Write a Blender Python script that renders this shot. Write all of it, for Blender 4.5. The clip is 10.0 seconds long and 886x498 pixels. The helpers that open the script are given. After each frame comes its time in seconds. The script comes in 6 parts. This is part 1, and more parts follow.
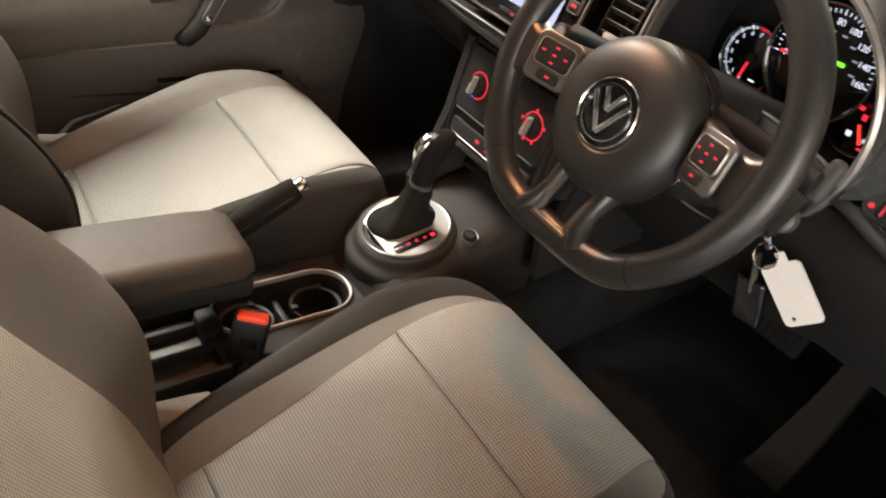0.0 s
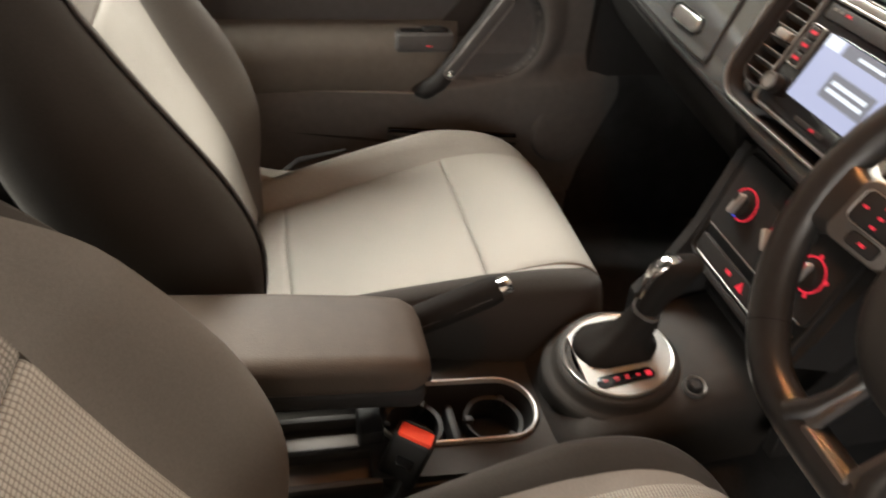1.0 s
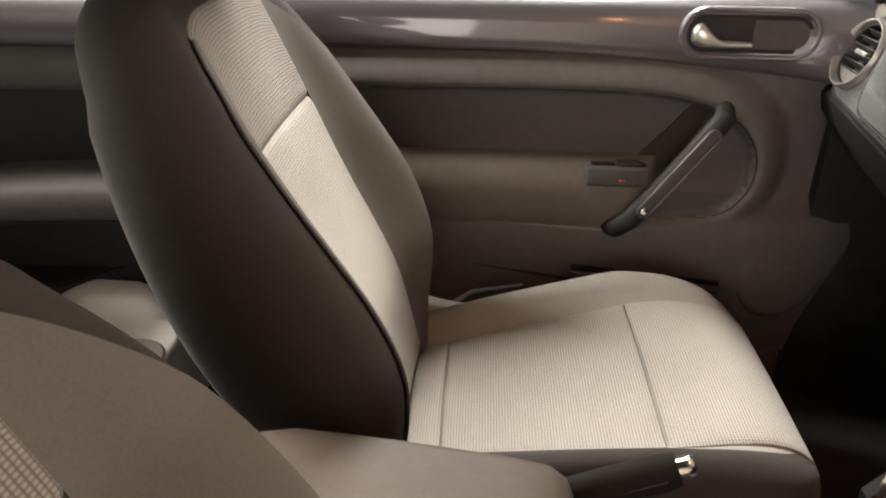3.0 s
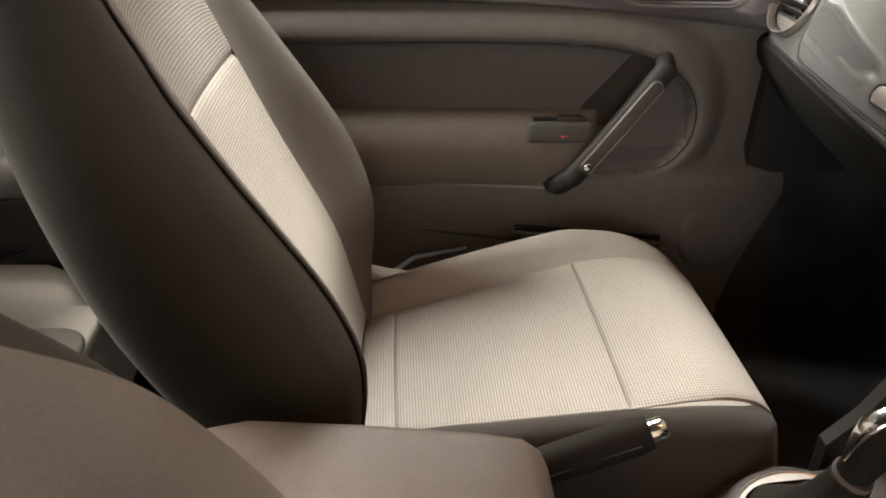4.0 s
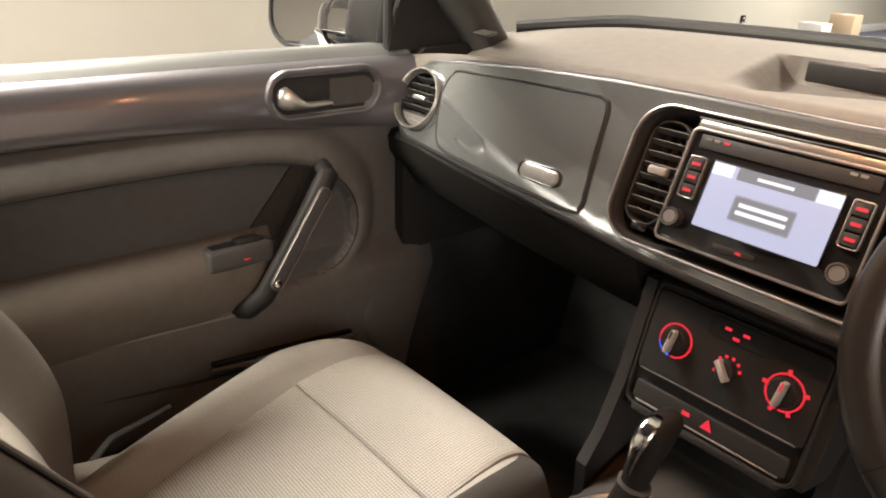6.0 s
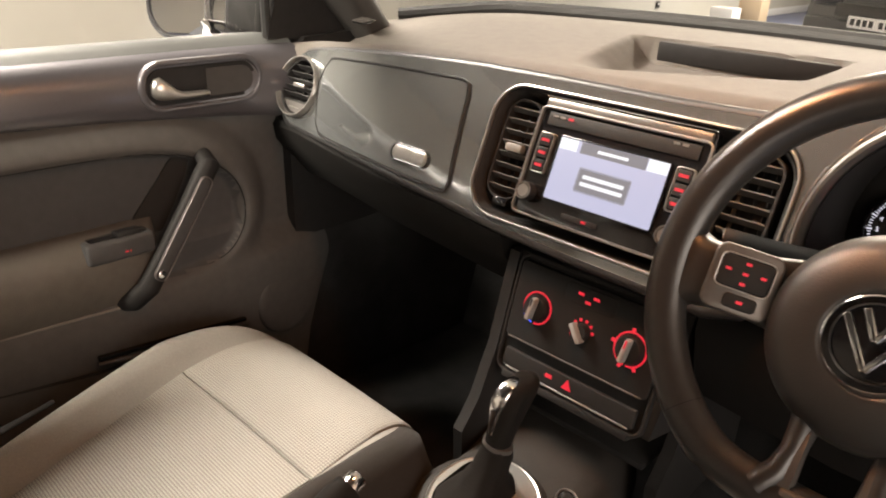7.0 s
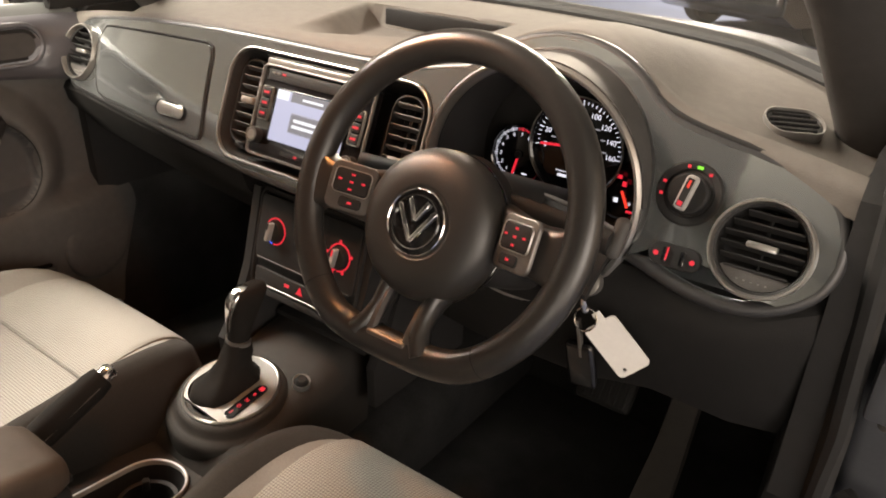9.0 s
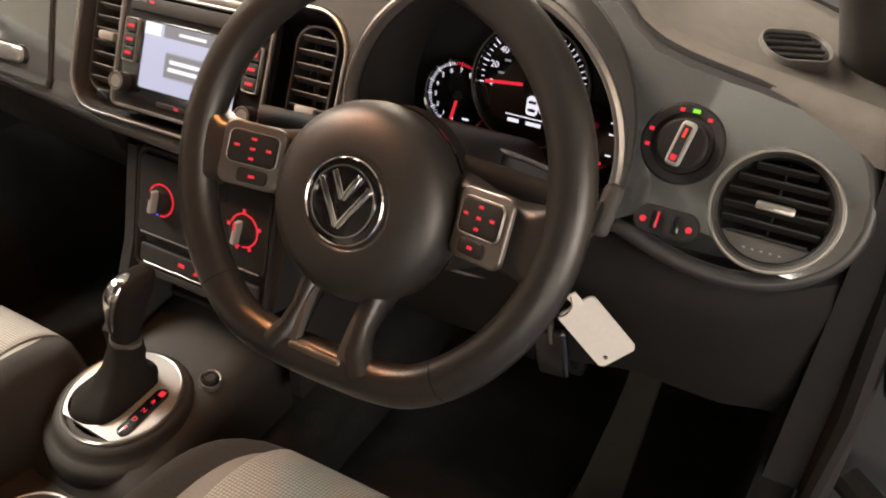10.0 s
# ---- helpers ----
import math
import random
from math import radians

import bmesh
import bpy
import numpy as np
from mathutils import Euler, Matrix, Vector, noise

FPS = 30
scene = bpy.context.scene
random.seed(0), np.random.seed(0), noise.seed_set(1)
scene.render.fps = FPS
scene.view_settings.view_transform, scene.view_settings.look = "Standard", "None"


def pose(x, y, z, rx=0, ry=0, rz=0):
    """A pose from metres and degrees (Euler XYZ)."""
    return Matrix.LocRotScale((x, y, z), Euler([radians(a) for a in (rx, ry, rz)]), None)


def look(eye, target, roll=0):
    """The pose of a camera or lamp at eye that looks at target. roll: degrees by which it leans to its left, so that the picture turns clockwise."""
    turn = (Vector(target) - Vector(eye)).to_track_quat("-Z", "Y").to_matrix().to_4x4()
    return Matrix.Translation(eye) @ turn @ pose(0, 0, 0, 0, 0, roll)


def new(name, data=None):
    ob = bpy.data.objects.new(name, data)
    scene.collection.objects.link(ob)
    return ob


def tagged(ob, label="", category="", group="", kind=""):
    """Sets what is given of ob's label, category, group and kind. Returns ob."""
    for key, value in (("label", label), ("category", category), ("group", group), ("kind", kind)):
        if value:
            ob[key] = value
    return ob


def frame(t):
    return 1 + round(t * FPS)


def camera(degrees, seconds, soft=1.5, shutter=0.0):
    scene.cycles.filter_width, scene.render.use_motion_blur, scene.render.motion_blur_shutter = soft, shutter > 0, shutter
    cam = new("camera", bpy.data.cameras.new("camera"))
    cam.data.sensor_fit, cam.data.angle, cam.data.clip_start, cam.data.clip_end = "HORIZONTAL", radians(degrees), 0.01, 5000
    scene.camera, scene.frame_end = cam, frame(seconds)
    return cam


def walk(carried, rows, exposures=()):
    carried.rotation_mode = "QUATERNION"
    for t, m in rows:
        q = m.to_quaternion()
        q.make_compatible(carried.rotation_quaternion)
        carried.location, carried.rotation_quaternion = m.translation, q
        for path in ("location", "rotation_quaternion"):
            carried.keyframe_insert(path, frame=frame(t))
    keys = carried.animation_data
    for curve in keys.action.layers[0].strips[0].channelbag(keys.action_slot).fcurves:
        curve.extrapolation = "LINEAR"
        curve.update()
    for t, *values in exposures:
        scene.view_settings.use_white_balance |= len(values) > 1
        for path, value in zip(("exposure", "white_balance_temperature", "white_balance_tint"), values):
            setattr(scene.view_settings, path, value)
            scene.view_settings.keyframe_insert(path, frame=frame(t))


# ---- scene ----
cam = camera(62.9, 10.0, soft=1.9, shutter=0.15)
PATH = [
    (0, (0.748, -0.514, 1.257), (-0.487, 0.435, 0.003), 7.5),
    (0.5, (0.624, -0.474, 1.25), (-0.7, 0.34, -0.009), 6.7),
    (0.8, (0.591, -0.465, 1.234), (-0.795, 0.253, -0.017), 7.7),
    (1, (0.575, -0.434, 1.232), (-0.941, 0.01, 0.006), 6.1),
    (1.2, (0.553, -0.414, 1.221), (-1.062, -0.254, 0.054), 4.3),
    (1.5, (0.537, -0.379, 1.217), (-1.125, -0.563, 0.12), 0.1),
    (2, (0.514, -0.359, 1.219), (-1.251, -0.756, 0.367), -2.9),
    (2.5, (0.491, -0.39, 1.211), (-1.321, -0.698, 0.423), -1.2),
    (3, (0.487, -0.379, 1.184), (-1.273, -0.474, 0.239), 0.6),
    (3.2, (0.494, -0.362, 1.151), (-1.233, -0.427, 0.145), 0.6),
    (4.5, (0.381, -0.48, 1.176), (-1.329, -0.108, 0.207), 1.9),
    (5, (0.343, -0.538, 1.181), (-1.312, 0.183, 0.321), 1.9),
    (5.5, (0.326, -0.579, 1.178), (-1.203, 0.44, 0.388), 2.4),
    (5.7, (0.322, -0.586, 1.182), (-1.14, 0.527, 0.394), 2.6),
    (6.8, (0.383, -0.548, 1.191), (-0.898, 0.763, 0.393), 2.3),
    (7, (0.413, -0.542, 1.19), (-0.848, 0.785, 0.385), 2.3),
    (7.5, (0.575, -0.545, 1.22), (-0.63, 0.823, 0.398), 2.3),
    (8, (0.704, -0.562, 1.229), (-0.45, 0.839, 0.387), 2.7),
    (8.5, (0.763, -0.575, 1.235), (-0.323, 0.867, 0.373), 2.9),
    (9, (0.737, -0.549, 1.238), (-0.293, 0.923, 0.357), 3.0),
    (9.5, (0.658, -0.477, 1.218), (-0.257, 1.044, 0.296), 2.6),
    (10, (0.617, -0.419, 1.205), (-0.14, 1.101, 0.148), 3.6),
]
# the phone's own slow drift of exposure and white balance
DRIFT = [(0.0, 0.64, 6450, 8), (1.2, 0.30, 6420, 8), (2.5, 0.31, 6430, 10), (5.5, 0.40, 6750, 11), (7.0, 0.36, 7000, 13), (8.5, 0.38, 7000, 12), (10.0, 0.36, 7000, 12)]
walk(cam, [(t, look(eye, target, roll)) for t, eye, target, roll in PATH], DRIFT)

# ---- world and light ----
world = bpy.data.worlds.new("world")
scene.world = world
world.use_nodes = True
world.node_tree.nodes["Background"].inputs[0].default_value = (1.0, 0.86, 0.70, 1)
world.node_tree.nodes["Background"].inputs[1].default_value = 0.05


def lamp(name, kind, m, power, color, size=0.5, size_y=0.0):
    data = bpy.data.lights.new(name, kind)
    data.energy, data.color = power, color
    if kind == "AREA":
        data.size = size
        if size_y:
            data.shape, data.size_y = "RECTANGLE", size_y
    ob = new(name, data)
    ob.matrix_world = m
    return tagged(ob, kind="structure")


# ---- lamps of the showroom, and added fill lights ----
lamp("ceiling_lamp", "AREA", look((-1.9, -0.35, 3.1), (-0.6, -0.25, 0.6)), 450, (1.0, 0.95, 0.86), 1.2, 1.6)
lamp("ceiling_lamp_front", "AREA", look((-0.9, 4.2, 3.1), (-0.1, 1.2, 0.9)), 260, (1.0, 0.90, 0.75), 1.8, 0.6)
lamp("ceiling_lamp_north", "AREA", look((-2.0, 10.5, 3.1), (-2.2, 10.0, 0.0)), 420, (1.0, 0.96, 0.88), 1.8, 0.6)
lamp("ceiling_lamp_rear", "AREA", look((-0.85, -3.3, 3.1), (-0.5, -1.1, 0.5)), 620, (1.0, 0.94, 0.82), 1.2, 0.7)
# added fill light, low beside the open doorway, for door and dashboard
lamp("side_fill_lamp", "AREA", look((3.1, -1.3, 1.4), (-0.6, 0.1, 0.8)), 42, (1.0, 0.95, 0.90), 1.8, 1.4)
lamp("dome_lamp", "AREA", look((0.05, -0.04, 1.345), (0.18, -0.02, 0.6)), 2.35, (1.0, 0.40, 0.14), 0.04, 0.022)
# added fill light from behind, to brighten the dashboard and wheel
lamp("rear_fill_lamp", "AREA", look((2.0, -4.4, 1.05), (0.5, 0.0, 0.9)), 46, (1.0, 0.92, 0.82), 2.6, 1.0)


# ---- materials ----
def material(name, color, rough=0.5, metal=0.0, coat=0.0, spec=0.5):
    m = bpy.data.materials.new(name)
    m.use_nodes = True
    b = m.node_tree.nodes["Principled BSDF"]
    b.inputs["Base Color"].default_value = (*color, 1)
    b.inputs["Roughness"].default_value = rough
    b.inputs["Metallic"].default_value = metal
    b.inputs["Coat Weight"].default_value = coat
    b.inputs["Coat Roughness"].default_value = 0.06
    b.inputs["Specular IOR Level"].default_value = spec
    return m


def node(m, kind, **values):
    n = m.node_tree.nodes.new(kind)
    for key, value in values.items():
        n.inputs[key].default_value = value
    return n


def join(m, a, b):
    m.node_tree.links.new(a, b)


def shader(m):
    return m.node_tree.nodes["Principled BSDF"]


def vary(m, color, dark=0.75, light=1.2, scale=6.0, fine=90.0, rough=(0.4, 0.6)):
    """Colour and gloss that wander at two scales."""
    co = node(m, "ShaderNodeTexCoord")
    n1 = node(m, "ShaderNodeTexNoise", Scale=scale, Detail=5.0)
    n2 = node(m, "ShaderNodeTexNoise", Scale=fine, Detail=3.0)
    join(m, co.outputs["Object"], n1.inputs["Vector"])
    join(m, co.outputs["Object"], n2.inputs["Vector"])
    mix = node(m, "ShaderNodeMath")
    mix.operation = "MULTIPLY_ADD"
    mix.inputs[1].default_value = 0.5
    half = node(m, "ShaderNodeMath")
    half.operation = "MULTIPLY"
    half.inputs[1].default_value = 0.5
    join(m, n2.outputs["Fac"], half.inputs[0])
    join(m, n1.outputs["Fac"], mix.inputs[0])
    join(m, half.outputs[0], mix.inputs[2])
    ramp = node(m, "ShaderNodeValToRGB")
    ramp.color_ramp.elements[0].position, ramp.color_ramp.elements[1].position = 0.3, 0.7
    ramp.color_ramp.elements[0].color = (*[c * dark for c in color], 1)
    ramp.color_ramp.elements[1].color = (*[min(1, c * light) for c in color], 1)
    join(m, mix.outputs[0], ramp.inputs["Fac"])
    join(m, ramp.outputs["Color"], shader(m).inputs["Base Color"])
    mr = node(m, "ShaderNodeMapRange", **{"To Min": rough[0], "To Max": rough[1]})
    join(m, n1.outputs["Fac"], mr.inputs["Value"])
    join(m, mr.outputs["Result"], shader(m).inputs["Roughness"])
    return m


def grain(m, scale=900.0, strength=0.25, distance=0.0006, kind="VORONOI"):
    co = node(m, "ShaderNodeTexCoord")
    if kind == "VORONOI":
        t = node(m, "ShaderNodeTexVoronoi", Scale=scale)
        out = t.outputs["Distance"]
    else:
        t = node(m, "ShaderNodeTexNoise", Scale=scale, Detail=4.0)
        out = t.outputs["Fac"]
    join(m, co.outputs["Object"], t.inputs["Vector"])
    b = node(m, "ShaderNodeBump", Strength=strength, Distance=distance)
    join(m, out, b.inputs["Height"])
    join(m, b.outputs["Normal"], shader(m).inputs["Normal"])
    return m


def soft_plastic(name, color, rough=(0.5, 0.68), scale=700.0, strength=0.3, spec=0.4):
    m = material(name, color, spec=spec)
    vary(m, color, 0.85, 1.15, 5, 60, rough)
    return grain(m, scale, strength)


def weave(name, light, dark, pu, pv, depth=0.0012, offset=True, ribs=0.0, full=0.62):
    """A woven cloth: small raised cells in rows, in metres of the mesh's own UV; ribs: how far cells merge along u."""
    m = material(name, light, 0.9, spec=0.15)
    uv = node(m, "ShaderNodeUVMap")
    sep = node(m, "ShaderNodeSeparateXYZ")
    join(m, uv.outputs["UV"], sep.inputs["Vector"])

    def math2(op, a, b=None):
        n = node(m, "ShaderNodeMath")
        n.operation = op
        for i, v in enumerate((a, b)):
            if v is None:
                continue
            if isinstance(v, (int, float)):
                n.inputs[i].default_value = v
            else:
                join(m, v, n.inputs[i])
        return n.outputs[0]
    u = math2("MULTIPLY", sep.outputs["X"], 1 / pu)
    v = math2("MULTIPLY", sep.outputs["Y"], 1 / pv)
    row = math2("FLOOR", v)
    if offset:
        u = math2("ADD", u, math2("MULTIPLY", math2("MODULO", row, 2.0), 0.5))
    fu = math2("ABSOLUTE", math2("SINE", math2("MULTIPLY", u, math.pi)))
    fv = math2("ABSOLUTE", math2("SINE", math2("MULTIPLY", v, math.pi)))
    if ribs:
        fu = math2("MAXIMUM", fu, ribs)
    cell = math2("POWER", math2("MULTIPLY", fu, fv), 0.7)
    co = node(m, "ShaderNodeTexCoord")
    big = node(m, "ShaderNodeTexNoise", Scale=5.0, Detail=4.0)
    join(m, co.outputs["Object"], big.inputs["Vector"])
    fine = node(m, "ShaderNodeTexNoise", Scale=1500.0, Detail=2.0)
    join(m, co.outputs["Object"], fine.inputs["Vector"])
    ramp = node(m, "ShaderNodeValToRGB")
    ramp.color_ramp.elements[0].position, ramp.color_ramp.elements[1].position = 0.12, full
    ramp.color_ramp.elements[0].color, ramp.color_ramp.elements[1].color = (*dark, 1), (*light, 1)
    join(m, cell, ramp.inputs["Fac"])
    mul = node(m, "ShaderNodeMixRGB")
    mul.blend_type = "MULTIPLY"
    mul.inputs["Fac"].default_value = 1.0
    soil = node(m, "ShaderNodeMapRange", **{"From Min": 0.3, "From Max": 0.7, "To Min": 0.86, "To Max": 1.05})
    join(m, big.outputs["Fac"], soil.inputs["Value"])
    join(m, ramp.outputs["Color"], mul.inputs["Color1"])
    join(m, soil.outputs["Result"], mul.inputs["Color2"])
    join(m, mul.outputs["Color"], shader(m).inputs["Base Color"])
    h = math2("ADD", cell, math2("MULTIPLY", fine.outputs["Fac"], 0.35))
    b = node(m, "ShaderNodeBump", Strength=0.8, Distance=depth)
    join(m, h, b.inputs["Height"])
    join(m, b.outputs["Normal"], shader(m).inputs["Normal"])
    return m


def plain_cloth(name, light, dark):
    """A short-napped cloth: mottled at two scales, with a fine uneven nap."""
    m = material(name, light, 0.92, spec=0.12)
    vary(m, tuple((a + b) / 2 for a, b in zip(light, dark)), 0.86, 1.14, 7, 420, (0.85, 0.98))
    grain(m, 1100, 0.5, 0.0007, "NOISE")
    shader(m).inputs["Sheen Weight"].default_value = 0.03
    shader(m).inputs["Sheen Roughness"].default_value = 0.5
    return m


def glow(name, color, strength):
    m = material(name, (0.01, 0.01, 0.01), 0.4)
    shader(m).inputs["Emission Color"].default_value = (*color, 1)
    shader(m).inputs["Emission Strength"].default_value = strength
    return m


def clear_glass(name, tint=(1, 1, 1)):
    m = material(name, tint, 0.0)
    out = m.node_tree.nodes["Material Output"]
    tr = node(m, "ShaderNodeBsdfTransparent", Color=(*tint, 1))
    gl = node(m, "ShaderNodeBsdfGlossy", Roughness=0.0)
    lw = node(m, "ShaderNodeLayerWeight", Blend=0.5)
    p5 = node(m, "ShaderNodeMath")
    p5.operation = "POWER"
    p5.inputs[1].default_value = 5.0
    join(m, lw.outputs["Facing"], p5.inputs[0])
    fr = node(m, "ShaderNodeMapRange", **{"To Min": 0.02, "To Max": 0.6})
    join(m, p5.outputs[0], fr.inputs["Value"])
    mix = node(m, "ShaderNodeMixShader")
    join(m, fr.outputs[0], mix.inputs[0])
    join(m, tr.outputs[0], mix.inputs[1])
    join(m, gl.outputs[0], mix.inputs[2])
    join(m, mix.outputs[0], out.inputs["Surface"])
    return m


PAD = soft_plastic("dash_pad", (0.118, 0.107, 0.096), (0.68, 0.82), 520, 0.35, 0.25)
TRIM = soft_plastic("dark_trim", (0.075, 0.070, 0.066), (0.5, 0.66), 600, 0.3)
TRIM2 = soft_plastic("armrest_skin", (0.053, 0.041, 0.032), (0.55, 0.7), 650, 0.3)
BLACK = soft_plastic("black_plastic", (0.022, 0.0215, 0.0215), (0.5, 0.64), 700, 0.2, 0.16)
# the black plastic again, darkened to carry the shade under the dashboard
BLACK_SHADED = soft_plastic("shaded_black_plastic", (0.012, 0.0117, 0.0115), (0.55, 0.7), 650, 0.25, 0.14)
GAITER = soft_plastic("gaiter_leather", (0.014, 0.0125, 0.0115), (0.7, 0.85), 500, 0.3, 0.08)
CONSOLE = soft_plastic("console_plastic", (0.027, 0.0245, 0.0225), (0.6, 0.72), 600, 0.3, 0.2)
DOORTRIM = soft_plastic("door_trim", (0.088, 0.085, 0.082), (0.55, 0.7), 600, 0.3)
ARMTRIM = soft_plastic("door_arm_skin", (0.112, 0.102, 0.090), (0.55, 0.7), 600, 0.3)
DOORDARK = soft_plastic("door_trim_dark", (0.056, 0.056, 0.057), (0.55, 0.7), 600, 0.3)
GLOSSBLACK = material("gloss_black", (0.008, 0.008, 0.009), 0.12, coat=0.6)
PAINT = vary(material("grey_paint", (0.255, 0.272, 0.274), 0.15, 0.75, coat=0.4), (0.255, 0.272, 0.274), 0.97, 1.03, 3, 200, (0.07, 0.10))
DOORPAINT = vary(material("door_paint", (0.105, 0.10, 0.11), 0.3, 0.5, coat=1.0), (0.105, 0.10, 0.11), 0.95, 1.05, 3, 200, (0.36, 0.42))
DARKTRIM = soft_plastic("darker_trim", (0.05, 0.047, 0.045), (0.5, 0.66), 600, 0.3)
CHROME = material("chrome", (0.82, 0.82, 0.82), 0.1, 1.0)
SATIN = vary(material("satin_silver", (0.50, 0.485, 0.46), 0.3, 0.9), (0.50, 0.485, 0.46), 0.93, 1.05, 8, 300, (0.26, 0.38))
STRIP = vary(material("strip_silver", (0.07, 0.072, 0.07), 0.5, 0.2), (0.07, 0.072, 0.07), 0.93, 1.05, 8, 300, (0.45, 0.55))
SPOKESKIN = grain(vary(material("spoke_skin", (0.024, 0.0215, 0.0195), 0.4, spec=0.7), (0.024, 0.0215, 0.0195), 0.88, 1.12, 7, 120, (0.30, 0.40)), 900, 0.12)
SPOKETRIM = vary(material("spoke_trim", (0.19, 0.175, 0.165), 0.35, 0.8), (0.19, 0.175, 0.165), 0.9, 1.1, 8, 200, (0.32, 0.42))
PLATE = vary(material("satin_plate", (0.34, 0.33, 0.315), 0.42, 0.85), (0.34, 0.33, 0.315), 0.93, 1.05, 8, 300, (0.38, 0.48))
SILVERPLASTIC = material("silver_plastic", (0.40, 0.39, 0.375), 0.35, 0.25)
EDGEGLOSS = vary(material("edge_gloss", (0.03, 0.03, 0.031), 0.3, coat=0.1), (0.03, 0.03, 0.031), 0.9, 1.1, 6, 120, (0.38, 0.48))
SATIN_DARK = material("satin_grey", (0.22, 0.21, 0.20), 0.35, 0.7)
LEATHER = grain(vary(material("black_leather", (0.020, 0.019, 0.018), 0.4, spec=0.6), (0.022, 0.021, 0.02), 0.8, 1.25, 9, 140, (0.25, 0.36)), 800, 0.2)
HUBSKIN = grain(vary(material("hub_skin", (0.019, 0.0175, 0.016), 0.5, spec=0.7), (0.019, 0.0175, 0.016), 0.88, 1.12, 7, 120, (0.38, 0.48)), 900, 0.22)
CLOTH = weave("seat_cloth_check", (0.335, 0.322, 0.298), (0.165, 0.156, 0.142), 0.0042, 0.0038, 0.0009, offset=False)
CLOTH_UP = weave("seat_cloth_upper", (0.255, 0.242, 0.223), (0.105, 0.097, 0.088), 0.0044, 0.0040, 0.0009, offset=False, full=0.88)
CLOTH_SIDE = plain_cloth("seat_cloth_plain", (0.245, 0.232, 0.213), (0.185, 0.175, 0.161))
CLOTH_MID = plain_cloth("seat_cloth_mid", (0.108, 0.102, 0.095), (0.082, 0.077, 0.072))
CLOTH_PALE = plain_cloth("seat_cloth_pale", (0.49, 0.468, 0.43), (0.38, 0.362, 0.335))
CLOTH_FLANK = plain_cloth("seat_cloth_flank", (0.036, 0.032, 0.029), (0.026, 0.023, 0.021))
CLOTH_DARK = plain_cloth("seat_cloth_dark", (0.040, 0.037, 0.034), (0.027, 0.025, 0.0235))
THREAD = material("thread", (0.07, 0.066, 0.062), 0.8)
CARPET = grain(vary(material("carpet", (0.026, 0.0262, 0.0265), 0.95, spec=0.1), (0.026, 0.0262, 0.0265), 0.6, 1.4, 20, 400, (0.9, 1.0)), 1200, 0.6, 0.002, "NOISE")
RUBBER = soft_plastic("rubber", (0.012, 0.012, 0.012), (0.6, 0.75), 400, 0.2)
BODY = vary(material("body_paint", (0.062, 0.065, 0.072), 0.45, 0.0, coat=0.0, spec=0.12), (0.062, 0.065, 0.072), 0.92, 1.08, 3, 200, (0.42, 0.5))
RED = glow("red_light", (1.0, 0.03, 0.06), 0.68)
REDLOW = glow("red_glow", (1.0, 0.05, 0.03), 1.0)
GREEN = glow("green_light", (0.25, 1.0, 0.05), 0.9)
BLUE = glow("blue_light", (0.05, 0.1, 1.0), 1.6)
WHITE = glow("white_light", (0.82, 0.84, 1.0), 0.85)
SCREEN = glow("screen_light", (0.56, 0.59, 0.82), 0.75)
SCREENLT = glow("screen_pale", (0.85, 0.90, 1.0), 0.95)
SCREENDK = glow("screen_grey", (0.42, 0.42, 0.48), 0.45)
PLASTIC_WHITE = vary(material("white_plastic", (0.75, 0.73, 0.70), 0.4), (0.75, 0.73, 0.70), 0.95, 1.03, 20, 200, (0.35, 0.5))
REDPLASTIC = material("red_plastic", (0.75, 0.06, 0.03), 0.4)
GREYPLASTIC = soft_plastic("grey_plastic", (0.20, 0.19, 0.175), (0.45, 0.6), 600, 0.2)
GLASS = clear_glass("window_glass")
MIRROR = material("mirror_glass", (0.9, 0.9, 0.9), 0.02, 1.0)
WALLMAT = grain(vary(material("wall_paint", (0.425, 0.405, 0.350), 0.7), (0.425, 0.405, 0.350), 0.95, 1.04, 0.6, 9, (0.6, 0.75)), 60, 0.05, 0.002, "NOISE")
WARMWALL = vary(material("warm_wall", (0.42, 0.33, 0.26), 0.7), (0.42, 0.33, 0.26), 0.9, 1.1, 0.8, 12, (0.6, 0.75))
FLOORMAT = grain(vary(material("floor_carpet", (0.10, 0.115, 0.17), 0.9), (0.10, 0.115, 0.17), 0.8, 1.2, 2, 150, (0.8, 0.95)), 500, 0.4, 0.003, "NOISE")
SKIRT = material("skirting_white", (0.8, 0.79, 0.76), 0.5)
PEDAL = soft_plastic("pedal_rubber", (0.040, 0.036, 0.031), (0.6, 0.75), 300, 0.2)
TYRE = soft_plastic("tyre", (0.02, 0.02, 0.02), (0.7, 0.85), 90, 0.3)
CARD = vary(material("cardboard", (0.45, 0.34, 0.22), 0.8), (0.45, 0.34, 0.22), 0.85, 1.1, 6, 60, (0.75, 0.9))
CARPAINT = material("dark_car_paint", (0.03, 0.033, 0.038), 0.2, 0.3, coat=1.0)


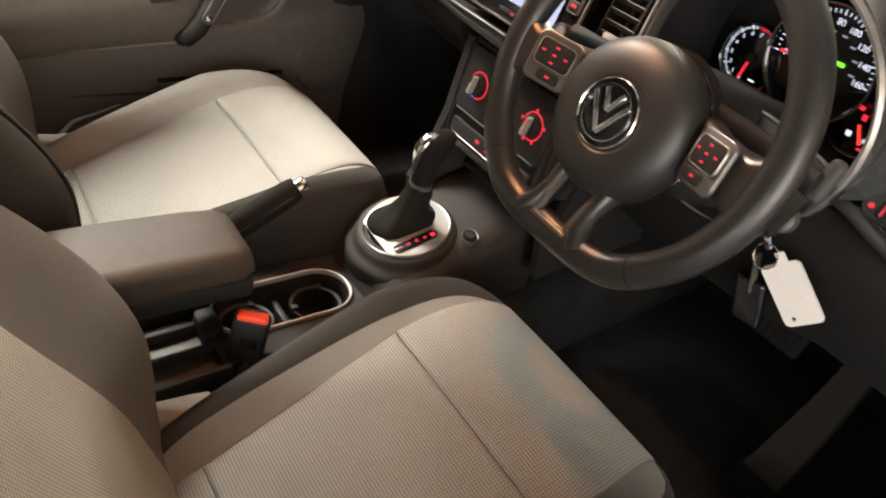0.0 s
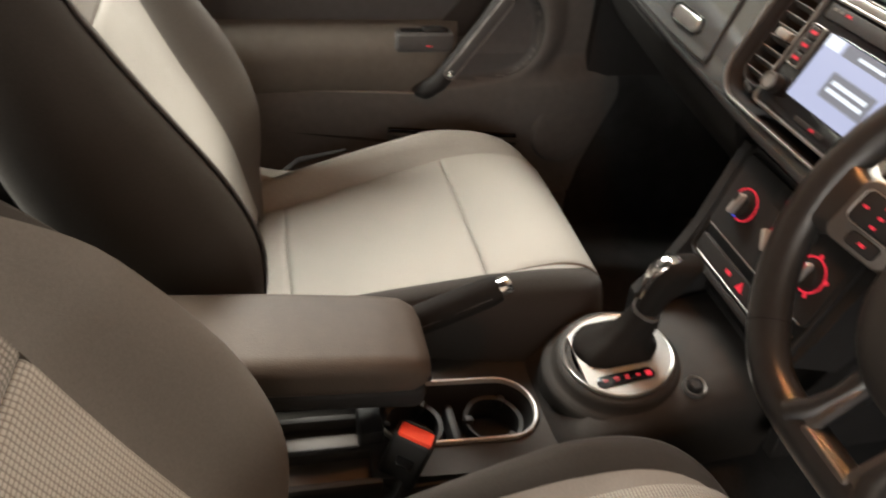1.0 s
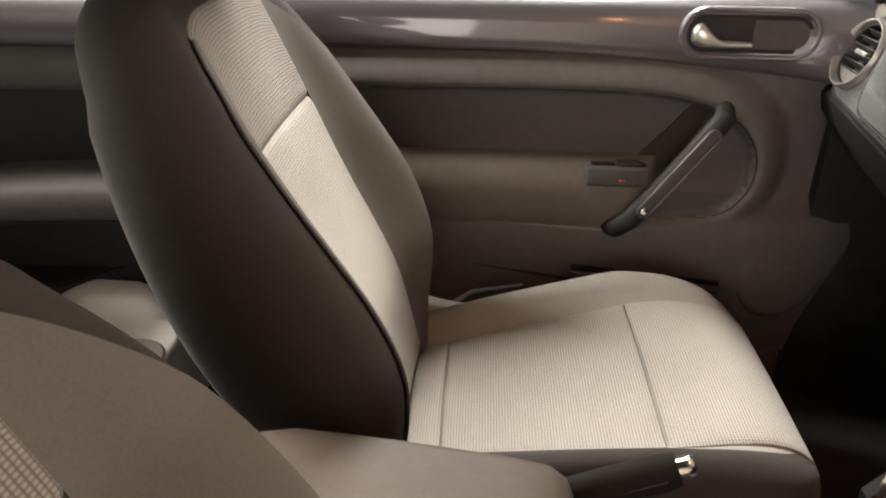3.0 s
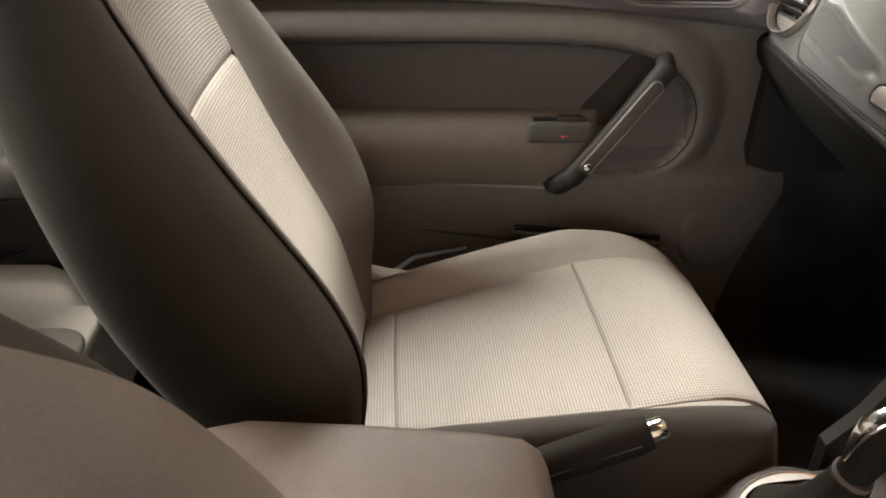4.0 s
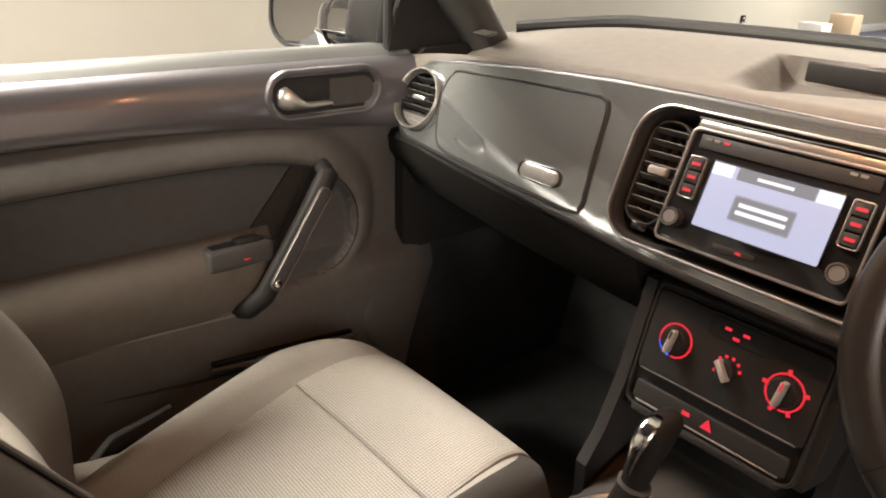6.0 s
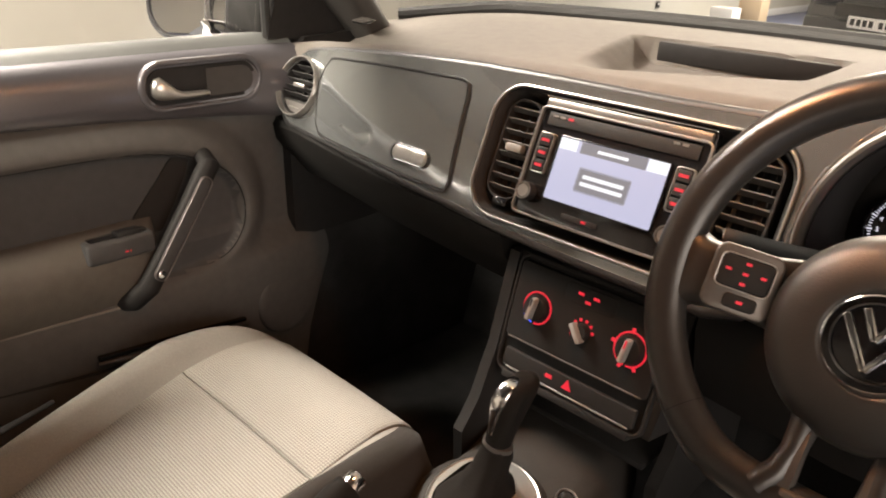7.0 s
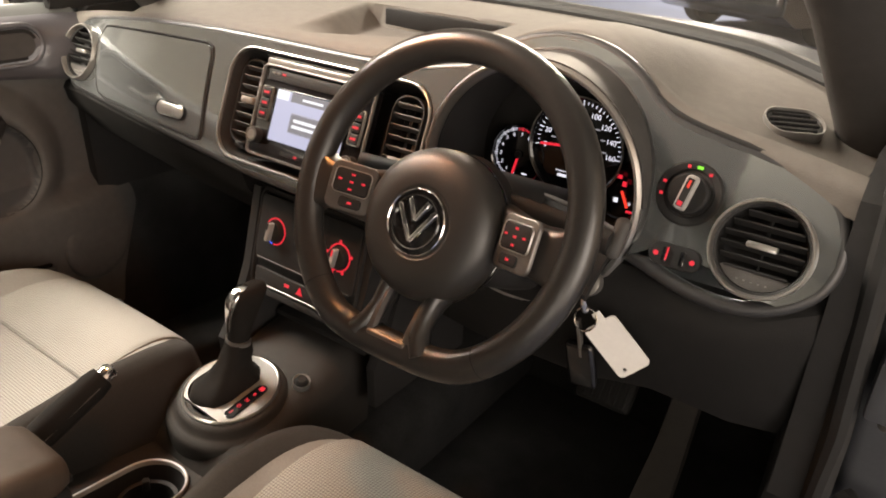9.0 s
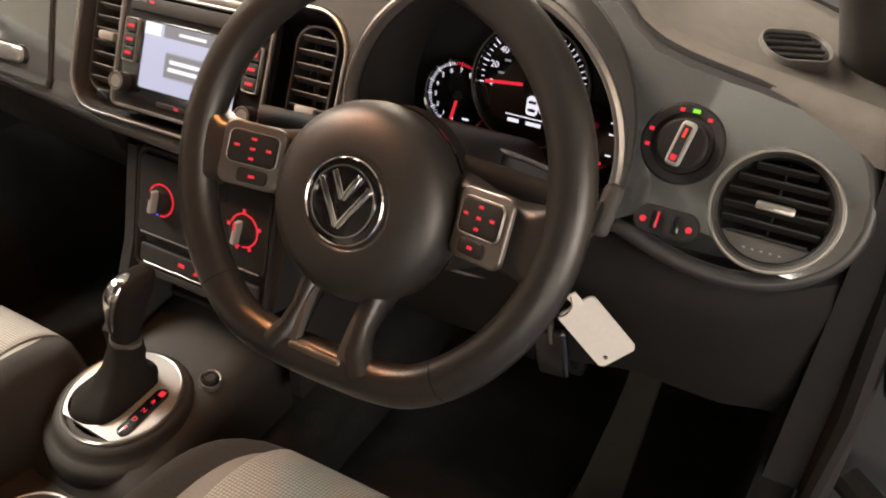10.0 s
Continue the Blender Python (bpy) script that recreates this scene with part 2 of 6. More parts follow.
# ---- mesh tools ----
def part(name, bm, mat, parent=None, label="", smooth=35):
    """Links a bmesh as one mesh object, under parent if there is one."""
    me = bpy.data.meshes.new(name)
    bm.normal_update()
    bm.to_mesh(me)
    bm.free()
    me.materials.append(mat)
    if smooth:
        me.polygons.foreach_set("use_smooth", [True] * len(me.polygons))
        me.set_sharp_from_angle(angle=radians(smooth))
    ob = new(name, me)
    if parent:
        ob.parent = parent
    if label:
        ob["label"] = label
    return ob


def empty(name, label, category, group="", kind="", m=None):
    ob = new(name)
    if m:
        ob.matrix_world = m
    return tagged(ob, label, category, group, kind)


def rbox(size, m=None, bevel=0.004, seg=2):
    """A box with rounded edges, centred."""
    bm = bmesh.new()
    bmesh.ops.create_cube(bm, size=1)
    bmesh.ops.scale(bm, vec=size, verts=bm.verts)
    if bevel:
        bmesh.ops.bevel(bm, geom=bm.edges[:] + bm.verts[:], offset=min(bevel, 0.49 * min(size)), segments=seg, affect="EDGES", profile=0.5)
    if m:
        bmesh.ops.transform(bm, matrix=m, verts=bm.verts)
    return bm


def loops(rings, close_ends=True, closed=True, m=None, wrap=False, uv=False):
    """Skins a row of rings of points."""
    bm = bmesh.new()
    vs = [[bm.verts.new(p) for p in ring] for ring in rings]
    n = len(vs[0])
    rows = list(zip(vs, vs[1:])) + ([(vs[-1], vs[0])] if wrap else [])
    for a, b in rows:
        for i in range(n if closed else n - 1):
            j = (i + 1) % n
            try:
                bm.faces.new((a[i], a[j], b[j], b[i]))
            except ValueError:
                pass
    if close_ends and not wrap and closed:
        bm.faces.new(vs[0][::-1])
        bm.faces.new(vs[-1])
    bmesh.ops.recalc_face_normals(bm, faces=bm.faces)
    if m:
        bmesh.ops.transform(bm, matrix=m, verts=bm.verts)
    return bm


def rr(hw, hh, r, n=6, cx=0.0, cy=0.0):
    """A rounded rectangle, counter-clockwise."""
    r = max(min(r, hw, hh), 1e-5)
    pts = []
    for k, (sx, sy) in enumerate(((1, 1), (-1, 1), (-1, -1), (1, -1))):
        for i in range(n + 1):
            a = math.pi / 2 * (k + i / n)
            pts.append((cx + sx * (hw - r) + r * math.cos(a), cy + sy * (hh - r) + r * math.sin(a)))
    return pts


def pad_shape(hw, hh, r, depth, edge, m=None, n=6, dome=0.0, cx=0.0, cy=0.0):
    """A rounded-rectangle plate, its front edge rounded; the front is at z = depth."""
    rings = [[(x, y, 0) for x, y in rr(hw, hh, r, n, cx, cy)]]
    for k in range(4):
        a = math.pi / 2 * k / 3
        o = edge * (1 - math.cos(a))
        z = depth - edge + edge * math.sin(a)
        rings.append([(x, y, z) for x, y in rr(hw - o, hh - o, r - o, n, cx, cy)])
    if dome:
        for f in (0.75, 0.45, 0.15):
            rings.append([(x, y, depth + dome * (1 - f * f)) for x, y in rr((hw - edge) * f, (hh - edge) * f, (r - edge) * f, n, cx, cy)])
    return loops(rings, m=m)


def frame_shape(hw, hh, r, width, depth, edge=0.001, m=None, n=8, back=0.0, cx=0.0, cy=0.0):
    """A ring-shaped frame of that width round a rounded rectangle's inside."""
    def ring(o, z):
        return [(x, y, z) for x, y in rr(hw + o, hh + o, r + o, n, cx, cy)]
    e = min(edge, width / 2.1)
    return loops([ring(width, back), ring(width, depth - e), ring(width - e * 0.3, depth - e * 0.3), ring(width - e, depth), ring(e, depth), ring(e * 0.3, depth - e * 0.3), ring(0, depth - e), ring(0, back)], wrap=True, m=m)


def lathe(profile, n=40, m=None, caps=True):
    """Turns a profile of (radius, height) round the z axis."""
    rings = [[(r * math.cos(2 * math.pi * i / n), r * math.sin(2 * math.pi * i / n), z) for i in range(n)] for r, z in profile]
    return loops(rings, close_ends=caps, m=m)


def ring_lathe(profile, n=48, m=None):
    """Turns a closed profile round the z axis."""
    rings = [[(r * math.cos(2 * math.pi * i / n), r * math.sin(2 * math.pi * i / n), z) for i in range(n)] for r, z in profile]
    return loops(rings, wrap=True, m=m)


def tube(points, radius, n=10, closed=False, m=None, flat=1.0, up=(0, 0, 1)):
    """A rod along points; radius: one number or one for each point."""
    pts = [Vector(p) for p in points]
    rings = []
    for i, p in enumerate(pts):
        a = pts[i - 1] if (i or closed) else p
        b = pts[(i + 1) % len(pts)] if (i < len(pts) - 1 or closed) else p
        t = (b - a).normalized()
        s = t.cross(Vector(up))
        s = s.normalized() if s.length > 1e-4 else Vector((1, 0, 0))
        w = s.cross(t).normalized()
        r = radius[i] if isinstance(radius, (list, tuple)) else radius
        rings.append([tuple(p + s * (r * math.cos(q)) + w * (r * flat * math.sin(q))) for q in (2 * math.pi * k / n for k in range(n))])
    return loops(rings, wrap=closed, m=m)


def slab(fn, us, vs, thick, uv=True):
    """A sheet over a grid: fn(u, v) gives the point and the way out of it; it has a back and sides, and UVs in metres."""
    bm = bmesh.new()
    layer = bm.loops.layers.uv.new("UVMap")
    front, back = [], []
    for v in vs:
        fr, bk = [], []
        for u in us:
            p, nrm = fn(u, v)
            fr.append(bm.verts.new(p))
            bk.append(bm.verts.new(Vector(p) - Vector(nrm) * thick))
        front.append(fr)
        back.append(bk)
    where = {}
    for j, v in enumerate(vs):
        for i, u in enumerate(us):
            where[front[j][i]] = (u, v)
            where[back[j][i]] = (u, v)
    nu, nv = len(us), len(vs)
    for j in range(nv - 1):
        for i in range(nu - 1):
            bm.faces.new((front[j][i], front[j][i + 1], front[j + 1][i + 1], front[j + 1][i]))
            bm.faces.new((back[j][i], back[j + 1][i], back[j + 1][i + 1], back[j][i + 1]))
    edge = [(0, i) for i in range(nu)] + [(j, nu - 1) for j in range(1, nv)] + [(nv - 1, i) for i in range(nu - 2, -1, -1)] + [(j, 0) for j in range(nv - 2, 0, -1)]
    for (j, i), (l, k) in zip(edge, edge[1:] + edge[:1]):
        bm.faces.new((front[j][i], back[j][i], back[l][k], front[l][k]))
    for f in bm.faces:
        for lp in f.loops:
            lp[layer].uv = where[lp.vert]
    bmesh.ops.recalc_face_normals(bm, faces=bm.faces)
    return bm


def plate_with_holes(outline, holes, depth, m=None, warp=None, cut=0.03):
    """A sheet cut to an outline, with holes through it; its front is at z = 0."""
    bm = bmesh.new()
    edges = []
    for ring in [outline] + holes:
        vs = [bm.verts.new((x, y, 0)) for x, y in ring]
        edges += [bm.edges.new((a, b)) for a, b in zip(vs, vs[1:] + vs[:1])]
    bmesh.ops.triangle_fill(bm, use_beauty=True, use_dissolve=False, edges=edges)
    for _ in range(4):
        long_edges = [e for e in bm.edges if e.calc_length() > cut]
        if not long_edges:
            break
        bmesh.ops.subdivide_edges(bm, edges=long_edges, cuts=1)
        bmesh.ops.triangulate(bm, faces=bm.faces[:])
    bmesh.ops.recalc_face_normals(bm, faces=bm.faces)
    if bm.faces and sum(f.normal.z for f in bm.faces) < 0:
        bmesh.ops.reverse_faces(bm, faces=bm.faces[:])
    if depth:
        res = bmesh.ops.extrude_face_region(bm, geom=bm.faces[:])
        moved = [g for g in res["geom"] if isinstance(g, bmesh.types.BMVert)]
        old = [v for v in bm.verts if v not in set(moved)]
        for v in old:
            v.co.z -= depth
    if warp:
        for v in bm.verts:
            v.co = Vector(warp(*v.co))
    bmesh.ops.recalc_face_normals(bm, faces=bm.faces)
    if m:
        bmesh.ops.transform(bm, matrix=m, verts=bm.verts)
    return bm


def cyl(r, h, m=None, bevel=0.0, n=24, top=None):
    """A short round, standing on z = 0, its upper edge rounded."""
    t = top if top is not None else r
    b = bevel
    prof = [(r, 0), (t, h - b), (t - b * 0.3, h - b * 0.3), (t - b, h)] if b else [(r, 0), (t, h)]
    return lathe(prof, n, m)


def words(text, size, mat, m, parent, name="lettering", align="CENTER"):
    """Flat lettering in the built-in font, as a mesh."""
    cu = bpy.data.curves.new("letters", "FONT")
    cu.body, cu.size, cu.align_x, cu.align_y, cu.extrude = text, size, align, "CENTER", 0.0002
    ob = bpy.data.objects.new("letters", cu)
    scene.collection.objects.link(ob)
    me = bpy.data.meshes.new_from_object(ob.evaluated_get(bpy.context.evaluated_depsgraph_get()))
    bpy.data.objects.remove(ob)
    me.name = name
    me.materials.clear()
    me.materials.append(mat)
    made = new(name, me)
    me.transform(m)
    made.parent = parent
    return made


def axes(o, x, y, z):
    """A matrix with that origin and those columns."""
    return Matrix(((x[0], y[0], z[0], o[0]), (x[1], y[1], z[1], o[1]), (x[2], y[2], z[2], o[2]), (0, 0, 0, 1)))


def lerp(table, t):
    """A smooth value from rows of (t, value)."""
    if t <= table[0][0]:
        return table[0][1]
    last = len(table) - 1

    def slope(i):
        lo, hi = max(i - 1, 0), min(i + 1, last)
        return (table[hi][1] - table[lo][1]) / (table[hi][0] - table[lo][0])
    for i in range(last):
        (a, p), (b, q) = table[i], table[i + 1]
        if t <= b:
            h = b - a
            f = (t - a) / h
            return ((2 * f**3 - 3 * f**2 + 1) * p + (f**3 - 2 * f**2 + f) * h * slope(i) + (3 * f**2 - 2 * f**3) * q + (f**3 - f**2) * h * slope(i + 1))
    return table[-1][1]


def smooth_line(pts, n=4):
    """Points of a smooth curve through pts."""
    p = [pts[0]] + list(pts) + [pts[-1]]
    res = []
    for i in range(1, len(p) - 2):
        for k in range(n):
            t = k / n
            res.append(tuple(0.5 * (2 * b + (c - a) * t + (2 * a - 5 * b + 4 * c - e) * t * t + (3 * b - a - 3 * c + e) * t ** 3) for a, b, c, e in zip(p[i - 1], p[i], p[i + 1], p[i + 2])))
    return res + [tuple(pts[-1])]


def arc(cx, cy, r, a0, a1, n=14):
    return [(cx + r * math.cos(radians(a0 + (a1 - a0) * i / n)), cy + r * math.sin(radians(a0 + (a1 - a0) * i / n))) for i in range(n + 1)]


def steps(a, b, n):
    return [a + (b - a) * i / n for i in range(n + 1)]


# ---- the showroom ----
def room():
    floor = part("floor", rbox((19, 30, 0.1), pose(1.5, 6, -0.05), 0), FLOORMAT, smooth=0)
    tagged(floor, "blue-grey carpeted showroom floor", "floor", kind="structure")
    for name, size, at in (("wall_west", (0.2, 30, 3.2), (-5.0, 6, 1.6)), ("wall_east", (0.2, 30, 3.2), (3.6, 6, 1.6)),
                           ("wall_north", (9, 0.2, 3.2), (-0.7, 19, 1.6)), ("wall_south", (9, 0.2, 3.2), (-0.7, -7, 1.6))):
        w = part(name, rbox(size, pose(*at), 0), WARMWALL if name == "wall_east" else WALLMAT, smooth=0)
        tagged(w, "plain warm-brown wall" if name == "wall_east" else "plain cream-painted showroom wall", "wall", kind="structure")
    c = part("ceiling", rbox((14, 26, 0.1), pose(2, 6, 3.25), 0), WALLMAT, smooth=0)
    tagged(c, "plain pale ceiling above the car", "ceiling", kind="structure")
    b = part("baseboard", rbox((0.02, 24, 0.12), pose(-4.888, 6, 0.061), 0.003), SKIRT)
    tagged(b, "white skirting board along the cream wall", "skirting", kind="structure")
    pier = part("wall_pier", rbox((0.25, 2.2, 3.19), pose(-4.77, -2.8, 1.6), 0.004), WALLMAT)
    tagged(pier, "shallow cream pier on the wall", "wall", kind="structure")
    soc = empty("wall_socket", "small dark socket low on the cream wall", "socket")
    part("plate", rbox((0.02, 0.09, 0.09), pose(-4.885, 9.2, 0.35), 0.003), BLACK, soc)
    part("switch", rbox((0.008, 0.03, 0.02), pose(-4.873, 9.2, 0.36), 0.001), SKIRT, soc)
    for i, (x, y, s, h, mat, lab) in enumerate(((-4.45, 10.45, 0.34, 0.30, PLASTIC_WHITE, "white carton standing by the wall"), (-4.25, 10.95, 0.34, 0.42, CARD, "brown cardboard box by the wall"))):
        bx = empty("carton", lab, "box")
        part("body", rbox((s, s * 0.9, h), pose(x, y, h / 2), 0.004), mat, bx)
        part("tape", rbox((0.05, s * 0.9 + 0.002, 0.002), pose(x, y, h + 0.001), 0), CARD if mat is PLASTIC_WHITE else PLASTIC_WHITE, bx)


def showroom_car(x, y, turn, label):
    """A dark saloon seen low from its front."""
    car = empty("car", label, "car", "cars across the showroom")
    prof = [(-2.1, 0.62), (-2.05, 0.86), (-1.3, 0.98), (-0.7, 1.35), (0.6, 1.42), (1.35, 1.05), (1.95, 0.92), (2.15, 0.72), (2.15, 0.35), (1.9, 0.22), (-1.9, 0.22), (-2.12, 0.35)]
    rings = []
    for sx, k in ((-0.88, 0.9), (-0.8, 0.99), (-0.5, 1.0), (0, 1.01), (0.5, 1.0), (0.8, 0.99), (0.88, 0.9)):
        rings.append([(sx * (0.82 if z > 1.1 else 1.0), py * (0.96 + 0.04 * k), 0.22 + (z - 0.22) * k) for py, z in prof])
    body = part("body", loops(rings), CARPAINT, car, smooth=50)
    part("bumper", rbox((1.7, 0.16, 0.22), pose(0, -2.1, 0.42), 0.05, 4), CARPAINT, car)
    part("grille", rbox((0.9, 0.04, 0.12), pose(0, -2.17, 0.62), 0.01), BLACK, car)
    plate = part("number_plate", rbox((0.52, 0.015, 0.11), pose(0, -2.195, 0.52), 0.004), PLASTIC_WHITE, car, "white number plate with dark marks")
    for k in range(6):
        part("mark", rbox((0.045, 0.004, 0.06), pose(-0.2 + 0.07 * k + (0.04 if k > 3 else 0), -2.204, 0.52), 0), BLACK, plate)
    for sx in (-0.62, 0.62):
        part("headlight", rbox((0.32, 0.06, 0.14), pose(sx, -2.1, 0.70, 0, 0, -14 * (1 if sx > 0 else -1)), 0.03, 3), GLOSSBLACK, car)
    for sx in (-0.8, 0.8):
        for py in (-1.3, 1.35):
            w = part("wheel", ring_lathe([(0.21, -0.1), (0.30, -0.1), (0.325, -0.07), (0.325, 0.07), (0.30, 0.1), (0.21, 0.1)], 28, pose(sx, py, 0.325, 0, 90, 0)), TYRE, car)
            hub = part("rim", cyl(0.2, 0.02, pose(sx + (0.07 if sx > 0 else -0.07), py, 0.325, 0, 90 if sx > 0 else -90, 0), 0.004, 28), SATIN_DARK, w)
            for k in range(5):
                part("spoke", rbox((0.16, 0.04, 0.025), pose(sx + (0.095 if sx > 0 else -0.095), py, 0.325, 0, 90 if sx > 0 else -90, 0) @ pose(0, 0, 0, 0, 0, 72 * k) @ pose(0.1, 0, 0), 0.005), SATIN, w)
    car.matrix_world = pose(x, y, 0, 0, 0, turn)
    return car


room()
showroom_car(-0.75, 9.4, -25, "dark car facing across the showroom floor")
showroom_car(-4.0, 16.2, 30, "dark car parked further back by the wall")


# ---- seats ----
BACK_TILT = math.atan2(0.159, 0.355)


def seat(name, xc, mirror, label, ins=0.105, shift=(0, 0, 0), upright=0.0, wide=1.0, taper=0.0, top=0.535, tall=1.0, reach=0.56):
    """A front seat; all in its own frame: x across, y ahead, z up, on the floor below its middle."""
    s = empty(name, label, "car seat", "front seats")
    lean = BACK_TILT - radians(upright)
    eh, en = Vector((0, -math.sin(lean), math.cos(lean))), Vector((0, math.cos(lean), math.sin(lean)))
    hinge = Vector((0, -0.448, 0.555)) + Vector(shift)
    WIDTH = [(-0.10, 0.170), (0.0, 0.187), (0.12, 0.207), (0.25, 0.222), (0.38, 0.214), (0.48, 0.188), (0.54, 0.158), (0.575, 0.115), (0.588, 0.075)]
    WIDTH = [(h, w * (1 + taper * min(max((h - 0.34) / 0.24, 0), 1))) for h, w in WIDTH]
    BOL = [(-0.10, 0.0), (0.0, 0.014), (0.06, 0.034), (0.12, 0.050), (0.20, 0.058), (0.26, 0.055), (0.36, 0.038), (0.46, 0.02), (0.54, 0.004), (0.60, 0.0)]
    THICK = [(-0.10, 0.165), (0.1, 0.165), (0.3, 0.145), (0.45, 0.122), (0.54, 0.10), (0.575, 0.075), (0.588, 0.045)]
    FRONT = [(-0.10, -0.020), (0.0, -0.004), (0.12, 0.012), (0.28, 0.004), (0.45, 0.0), (0.52, -0.004), (0.55, -0.012), (0.575, -0.022), (0.588, -0.035)]

    def depth(x, h):
        """How far the front stands ahead of the back's plane."""
        w = lerp(WIDTH, h)
        a = min(abs(x) / w, 1.0)
        f = lerp(FRONT, h) - 0.006 * (1 - min(abs(x) / 0.11, 1) ** 2)
        b = lerp(BOL, h)
        t = max(0.0, (abs(x) - 0.095) / max(w - 0.095, 0.01))
        if t <= 0.62:
            f += b * (0.5 - 0.5 * math.cos(math.pi * t / 0.62))
        else:
            q = (t - 0.62) / 0.38
            f += b * math.sqrt(max(0.0, 1 - q * q * 0.9)) - 0.05 * q ** 3 * (1 if h < 0.5 else 0.5)
        return f

    def at(x, h, d):
        return hinge + Vector((x * wide, 0, 0)) + eh * (h * tall) + en * d

    # shell: rings across the back
    rings = []
    hs = steps(-0.10, 0.50, 24) + steps(0.513, 0.588, 8)
    for h in hs:
        w, th = lerp(WIDTH, h), lerp(THICK, h)
        ring = []
        for i in range(25):
            x = -w + 2 * w * i / 24
            ring.append(at(x, h, depth(x, h) - 0.003))
        edge = depth(w, h) - 0.003
        mid = lerp(FRONT, h)
        for i in range(1, 20):
            a = math.pi * i / 20
            cx, sx = math.cos(a), math.sin(a)
            x = w * math.copysign(abs(cx) ** 0.45, cx)
            ring.append(at(x, h, edge + (-th + mid - edge) * sx ** 0.55))
        rings.append(ring)
    shell = part("backrest", loops(rings), CLOTH_DARK, s, "charcoal cloth back and sides", 60)
    me = shell.data
    layer = me.uv_layers.new(name="UVMap")
    for lp in me.loops:
        co = me.vertices[lp.vertex_index].co
        layer.data[lp.index].uv = (co.x + co.y, co.z)

    def patch(nm, x0, x1, h0, h1, mat, lift, lab="", nu=10, nv=16, round_top=0.0, par=None):
        hw = (x1 - x0) / 2

        def fn(u, v):
            x, h = u, v
            if round_top:
                q = abs(u - (x0 + x1) / 2) / hw
                h = h0 + (v - h0) * (1 - round_top * q ** 4)
            e = min((u - x0) / 0.008, (x1 - u) / 0.008, (v - h0) / 0.008, (h1 - v) / 0.008, 1)
            return at(x, h, depth(x, h) + lift * math.sin(max(e, 0) * math.pi / 2) - 0.0012 * (1 - min(max(e, 0), 1))), en
        us = [x0, x0 + 0.003, x0 + 0.008] + steps(x0 + 0.012, x1 - 0.012, nu) + [x1 - 0.008, x1 - 0.003, x1]
        vs = [h0, h0 + 0.003, h0 + 0.008] + steps(h0 + 0.012, h1 - 0.012, nv) + [h1 - 0.008, h1 - 0.003, h1]
        return part(nm, slab(fn, us, vs, 0.006), mat, par or s, lab, 60)
    patch("back_panel", -ins, ins, -0.035, 0.383, CLOTH, 0.0024, "pale ribbed woven cloth panel")
    patch("upper_panel", -ins, ins, 0.3840, top, CLOTH_UP, 0.0022, "pale fine woven cloth panel", round_top=0.14)
    REACH = [(-0.10, 0.64), (0.20, 0.70), (0.32, 0.75), (0.37, 0.71), (0.42, 0.58), (0.455, 0.46), (0.480, 0.33), (0.498, 0.18), (0.506, 0.09), (0.511, 0.0)]

    for sg in (-1, 1):
        def bol(u, v, sg=sg):
            # u runs from the panel's edge outwards; the strip's top arches over into the panel's own
            x = sg * (ins - 0.006 + (max(lerp(WIDTH, v) - ins, 0.03) * min(lerp(REACH, v), reach) + 0.006) * u)
            return at(x, v, depth(x, v) + 0.0018), en
        bm = slab(lambda u, v: bol(u / 0.12, v), steps(0, 0.12, 14), steps(-0.10, 0.44, 28) + steps(0.448, 0.511, 14), 0.004)
        part("bolster", bm, CLOTH_MID, s, "grey cloth bolster", 60)
        pts = [Vector(bol(1.0, h)[0]) - en * 0.0016 for h in steps(-0.06, 0.44, 26) + steps(0.45, 0.509, 10)]
        part("piping", tube(pts, 0.0013, 6), THREAD, s)
    # head restraint
    hr_c = at(0, 0.682, 0.018 if mirror > 0 else 0.014)
    shape = ((-0.056, 0.085, 0.072, 0.045), (-0.052, 0.106, 0.089, 0.05), (-0.036, 0.119, 0.096, 0.05), (0.0, 0.124, 0.098, 0.05), (0.03, 0.120, 0.094, 0.05), (0.047, 0.104, 0.08, 0.05), (0.053, 0.07, 0.055, 0.045))
    head = part("headrest", loops([[hr_c + Vector((px, 0, 0)) + eh * pz + en * d for px, pz in rr(hw, hh, r, 8)] for d, hw, hh, r in shape]), CLOTH_DARK, s, "charcoal padded head restraint", 60)
    part("face", pad_shape(0.10, 0.07, 0.055, 0.01, 0.008, axes(hr_c + en * 0.045, (1, 0, 0), eh, en), dome=0.004), CLOTH_FLANK, head)
    for sx in (-0.072, 0.072):
        part("post", tube([at(sx, 0.55, -0.052), at(sx, 0.66, -0.022)], 0.0065, 12), CHROME, head, "chrome post")
        part("collar", lathe([(0.026, 0), (0.026, 0.006), (0.022, 0.011), (0.013, 0.014), (0.010, 0.012)], 24, axes(at(sx, 0.572, -0.050), (1, 0, 0), -en, eh)), BLACK, s)

    # cushion
    fo = math.atan(0.214)
    ef, eu = Vector((0, math.cos(fo), math.sin(fo))), Vector((0, -math.sin(fo), math.cos(fo)))
    base = Vector((0, -0.412, 0.518))
    CW = [(-0.10, 0.18), (0.0, 0.215), (0.15, 0.234), (0.28, 0.243), (0.36, 0.238), (0.41, 0.217), (0.435, 0.18), (0.45, 0.13)]
    ROLL = [(-0.10, -0.004), (0.0, 0.0), (0.2, 0.003), (0.33, 0.0), (0.38, -0.010), (0.415, -0.028), (0.44, -0.055), (0.45, -0.08)]

    def rise(x, l):
        w = lerp(CW, l)
        ins = 0.125 + 0.035 * min(max(l / 0.28, 0), 1)
